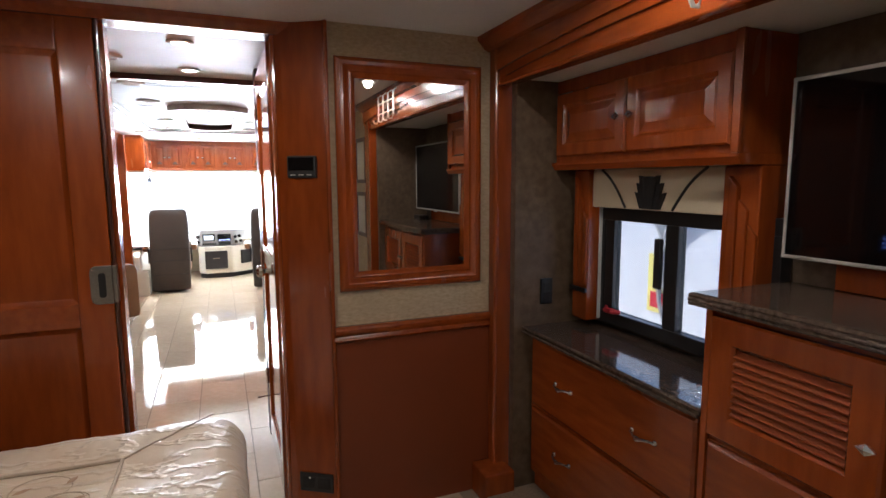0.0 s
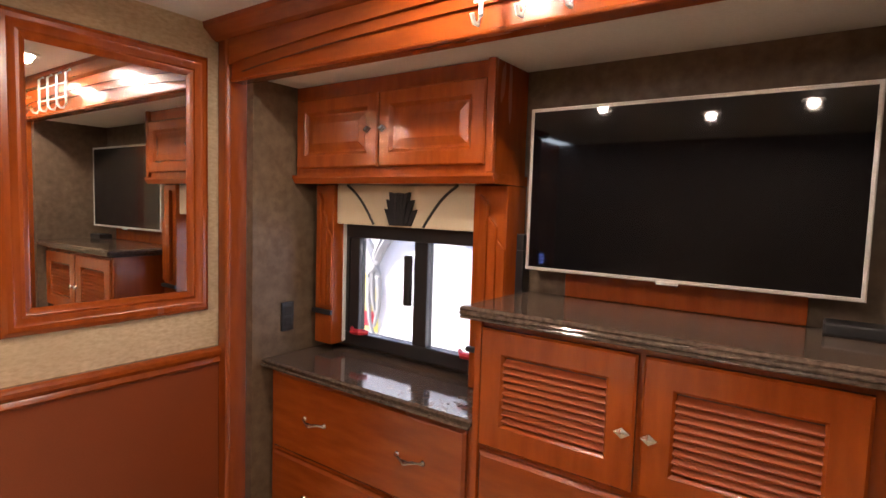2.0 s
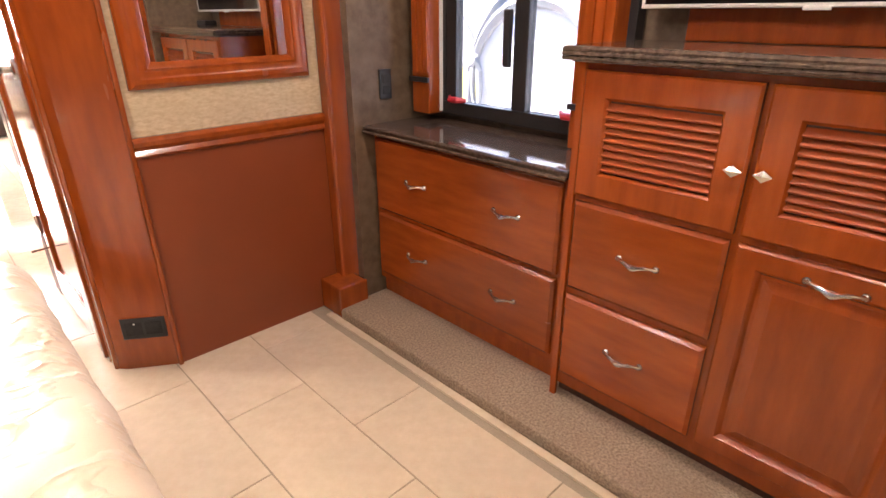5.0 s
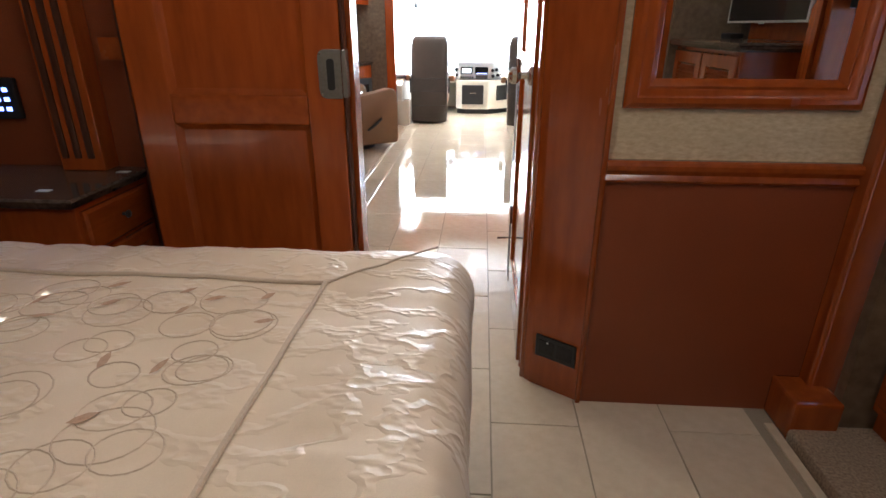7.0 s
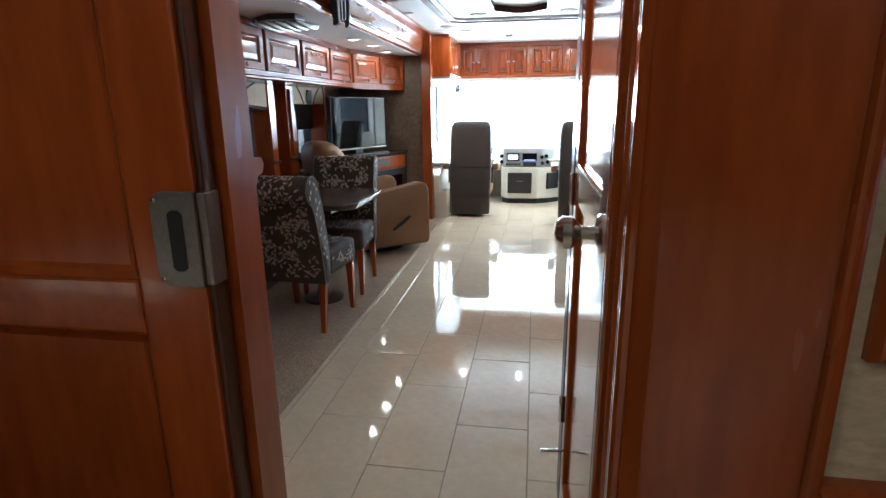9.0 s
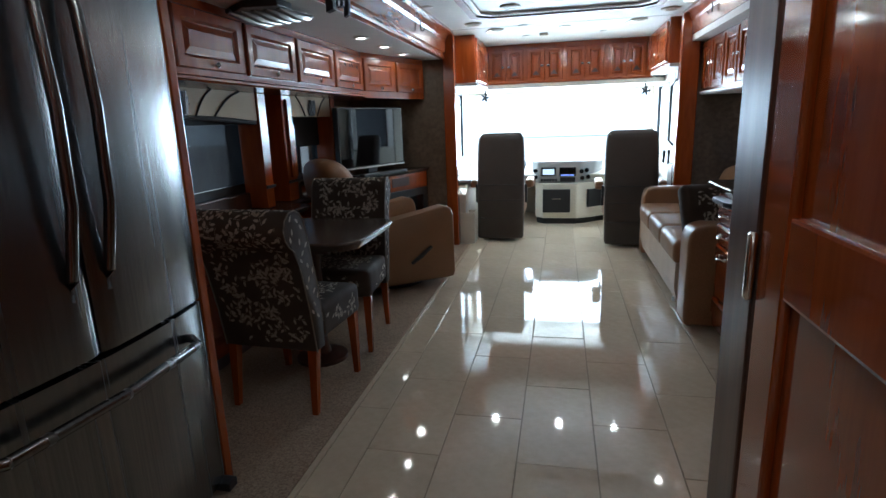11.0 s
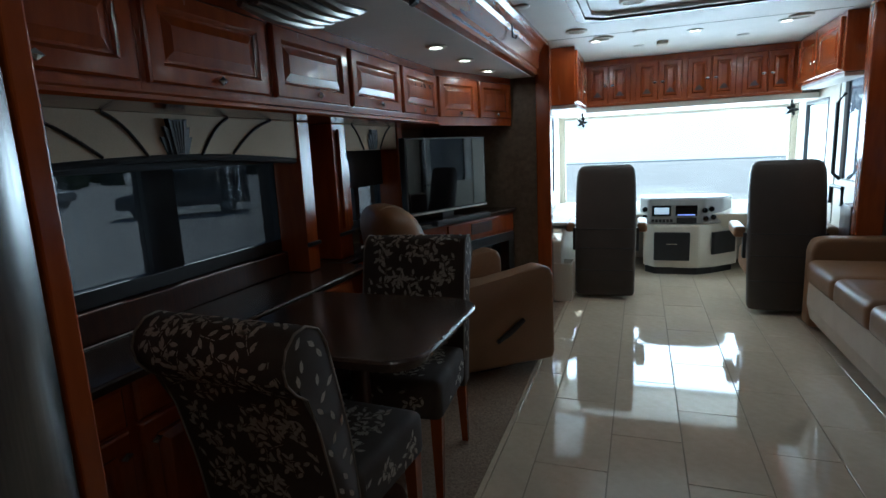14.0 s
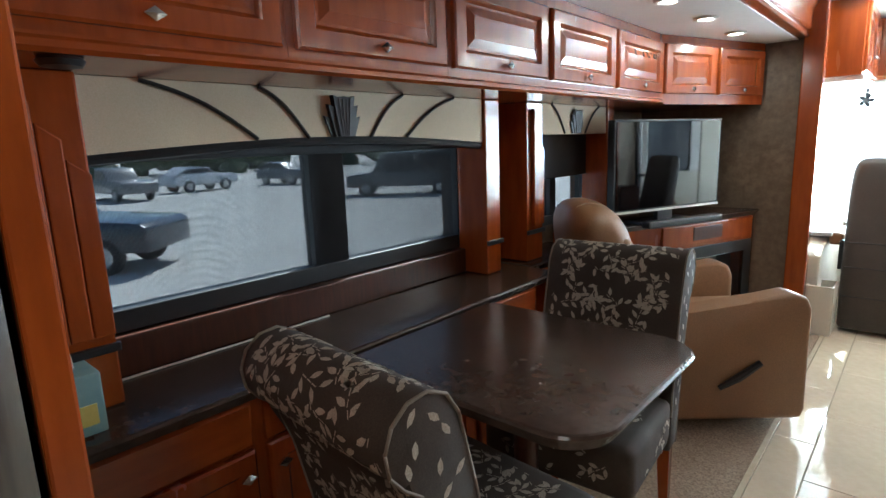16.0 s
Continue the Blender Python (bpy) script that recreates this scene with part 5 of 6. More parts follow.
def on_tv(s0, s1, z0, z1, o0, o1, bevel=0.003):
    pts = [E_ + dt * s0 + dm * o0, E_ + dt * s1 + dm * o0, E_ + dt * s1 + dm * o1, E_ + dt * s0 + dm * o1]
    return prism([tuple(p) for p in pts], z0, z1, bevel=bevel)


part("housing", on_tv(0, LT, 0.905, 1.418, -0.05, 0.0), BLACK, tv2)
part("screen", on_tv(0.012, LT - 0.012, 0.925, 1.407, 0.0, 0.003, 0.001), SCREEN, tv2, "glossy black screen")
part("lower_edge", on_tv(0.0, LT, 0.905, 0.917, 0.0, 0.006, 0.001), SILVER, tv2, "thin silver lower edge")
part("stand", on_tv(0.2, LT - 0.2, 0.833, 0.846, -0.12, 0.08, 0.004), BLACK, tv2)
part("neck", on_tv(LT / 2 - 0.06, LT / 2 + 0.06, 0.846, 0.92, -0.05, -0.02, 0.004), BLACK, tv2)
bar = on_tv(0.12, 0.70, 0.833, 0.872, 0.09, 0.15, 0.012)
solo("soundbar", bar, BLACK, "low black soundbar before the television", "soundbar", at=(-1.35, 7.1, 0.857))

# ---- dinette table ----
table = thing("dinette_table", "dark brown dinette table with cut corners and stepped edge", "table", at=(-1.25, 5.03, 0.012))
part("tabletop", worktop(eased([(-1.64, 4.715), (-0.96, 4.715), (-0.88, 4.795), (-0.88, 5.335), (-0.96, 5.415), (-1.64, 5.415)], 0.05), 0.742, 0.042), TABLE_TOP, table)
part("apron", box(-1.64, -1.10, 4.90, 5.20, 0.645, 0.70, 0.004), WOOD_DARK, table)
part("leg", lathe([(0.14, 0.012), (0.14, 0.03), (0.05, 0.05), (0.035, 0.12), (0.035, 0.58), (0.06, 0.645)], (-1.25, 5.05, 0), (0, 0, 1), 24), WOOD_DARK, table, smooth=30)

# ---- dining chairs ----
BACK = [(-0.215, 0.30), (-0.245, 0.50), (-0.285, 0.68), (-0.318, 0.775), (-0.352, 0.802), (-0.378, 0.835), (-0.384, 0.875), (-0.370, 0.912), (-0.338, 0.938), (-0.298, 0.943), (-0.258, 0.925), (-0.232, 0.885), (-0.198, 0.75), (-0.165, 0.60), (-0.145, 0.42), (-0.140, 0.30)]


def sprigs(bm, put, u0, u1, v0, v1, rng, step=0.055):
    """Embroidered sprigs: stems with pairs of leaves over a surface put(u, v) -> place, normal."""
    nu, nv = max(1, int((u1 - u0) / step)), max(1, int((v1 - v0) / step))
    for i in range(nu):
        for j in range(nv):
            u, v = u0 + (i + 0.5 + rng.uniform(-0.3, 0.3)) * (u1 - u0) / nu, v0 + (j + 0.5 + rng.uniform(-0.3, 0.3)) * (v1 - v0) / nv
            a = rng.uniform(0, 2 * math.pi)
            bend = rng.uniform(-0.35, 0.35)
            for k in range(4):
                a2 = a + bend * k
                u, v = u + 0.019 * math.cos(a2), v + 0.019 * math.sin(a2)
                b = a2 + (0.9 if k % 2 else -0.9)
                cu, cv = u + 0.020 * math.cos(b), v + 0.020 * math.sin(b)
                if not (u0 + 0.02 < cu < u1 - 0.02 and v0 + 0.02 < cv < v1 - 0.02):
                    continue
                pts = []
                for s, w in ((-0.5, 0), (-0.15, 0.5), (0.2, 0.42), (0.5, 0), (0.2, -0.42), (-0.15, -0.5)):
                    lu, lv = cu + 0.030 * s * math.cos(b) - 0.0125 * w * math.sin(b), cv + 0.030 * s * math.sin(b) + 0.0125 * w * math.cos(b)
                    p, nn = put(lu, lv)
                    pts.append(bm.verts.new(Vector(p) + Vector(nn) * 0.0022))
                bm.faces.new(pts)
                if k < 3:
                    p0, n0 = put(u, v)
                    p1, n1 = put(u + 0.015 * math.cos(a2), v + 0.015 * math.sin(a2))
                    p0, p1, n0 = Vector(p0), Vector(p1), Vector(n0)
                    sd = (p1 - p0).cross(n0).normalized() * 0.0012
                    bm.faces.new([bm.verts.new(q + n0 * 0.002) for q in (p0 - sd, p1 - sd, p1 + sd, p0 + sd)])
    return bm


def along_back(points):
    """A surface over the width and along a run of the back's outline."""
    ps = [Vector((0, y, z)) for y, z in points]
    acc = [0.0]
    for a, b in zip(ps, ps[1:]):
        acc.append(acc[-1] + (b - a).length)

    def put(u, v):
        v = min(max(v, 0.0), acc[-1] - 1e-6)
        for k in range(len(ps) - 1):
            if v <= acc[k + 1]:
                d = (ps[k + 1] - ps[k]).normalized()
                p = ps[k] + d * (v - acc[k])
                return (u, p.y, p.z), (0, -d.z, d.y)
        return (u, ps[-1].y, ps[-1].z), (0, 0, 1)

    return put, acc[-1]


def dining_chair(label):
    t = thing("dining_chair", label, "chair", group="dinette chairs")
    bm = prism(BACK, -0.235, 0.235, "x")
    bmesh.ops.bevel(bm, geom=[e for e in bm.edges if abs(e.verts[0].co.x - e.verts[1].co.x) < 1e-5], offset=0.012, segments=2, profile=0.6, affect="EDGES")
    back = part("backrest", bm, CHAIR_CLOTH, t, "rolled upholstered backrest", 50)
    seat = part("seat", box(-0.235, 0.235, -0.15, 0.245, 0.33, 0.485, 0.035, segments=3), CHAIR_CLOTH, t, "padded upholstered seat", 60)
    rng = random.Random(11)
    put, long = along_back(BACK)
    tagged(part("leaf_embroidery", sprigs(bmesh.new(), put, -0.225, 0.225, 0.02, long - 0.02, rng), LEAF_CLOTH, back, "pale leaf pattern"), kind="stuff")
    bm = bmesh.new()
    for sd in (-1, 1):
        for z, yc in ((0.46, -0.185), (0.52, -0.205), (0.58, -0.20), (0.64, -0.235), (0.70, -0.235), (0.76, -0.265), (0.81, -0.28), (0.86, -0.33), (0.90, -0.29), (0.83, -0.345), (0.49, -0.225), (0.55, -0.175), (0.61, -0.255), (0.67, -0.20), (0.73, -0.28), (0.79, -0.235), (0.87, -0.265), (0.915, -0.335)):
            a = rng.uniform(0.6, 2.5)
            leaf_on(bm, Vector((sd * 0.2372, yc, z)), Vector((0, math.cos(a), math.sin(a))), Vector((0, -math.sin(a), math.cos(a))), 0.032, 0.013)
    tagged(part("leaf_embroidery", bm, LEAF_CLOTH, back, "pale leaf pattern"), kind="stuff")
    tagged(part("leaf_embroidery", sprigs(bmesh.new(), lambda u, v: ((u, v, 0.485), (0, 0, 1)), -0.205, 0.205, -0.13, 0.215, rng), LEAF_CLOTH, seat, "pale leaf pattern"), kind="stuff")
    bm = bmesh.new()
    for s in (-1, 1):
        sprigs(bm, lambda u, v, s=s: ((s * 0.235, u, v), (s, 0, 0)), -0.13, 0.22, 0.345, 0.465, rng)
    sprigs(bm, lambda u, v: ((u, 0.245, v), (0, 1, 0)), -0.20, 0.20, 0.345, 0.465, rng)
    tagged(part("leaf_embroidery", bm, LEAF_CLOTH, seat, "pale leaf pattern"), kind="stuff")
    for s in (-1, 1):
        edge = [(s * 0.2335, y, z) for y, z in BACK[:15]]
        part("welt", tube(edge, 0.0034, 6), WELT, back, "brown corded welt", 40)
        for y0, y1, top in ((0.205, 0.215, 0.34), (-0.19, -0.225, 0.34)):
            bm = bmesh.new()
            lo = [bm.verts.new((s * 0.205 + a * 0.013, y1 + b * 0.013, 0.0)) for a, b in ((-1, -1), (1, -1), (1, 1), (-1, 1))]
            hi = [bm.verts.new((s * 0.205 + a * 0.022, y0 + b * 0.022, top)) for a, b in ((-1, -1), (1, -1), (1, 1), (-1, 1))]
            bm.faces.new(lo[::-1]), bm.faces.new(hi)
            for k in range(4):
                bm.faces.new((lo[k], lo[(k + 1) % 4], hi[(k + 1) % 4], hi[k]))
            part("leg", bm, WOOD, t, "tapered cherry leg")
    return t


chair = dining_chair("high-backed dining chair in brown leaf-patterned cloth")
chair.matrix_basis = pose(-1.21, 4.705, 0.012, 0, 0, -4)
copy_thing(chair, pose(-1.225, 5.355, 0.012, 0, 0, 184.8))


# ---- recliner ----
def soft(x0, x1, y0, y1, z0, z1, r=0.05, puff=0.0):
    bm = box(x0, x1, y0, y1, z0, z1, r, segments=4)
    if puff:
        c = Vector(((x0 + x1) / 2, (y0 + y1) / 2, (z0 + z1) / 2))
        for v in bm.verts:
            a, b = (v.co.x - c.x) / (x1 - x0) * 2, (v.co.y - c.y) / (y1 - y0) * 2
            if v.co.z > c.z:
                v.co.z += puff * (1 - a * a * 0.8) * (1 - b * b * 0.8)
    return bm


rec = thing("recliner", "tan leather swivel recliner with a rounded headrest", "armchair")
part("swivel_base", lathe([(0.26, 0.0), (0.26, 0.02), (0.20, 0.03), (0.05, 0.05), (0.05, 0.09)], (0, 0, 0), (0, 0, 1), 28), BLACK, rec, "round black swivel base", 30)
for s in (-1, 1):
    x0, x1 = (s * 0.255, s * 0.385) if s > 0 else (-0.385, -0.255)
    arm = part("arm", prism([(-0.36, 0.07), (0.36, 0.055), (0.375, 0.10), (0.37, 0.56), (0.345, 0.615), (0.29, 0.635), (0.10, 0.600), (-0.20, 0.56), (-0.38, 0.55)], x0, x1, "x", bevel=0.03, segments=3), LEATHER, rec, "padded tan leather arm", 60)
part("lever", tube([(0.388, -0.02, 0.22), (0.398, 0.06, 0.27), (0.402, 0.15, 0.335)], [0.012, 0.018, 0.014], 8), BLACK, rec, "dark release lever", 40)
part("seat_cushion", soft(-0.255, 0.255, -0.25, 0.385, 0.28, 0.45, 0.05, 0.03), LEATHER, rec, smooth=60)
part("footrest", soft(-0.25, 0.25, 0.34, 0.40, 0.08, 0.33, 0.03), LEATHER, rec, smooth=60)
part("frame", box(-0.255, 0.255, -0.32, 0.34, 0.07, 0.28, 0.01), SEAT_LEATHER, rec)
bm = prism([(-0.22, 0.38), (-0.27, 0.60), (-0.31, 0.78), (-0.40, 0.90), (-0.52, 0.84), (-0.50, 0.66), (-0.42, 0.30), (-0.34, 0.12), (-0.26, 0.2)], -0.30, 0.30, "x", bevel=0.055, segments=3)
part("backrest", bm, LEATHER, rec, smooth=60)
bm = bmesh.new()
bmesh.ops.create_uvsphere(bm, u_segments=36, v_segments=18, radius=1.0)
for v in bm.verts:
    c = v.co
    v.co = Vector((-0.04 + 0.35 * math.copysign(abs(c.x) ** 0.75, c.x), -0.47 + 0.15 * math.copysign(abs(c.y) ** 0.8, c.y) - 0.05 * c.z, 0.80 + 0.225 * math.copysign(abs(c.z) ** 0.8, c.z)))
part("headrest", bm, LEATHER, rec, "rounded padded headrest", 70)
for t in (-0.14, 0.10):
    part("seam", tube([(t, -0.47 + 0.152 * math.cos(k * 0.28) - 0.05 * math.sin(k * 0.28), 0.80 + 0.222 * math.sin(k * 0.28)) for k in range(9)], 0.003, 6), SEAM, rec, "pale stitched seam")
rec.matrix_basis = pose(-1.30, 6.58, 0.012, 0, 0, -47.8)

# ---- sofa on the other side ----
sofa = thing("sofa", "three-seat tan leather sofa with loose seat cushions", "sofa", at=(1.2, 6.75, 0))
part("base", prism([(0.84, 0.03), (1.70, 0.03), (1.70, 0.36), (0.80, 0.36), (0.785, 0.20)], 5.93, 7.56, "y", bevel=0.012), LEATHER, sofa)
part("front_flap", prism([(0.800, 0.10), (0.786, 0.10), (0.762, 0.20), (0.765, 0.35), (0.80, 0.375)], 5.97, 7.53, "y"), SEAM, sofa, "paler draped front flap")
for k in range(3):
    y = 5.955 + 0.53 * k
    part("seat_cushion", soft(0.745, 1.36, y, y + 0.525, 0.345, 0.50, 0.055, 0.03), LEATHER, sofa, smooth=60)
    bm = prism([(1.27, 0.47), (1.42, 0.80), (1.52, 0.84), (1.62, 0.80), (1.62, 0.40), (1.32, 0.40)], y + 0.003, y + 0.522, "y", bevel=0.04, segments=3)
    part("back_cushion", bm, LEATHER, sofa, smooth=60)
for y0, y1 in ((5.72, 5.945), (7.545, 7.70)):
    part("arm", prism([(0.775, 0.03), (1.66, 0.03), (1.66, 0.60), (1.40, 0.645), (0.86, 0.64), (0.80, 0.62), (0.775, 0.55)], y0, y1, "y", bevel=0.03, segments=3), LEATHER, sofa, "padded arm", 60)
part("tag", box(0.760, 0.772, 5.98, 6.0, 0.10, 0.13), WHITE, sofa, "tiny white tag")
cushion = thing("throw_pillow", "patterned throw pillow leaning on the sofa arm", "pillow", at=(1.0, 5.98, 0.52))
bm = soft(-0.19, 0.19, -0.05, 0.05, -0.19, 0.19, 0.045)
for v in bm.verts:
    a, b = v.co.x / 0.19, v.co.z / 0.19
    v.co.y *= 1 + 0.8 * (1 - a * a) * (1 - b * b)
bmesh.ops.transform(bm, matrix=pose(0.97, 6.02, 0.66, -24, 0, 12), verts=bm.verts)
part("cover", bm, CHAIR_CLOTH, cushion, smooth=60)
bm = bmesh.new()
mtx = pose(0.97, 6.02, 0.66, -24, 0, 12)
rng = random.Random(5)
sprigs(bm, lambda u, v: (tuple(mtx @ Vector((u, -0.092 + 0.25 * (u * u + v * v), v))), tuple(mtx.to_3x3() @ Vector((0, -1, 0)))), -0.16, 0.16, -0.16, 0.16, rng)
tagged(part("leaf_embroidery", bm, LEAF_CLOTH, cushion, "pale leaf pattern"), kind="stuff")

# ---- galley ----
gal = thing("galley_drawer_unit", "narrow cherry drawer unit at the end of the galley", "cabinet", at=(1.3, 5.6, 0))
part("body", box(0.925, 1.84, 5.335, 5.70, 0.06, 0.845, 0.004), WOOD, gal)
part("plinth", box(0.97, 1.84, 5.335, 5.70, 0.0, 0.06), WOOD_DARK, gal)
part("pull_out_board", prism([(0.86, 5.42), (0.88, 5.37), (0.925, 5.35), (0.925, 5.69), (0.88, 5.67), (0.86, 5.62)], 0.80, 0.825, bevel=0.004), BLACK, gal, "rounded black pull-out board")
for z0, z1, h in ((0.685, 0.785, 1), (0.570, 0.670, 1), (0.455, 0.555, 1), (0.15, 0.24, 0)):
    door_on(gal, "drawer", (0.925, 5.665, z0), (0, -1, 0), 0.30, z1 - z0, SLAB, pull_at=[(0.15, (z1 - z0) / 2)] if h else None)
main = thing("galley_base_cabinet", "cherry galley base cabinet with raised-panel doors", "cabinet", at=(1.4, 4.65, 0))
part("body", box(1.0, 1.84, 3.955, 5.325, 0.08, 0.845, 0.004), WOOD, main)
part("plinth", box(1.05, 1.84, 3.955, 5.325, 0.0, 0.08), WOOD_DARK, main)
for k in range(4):
    y = 5.235 - 0.335 * k
    door_on(main, "cabinet_door", (1.0, y, 0.262), (0, -1, 0), 0.318, 0.49, raised(0.30, 0.49), knob_at=[(0.29 if k % 2 == 0 else 0.03, 0.40)])
    if k % 2 == 0:
        door_on(main, "drawer", (1.0, y, 0.095), (0, -1, 0), 0.653, 0.15, SLAB, pull_at=[(0.31, 0.085)])
part("red_tag", box(0.972, 0.978, 4.905, 4.915, 0.45, 0.65), RED, main, "hanging red ribbon")
solo("galley_worktop", worktop([(0.965, 3.956), (0.965, 5.30), (0.885, 5.40), (0.885, 5.82), (0.93, 5.87), (1.845, 5.87), (1.845, 3.956)], 0.892, 0.045), GRANITE, "polished dark stone galley worktop with a rounded end", "worktop", at=(1.3, 4.9, 0.847))
solo("galley_riser", box(1.08, 1.84, 5.80, 5.86, 0.893, 0.96, 0.006), GRANITE, "dark raised ledge at the worktop's end", "ledge", at=(1.4, 5.78, 0.893))
for y0, y1, n in ((5.66, 6.34, 2), (6.34, 7.0, 2), (7.0, 7.66, 2)):
    t = thing("overhead_cabinet", "cherry overhead cabinet with two tall raised-panel doors", "cabinet", at=(1.5, (y0 + y1) / 2, 1.44), group="galley overhead cabinets")
    part("body", box(1.235, 1.84, y0, y1, 1.455, SOFFIT - 0.001, 0.002), WOOD, t)
    w = (y1 - y0) / 2
    for k in range(2):
        door_on(t, "cabinet_door", (1.235, y1 - w * k - 0.012, 1.475), (0, -1, 0), w - 0.024, 0.375, raised(w * 0.9, 0.39), knob_at=[(w - 0.055 if k == 0 else 0.03, 0.19)])
moulding("trim_galley_overhead", [(1.84, 1.425), (1.23, 1.425), (1.212, 1.435), (1.212, 1.448), (1.222, 1.454), (1.84, 1.454)], 5.66, 7.66, "y", WHITE, "pale strip under the galley cabinets")
for y in (6.0, 6.75):
    solo("puck_light", lathe([(0.03, 0), (0.034, -0.008), (0.028, -0.018), (0.004, -0.02)], (1.4, y, 1.425), (0, 0, 1), 18), CHROME, "small round light under the cabinet", "lamp", at=(1.4, y, 1.425), group="puck lights", smooth=30)
big = thing("overhead_cabinet", "deep cherry cabinet over the cooktop", "cabinet", at=(1.5, 4.95, 1.38))
part("body", box(1.175, 1.84, 4.30, 5.645, 1.375, SOFFIT - 0.001, 0.002), WOOD, big)
part("top_moulding", box(1.145, 1.175, 4.30, 5.66, 1.862, SOFFIT - 0.002, 0.004), WOOD_FLAT, big)
for k in range(3):
    door_on(big, "cabinet_door", (1.175, 5.63 - 0.445 * k, 1.40), (0, -1, 0), 0.425, 0.45, raised(0.42, 0.45), knob_at=[(0.385, 0.24)])
val = thing("galley_valance", "cream valance with a black fan ornament over the galley", "valance", at=(1.8, 6.0, 1.28))
part("board", box(1.76, 1.83, 5.35, 7.42, 1.24, 1.424, 0.004), VALANCE, val)
fan_motif(val, 1.759, 6.95, 1.245, 0.15, -1)
arc_cord(val, 1.757, 7.30, 1.42, 7.08, 1.25, 0.02)
arc_cord(val, 1.757, 6.62, 1.42, 6.82, 1.25, 0.02)

# ---- cornice fittings ----
for x, y, z in ((-1.055, 6.81, 2.0), (1.115, 6.95, 2.0)):
    solo("cornice_hook", tube([(x, y, z + 0.06), (x * 0.985, y, z + 0.05), (x * 0.985, y, z - 0.02), (x * 0.965, y, z - 0.03), (x * 0.955, y, z - 0.01)], 0.006, 8), BLACK, "small dark hook on the cornice", "hook", at=(x, y, z), group="cornice hooks", smooth=40)
bracket = thing("cornice_bracket", "carved dark bracket on the slide cornice", "bracket", at=(-1.05, 5.12, 1.9))
part("plate", box(-1.066, -1.045, 5.0, 5.29, 1.865, 2.04, 0.006), BLACK, bracket)
for k, (wide, top, low) in enumerate(((0.045, 2.03, 1.80), (0.030, 2.06, 1.83), (0.026, 2.05, 1.845), (0.034, 2.03, 1.815))):
    y = 5.0 + 0.075 * k
    part("fin", prism([(-1.05, low), (-1.012 - 0.004 * k, low + 0.012), (-1.016, top - 0.03), (-1.05, top)], y, y + wide, "y", bevel=0.004), BLACK, bracket)
ceil_fan = thing("slide_vent_cover", "carved dark vent cover under the soffit", "vent cover", at=(-1.40, 5.16, SOFFIT))
part("hub", prism([(-1.60, 5.06), (-1.44, 4.93), (-1.27, 4.95), (-1.26, 5.08), (-1.38, 5.16), (-1.54, 5.16)], SOFFIT - 0.035, SOFFIT, bevel=0.008), BLACK, ceil_fan, "dark carved hub")
for k in range(5):
    x, reach = -1.565 + 0.068 * k, 5.50 - 0.035 * k
    part("blade", tube([(x, 5.0, SOFFIT - 0.03), (x + 0.02, 5.14, SOFFIT - 0.048), (x + 0.03, 5.14 + (reach - 5.14) * 0.5, SOFFIT - 0.042), (x + 0.012, reach, SOFFIT - 0.016)], [0.014, 0.022, 0.019, 0.006], 8), NICKEL_DARK, ceil_fan, "curved dark-metal fin", 40)


# ---- cockpit ----
def cockpit_seat(label):
    t = thing("captain_chair", label, "chair", group="cockpit chairs")
    part("pedestal", box(-0.17, 0.17, -0.02, 0.34, 0.0, 0.24, 0.02), BLACK, t)
    part("cushion", soft(-0.25, 0.25, -0.08, 0.46, 0.24, 0.44, 0.06, 0.02), LEATHER, t, smooth=60)
    bm, loops = bmesh.new(), []
    for z, yc, deep, wide in ((0.035, -0.105, 0.055, 0.235), (0.06, -0.103, 0.065, 0.245), (0.42, -0.055, 0.078, 0.25), (0.80, 0.01, 0.07, 0.252), (0.95, 0.035, 0.066, 0.25), (1.05, 0.05, 0.064, 0.244), (1.10, 0.058, 0.058, 0.232), (1.125, 0.063, 0.046, 0.212), (1.137, 0.066, 0.026, 0.185)):
        ring = []
        for k in range(32):
            c, s = math.cos(k * math.pi / 16), math.sin(k * math.pi / 16)
            ring.append(bm.verts.new((wide * math.copysign(abs(c) ** 0.4, c), yc + deep * math.copysign(abs(s) ** 0.4, s), z)))
        loops.append(ring)
    for a, b in zip(loops, loops[1:]):
        for k in range(32):
            bm.faces.new((a[k], a[(k + 1) % 32], b[(k + 1) % 32], b[k]))
    bm.faces.new(loops[-1]), bm.faces.new(loops[0][::-1])
    back = part("backrest", bm, SEAT_LEATHER, t, "tall dark leather backrest", 60)
    for z, y in ((0.44, -0.128), (0.60, -0.10), (0.25, -0.147)):
        part("seam", tube([(-0.235, y, z), (0.235, y, z)], 0.004, 6), BLACK, back)
    for s in (-1, 1):
        part("armrest", soft(s * 0.30 - 0.042, s * 0.30 + 0.042, -0.02, 0.36, 0.56, 0.645, 0.03), LEATHER, t, "padded tan armrest", 60)
        part("arm_bracket", box(s * 0.265 - 0.012, s * 0.265 + 0.012, -0.03, 0.04, 0.40, 0.60, 0.006), BLACK, t)
    return t


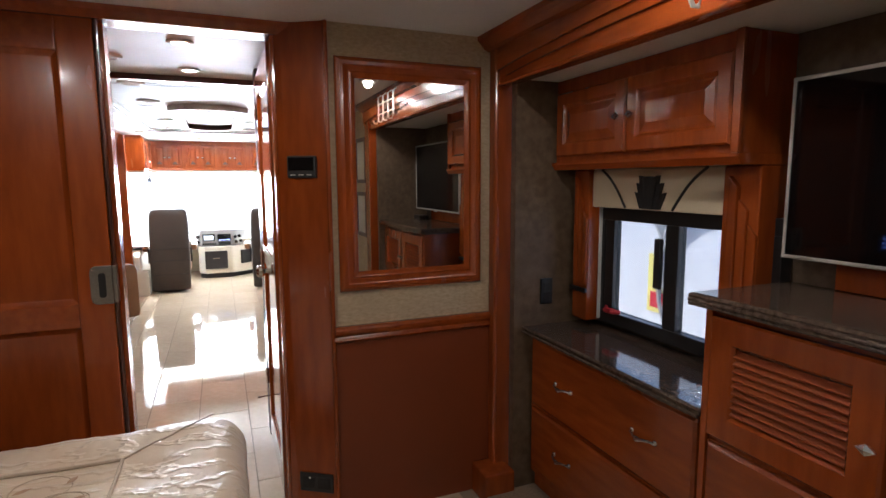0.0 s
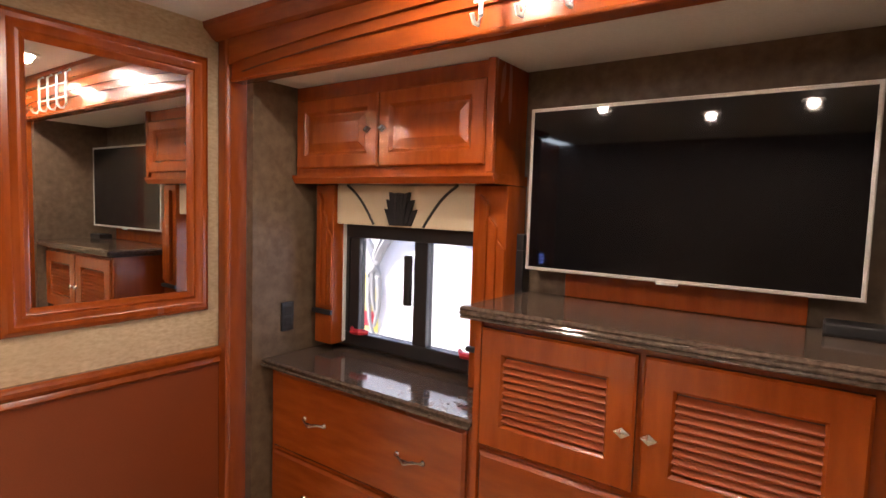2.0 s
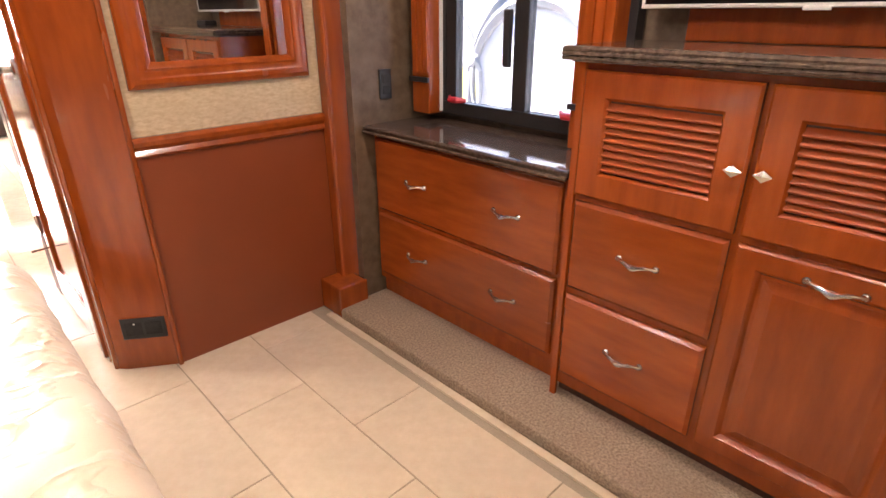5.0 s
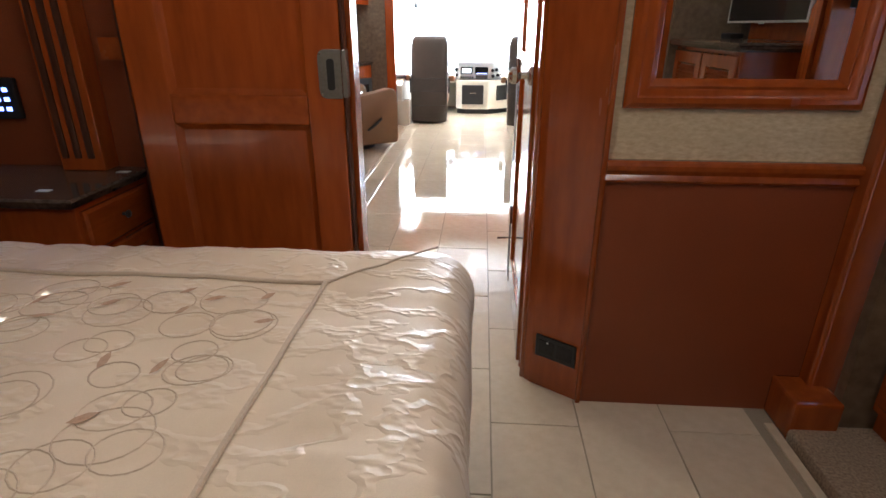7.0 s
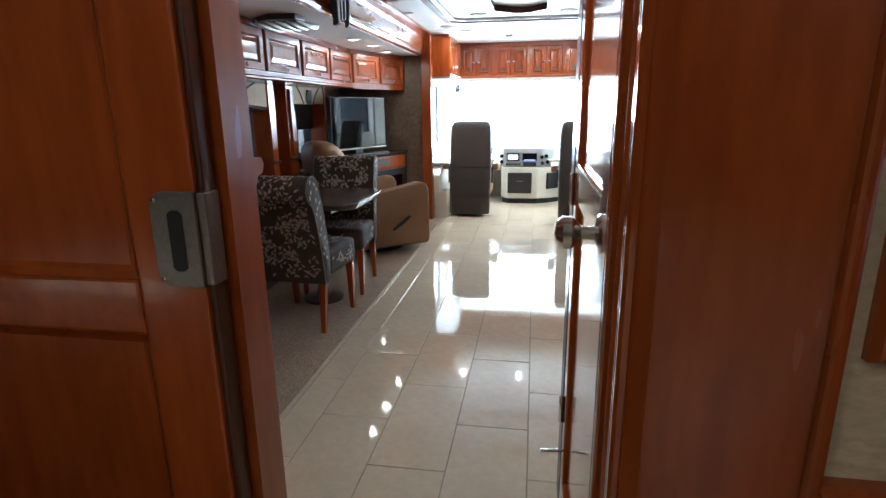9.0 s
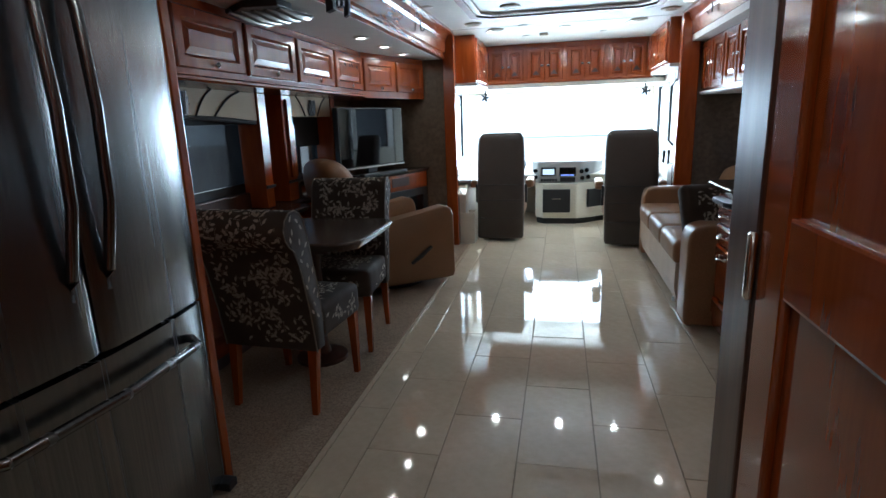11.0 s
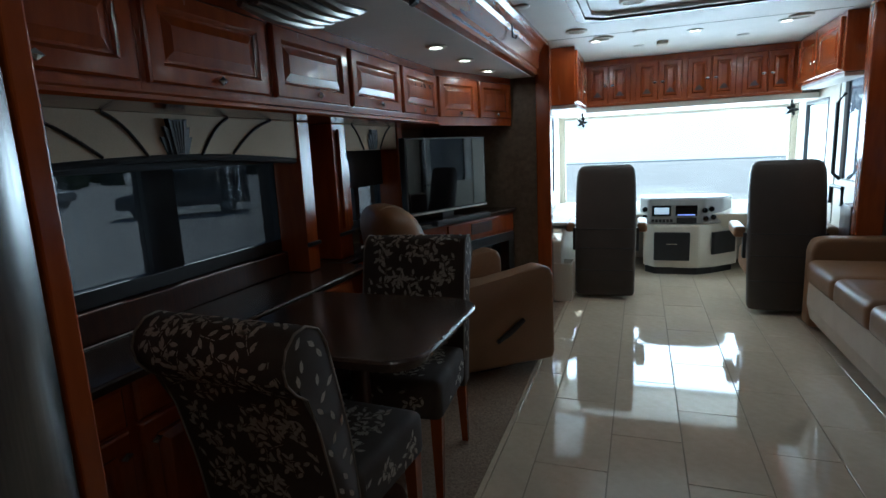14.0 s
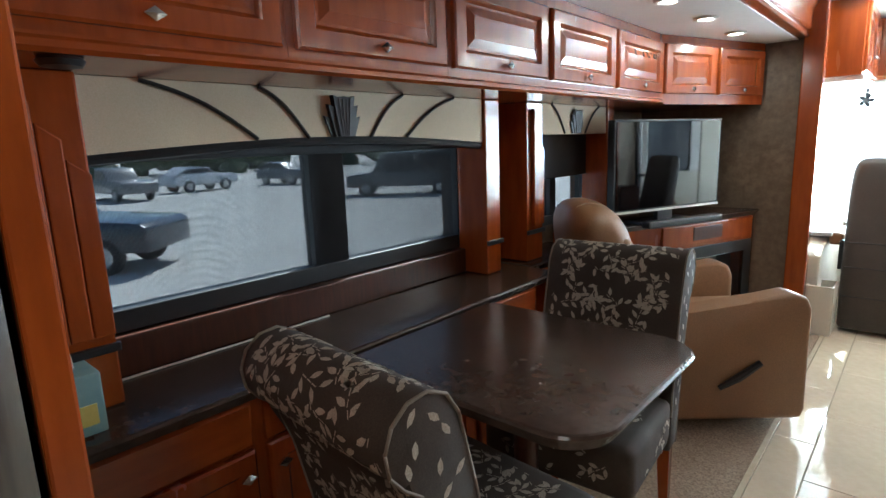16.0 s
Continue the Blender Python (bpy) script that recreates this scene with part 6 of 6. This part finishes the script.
seat = cockpit_seat("tall dark leather driver's chair with padded arms")
seat.matrix_basis = pose(-0.58, 8.30, 0.0)
other = copy_thing(seat, pose(0.725, 8.06, 0.0, 0, 0, -2))
other["label"] = "tall dark leather passenger chair with padded arms"
dash = thing("dashboard", "pale moulded dashboard with instruments and screens", "dashboard", at=(0.1, 9.5, 0))
part("lower_console", prism([(-0.26, 9.26), (-0.16, 9.14), (0.24, 9.14), (0.40, 9.24), (0.62, 9.42), (0.62, 10.0), (-0.26, 10.0)], 0.07, 0.50, bevel=0.02), CREAM, dash, "cream moulded console")
part("toe_kick", prism([(-0.24, 9.27), (-0.15, 9.17), (0.23, 9.17), (0.38, 9.27), (0.58, 9.46), (0.58, 9.9), (-0.24, 9.9)], 0.0, 0.07), BLACK, dash)
part("door_panel", box(-0.165, 0.165, 9.118, 9.143, 0.145, 0.43, 0.012), BLACK, dash, "black console door")
part("pull", box(-0.05, 0.05, 9.110, 9.120, 0.31, 0.318, 0.003), CHROME, dash)
part("side_vent", prism([(0.36, 9.205), (0.385, 9.19), (0.60, 9.39), (0.58, 9.41)], 0.20, 0.42, bevel=0.006), BLACK, dash, "black side vent")
part("top_shelf", prism([(9.20, 0.60), (9.55, 0.68), (10.0, 0.64), (10.0, 0.45), (9.30, 0.45)], -1.19, 1.19, "x", bevel=0.02), CREAM, dash, "cream dash top")
bezel = part("instrument_panel", prism([(-0.30, 9.30), (-0.22, 9.17), (0.30, 9.17), (0.46, 9.26), (0.56, 9.40), (0.50, 9.58), (-0.30, 9.58)], 0.50, 0.765, bevel=0.03, segments=3), DASH, dash, "grey instrument panel")
for x0, x1 in ((-0.185, -0.01), (0.03, 0.225)):
    part("screen", box(x0, x1, 9.158, 9.172, 0.585, 0.69, 0.004), SCREEN, bezel, "dark screen")
part("screen_picture", box(-0.165, -0.03, 9.155, 9.160, 0.605, 0.67), PALE_GLOW, bezel, "pale lit map")
part("screen_icons", box(0.05, 0.205, 9.155, 9.160, 0.594, 0.602), BLUE_GLOW, bezel, "row of blue icons")
for k in range(6):
    part("switch", box(-0.19 + 0.034 * k, -0.164 + 0.034 * k, 9.158, 9.172, 0.525, 0.555, 0.003), BLACK, bezel)
part("radio", box(0.04, 0.22, 9.158, 9.172, 0.515, 0.57, 0.004), BLACK, bezel)
for x, y, z in ((0.29, 9.165, 0.64), (0.35, 9.195, 0.65), (0.30, 9.17, 0.56), (0.37, 9.205, 0.57), (-0.25, 9.20, 0.65), (-0.25, 9.20, 0.57)):
    part("dial", lathe([(0.026, 0.0), (0.026, 0.012), (0.020, 0.016), (0.004, 0.016)], (x, y, z), (0.25 if x > 0 else -0.3, -1, 0), 18), SCREEN, bezel, "round dark dial", 30)
wheel = thing("steering_wheel", "black steering wheel on a tilted column", "steering wheel", at=(-0.57, 9.05, 0.6))
ring = [Vector((-0.57 + 0.20 * math.cos(a), 9.02 + 0.20 * math.sin(a) * 0.75, 0.74 + 0.20 * math.sin(a) * 0.66)) for a in [k * math.pi / 14 for k in range(28)]]
part("rim", tube(ring, 0.014, 8, closed=True), BLACK, wheel, smooth=60)
for a in (0.3, 2.8, 4.7):
    part("spoke", tube([(-0.57, 9.04, 0.72), (-0.57 + 0.19 * math.cos(a), 9.02 + 0.19 * math.sin(a) * 0.75, 0.74 + 0.19 * math.sin(a) * 0.66)], 0.012, 6), BLACK, wheel)
part("column", tube([(-0.57, 9.04, 0.71), (-0.57, 9.32, 0.50)], 0.035, 12), BLACK, wheel, smooth=40)
console = thing("driver_side_console", "cream side console with a cup tray beside the driver", "console", at=(-1.05, 8.5, 0))
part("body", prism([(8.02, 0.0), (9.5, 0.0), (9.5, 0.62), (8.3, 0.60), (8.06, 0.52)], -1.19, -0.93, "x", bevel=0.015), CREAM, console)
part("tray", box(-1.18, -0.90, 8.25, 8.75, 0.62, 0.65, 0.01), DASH, console, "grey switch tray")
bin_ = thing("waste_bin", "open tan plastic bin beside the driver", "waste bin", at=(-0.95, 7.98, 0))
for a in ((-0.985, -0.975, 8.0, 8.22), (-0.845, -0.835, 8.0, 8.22), (-0.975, -0.845, 8.0, 8.01), (-0.975, -0.845, 8.21, 8.22)):
    part("side", box(a[0], a[1], a[2], a[3], 0.01, 0.33, 0.002), CREAM, bin_)
part("bottom", box(-0.98, -0.84, 8.005, 8.215, 0.0, 0.012), CREAM, bin_)
part("liner", box(-0.975, -0.845, 8.01, 8.21, 0.25, 0.26), BLACK, bin_, "black liner")
for x0, x1, y0, label in ((-1.195, -0.83, 8.24, "cherry overhead cabinet above the driver's window"), (1.0, 1.195, 8.0, "cherry overhead cabinet above the entry door")):
    t = thing("cockpit_cabinet", label, "cabinet", at=((x0 + x1) / 2, 8.7, 1.66), group="cockpit side cabinets")
    z0 = 1.66 if x0 < 0 else 1.73
    part("body", box(x0, x1, y0, 9.19, z0, TOP - 0.002, 0.004), WOOD, t)
    part("light_strip", box(x0 + 0.02, x1 + (0.012 if x0 < 0 else -0.01), y0 + 0.05, 9.15, z0 - 0.03, z0 - 0.001, 0.006), WHITE, t, "pale light strip under the cabinet")
    for k in range(2):
        if x0 < 0:
            door_on(t, "cabinet_door", (x1, y0 + 0.03 + 0.46 * k, z0 + 0.02), (0, 1, 0), 0.43, TOP - z0 - 0.05, raised(0.4, 0.4), knob_at=[(0.39 if k == 0 else 0.03, 0.12)])
        else:
            door_on(t, "cabinet_door", (x0, 9.16 - 0.56 * k, z0 + 0.02), (0, -1, 0), 0.54, TOP - z0 - 0.05, raised(0.4, 0.4), knob_at=[(0.50 if k == 0 else 0.03, 0.12)])
front = thing("front_cabinet", "row of cherry cabinets over the windscreen", "cabinet", at=(0.08, 9.5, 1.68))
part("body", box(-0.885, 1.05, 9.235, 9.98, 1.685, TOP - 0.002, 0.004), WOOD, front)
part("under_panel", box(-1.19, 1.19, 9.25, 9.99, 1.63, 1.684, 0.01), CREAM, front, "cream padded under panel")
for k in range(4):
    for j in range(2):
        x = -0.815 + 0.46 * k + 0.21 * j
        d = door_on(front, "cabinet_door", (x, 9.235, 1.705), (1, 0, 0), 0.20, 0.365, raised(0.24, 0.36), knob_at=[(0.17 if j == 0 else 0.03, 0.17)])
        part("arch_panel", prism([(x + 0.06, 1.775), (x + 0.14, 1.775), (x + 0.115, 1.81), (x + 0.10, 1.822), (x + 0.085, 1.81)], 9.213, 9.222, "y"), WOOD_DARK, d)
for x in (-0.87, 0.99):
    f = thing("cockpit_fan", "small black dashboard fan under the cabinets", "fan", at=(x, 9.3, 1.55), group="cockpit fans")
    part("stem", tube([(x, 9.3, 1.63), (x, 9.3, 1.57)], 0.012, 8), BLACK, f)
    part("hub", lathe([(0.018, 0), (0.022, 0.02), (0.012, 0.035)], (x, 9.29, 1.54), (0, -1, 0), 14), BLACK, f)
    part("guard", tube([(x + 0.06 * math.cos(a * math.pi / 10), 9.275, 1.54 + 0.06 * math.sin(a * math.pi / 10)) for a in range(20)], 0.0025, 6, closed=True), CHROME, f)
    for k in range(5):
        a = k * 2 * math.pi / 5
        bm = bmesh.new()
        leaf_on(bm, Vector((x + 0.032 * math.cos(a), 9.272, 1.54 + 0.032 * math.sin(a))), Vector((math.cos(a), 0.1, math.sin(a))), Vector((-math.sin(a), 0.25, math.cos(a))), 0.05, 0.032)
        bmesh.ops.solidify(bm, geom=bm.faces, thickness=0.002)
        part("blade", bm, BLACK, f)
solo("passenger_grab_bar", tube([(1.05, 8.0, 0.80), (1.05, 8.0, 0.93), (1.05, 8.25, 0.93), (1.05, 8.25, 0.80)], 0.014, 8), BLACK, "low black rail beside the passenger seat", "rail", at=(1.05, 8.1, 0.8), smooth=40)
solo("entry_partition", box(1.05, 1.19, 7.80, 8.02, 0.0, 0.82, 0.01), WOOD_DARK, "low dark partition beside the entry steps", "partition", at=(1.1, 7.9, 0))

# ---- outside ----
def car(name, label, at, turn, paint, kind="pickup", size=1.0):
    t = thing(name, label, "car", group="parked vehicles")
    L = 5.6 if kind != "car" else 4.6
    body = [(-L / 2, 0.45), (L / 2, 0.45), (L / 2, 0.95), (L / 2 - 0.15, 1.05), (L / 2 - 1.25, 1.12), (L / 2 - 1.9, 1.15)]
    if kind == "pickup":
        body += [(-0.75, 1.15), (-0.8, 1.08), (-L / 2, 1.05)]
        cabin = [(0.95, 1.12), (0.35, 1.75), (-0.55, 1.80), (-0.78, 1.1)]
    elif kind == "van":
        body += [(-L / 2, 1.15)]
        cabin = [(1.6, 1.1), (0.95, 2.1), (-L / 2 + 0.05, 2.15), (-L / 2, 1.1)]
    else:
        body += [(-L / 2 + 0.1, 1.05)]
        cabin = [(0.8, 1.08), (0.2, 1.55), (-1.2, 1.6), (-2.1, 1.08)]
    part("body", prism(body, -0.92, 0.92, "y", bevel=0.06), paint, t, smooth=50)
    part("cabin", prism(cabin, -0.82, 0.82, "y", bevel=0.08), paint, t, smooth=50)
    glass = [(cabin[0][0] - 0.22, 1.18), (cabin[1][0] - 0.02, cabin[1][1] - 0.1), (cabin[2][0] + 0.12, cabin[2][1] - 0.12), (cabin[3][0] + 0.12, 1.18)]
    for s in (-1, 1):
        part("side_window", prism(glass, s * 0.80, s * 0.835, "y"), CAR_GLASS, t, "dark side glass")
        for x in (-L / 2 + 1.0, L / 2 - 0.95):
            w = part("wheel", lathe([(0.36, -0.11), (0.38, -0.08), (0.38, 0.08), (0.36, 0.11)], (x, s * 0.84, 0.38), (0, 1, 0), 20), RUBBER, t, "black tyre", 40)
            part("rim", lathe([(0.22, -0.12), (0.22, 0.12), (0.06, 0.125)], (x, s * 0.84, 0.38), (0, 1, 0), 12), SILVER, w)
    t.matrix_basis = pose(at[0], at[1], -1.05, 0, 0, turn) @ Matrix.Diagonal((size, size, size, 1))
    return t


car("pickup_truck", "dark blue pickup truck parked on the gravel", (-14.7, 6.75), 41.7, CAR_BLUE)
car("cargo_van", "grey cargo van parked across the lot", (-20.4, 23.4), 221.7, CAR_GREY, "van", 1.0)
car("parked_car", "grey parked car across the lot", (-35.0, 26.0), 10, CAR_GREY, "car")
car("parked_car", "white parked car across the lot", (-36.0, 20.0), 100, CAR_WHITE, "car")
car("pickup_truck", "grey pickup truck far across the lot", (-34.0, 14.5), 5, CAR_GREY)
trailer = thing("parked_trailer", "large white travel trailer parked alongside", "trailer", at=(5.2, 2.5, -1.05))
part("wall", box(4.2, 6.6, -5.0, 17.5, -0.55, 2.3, 0.12, segments=3), CAR_WHITE, trailer)
for k, (y, z, r) in enumerate(((3.35, 0.62, 0.75), (3.0, 0.5, 1.15), (4.9, 0.55, 0.9))):
    part("swoosh", tube([(4.19, y + r * math.cos(a * math.pi / 16), z + r * math.sin(a * math.pi / 16)) for a in range(-2, 19)], [0.02 + 0.05 * math.sin(math.pi * q / 20) for q in range(21)], 6), DASH, trailer, "grey painted swoosh", 40)
for z in (0.30, 0.55):
    part("stripe", box(4.185, 4.205, 5.6, 17.2, z, z + 0.09), DASH, trailer, "grey stripe")
part("skirt", box(4.3, 6.5, -4.9, 17.4, -0.75, -0.55), BLACK, trailer)
for y in (0.6, 1.6):
    w = part("wheel", lathe([(0.36, -0.12), (0.38, -0.09), (0.38, 0.09), (0.36, 0.12)], (4.45, y, -0.67), (1, 0, 0), 20), RUBBER, trailer, "black tyre", 40)
part("sticker", box(4.19, 4.2, 4.02, 4.30, 0.15, 0.75), YELLOW, trailer, "yellow paper sticker")
part("sticker_mark", box(4.186, 4.19, 4.06, 4.26, 0.20, 0.36), RED, trailer, "red mark")
rng = random.Random(3)
hedge = bmesh.new()
for k in range(260):
    x, y = rng.uniform(-75, -60), rng.uniform(-45, 95)
    c = Vector((x, y, -1.05 + rng.uniform(0.3, 4.2)))
    bmesh.ops.create_icosphere(hedge, subdivisions=1, radius=rng.uniform(0.7, 1.8), matrix=Matrix.Translation(c) @ pose(0, 0, 0, rng.uniform(0, 90), rng.uniform(0, 90), 0) @ Matrix.Diagonal((1, rng.uniform(0.7, 1.6), rng.uniform(0.6, 1.1), 1)))
solo("far_trees", hedge, LEAVES, "ragged row of dull green trees beyond the lot", "trees", kind="stuff")
# Added emissive sheet, far out, that whitens the view through the windscreen.
BACKDROP_GLOW = glow_of("glowing_backdrop", (0.93, 0.97, 1.0), 1.5)
wall("backdrop", box(-55, 140, 75, 75.2, -1.1, 7), BACKDROP_GLOW, "added glowing pale sheet that whitens the distance beyond the lot", "backdrop")
# ---- floor tiles ----
TILE_X, TILE_Y = 0.3005, 0.628
tile_meshes = {}
for c in range(-3, 4):
    x0, x1 = -0.107 + TILE_X * c, -0.107 + TILE_X * (c + 1)
    x0 = max(x0, -0.862)
    start = 5.52 if c % 2 == 0 else 5.205
    for r in range(-11, 8):
        y0, y1 = start + TILE_Y * r, start + TILE_Y * (r + 1)
        y0, y1 = max(y0, -1.1), min(y1, 9.6)
        if y1 - y0 < 0.05:
            continue
        key = (round(x1 - x0, 3), round(y1 - y0, 3))
        if key not in tile_meshes:
            hx, hy = key[0] / 2 - 0.002, key[1] / 2 - 0.002
            tile_meshes[key] = mesh_of(rings((-hx, -hy, -0.004), (1, 0, 0), (0, 1, 0), 2 * hx, 2 * hy, [(0.0, 0.0028), (0.0012, 0.004), (0.003, 0.004)]), TILE)
        ob = new("tile", tile_meshes[key])
        ob.parent = floor
        ob.location = ((x0 + x1) / 2, (y0 + y1) / 2, 0.0)
wall("floor_bed_slide", box(-2.03, -0.864, -1.1, 3.04, -0.003, 0.004), CARPET, "taupe carpet under the bed", "carpet")
wall("floor_galley", box(0.998, 1.9, 3.95, 7.7, -0.003, 0.003), TILE, "cream tiled floor under the galley", "floor")
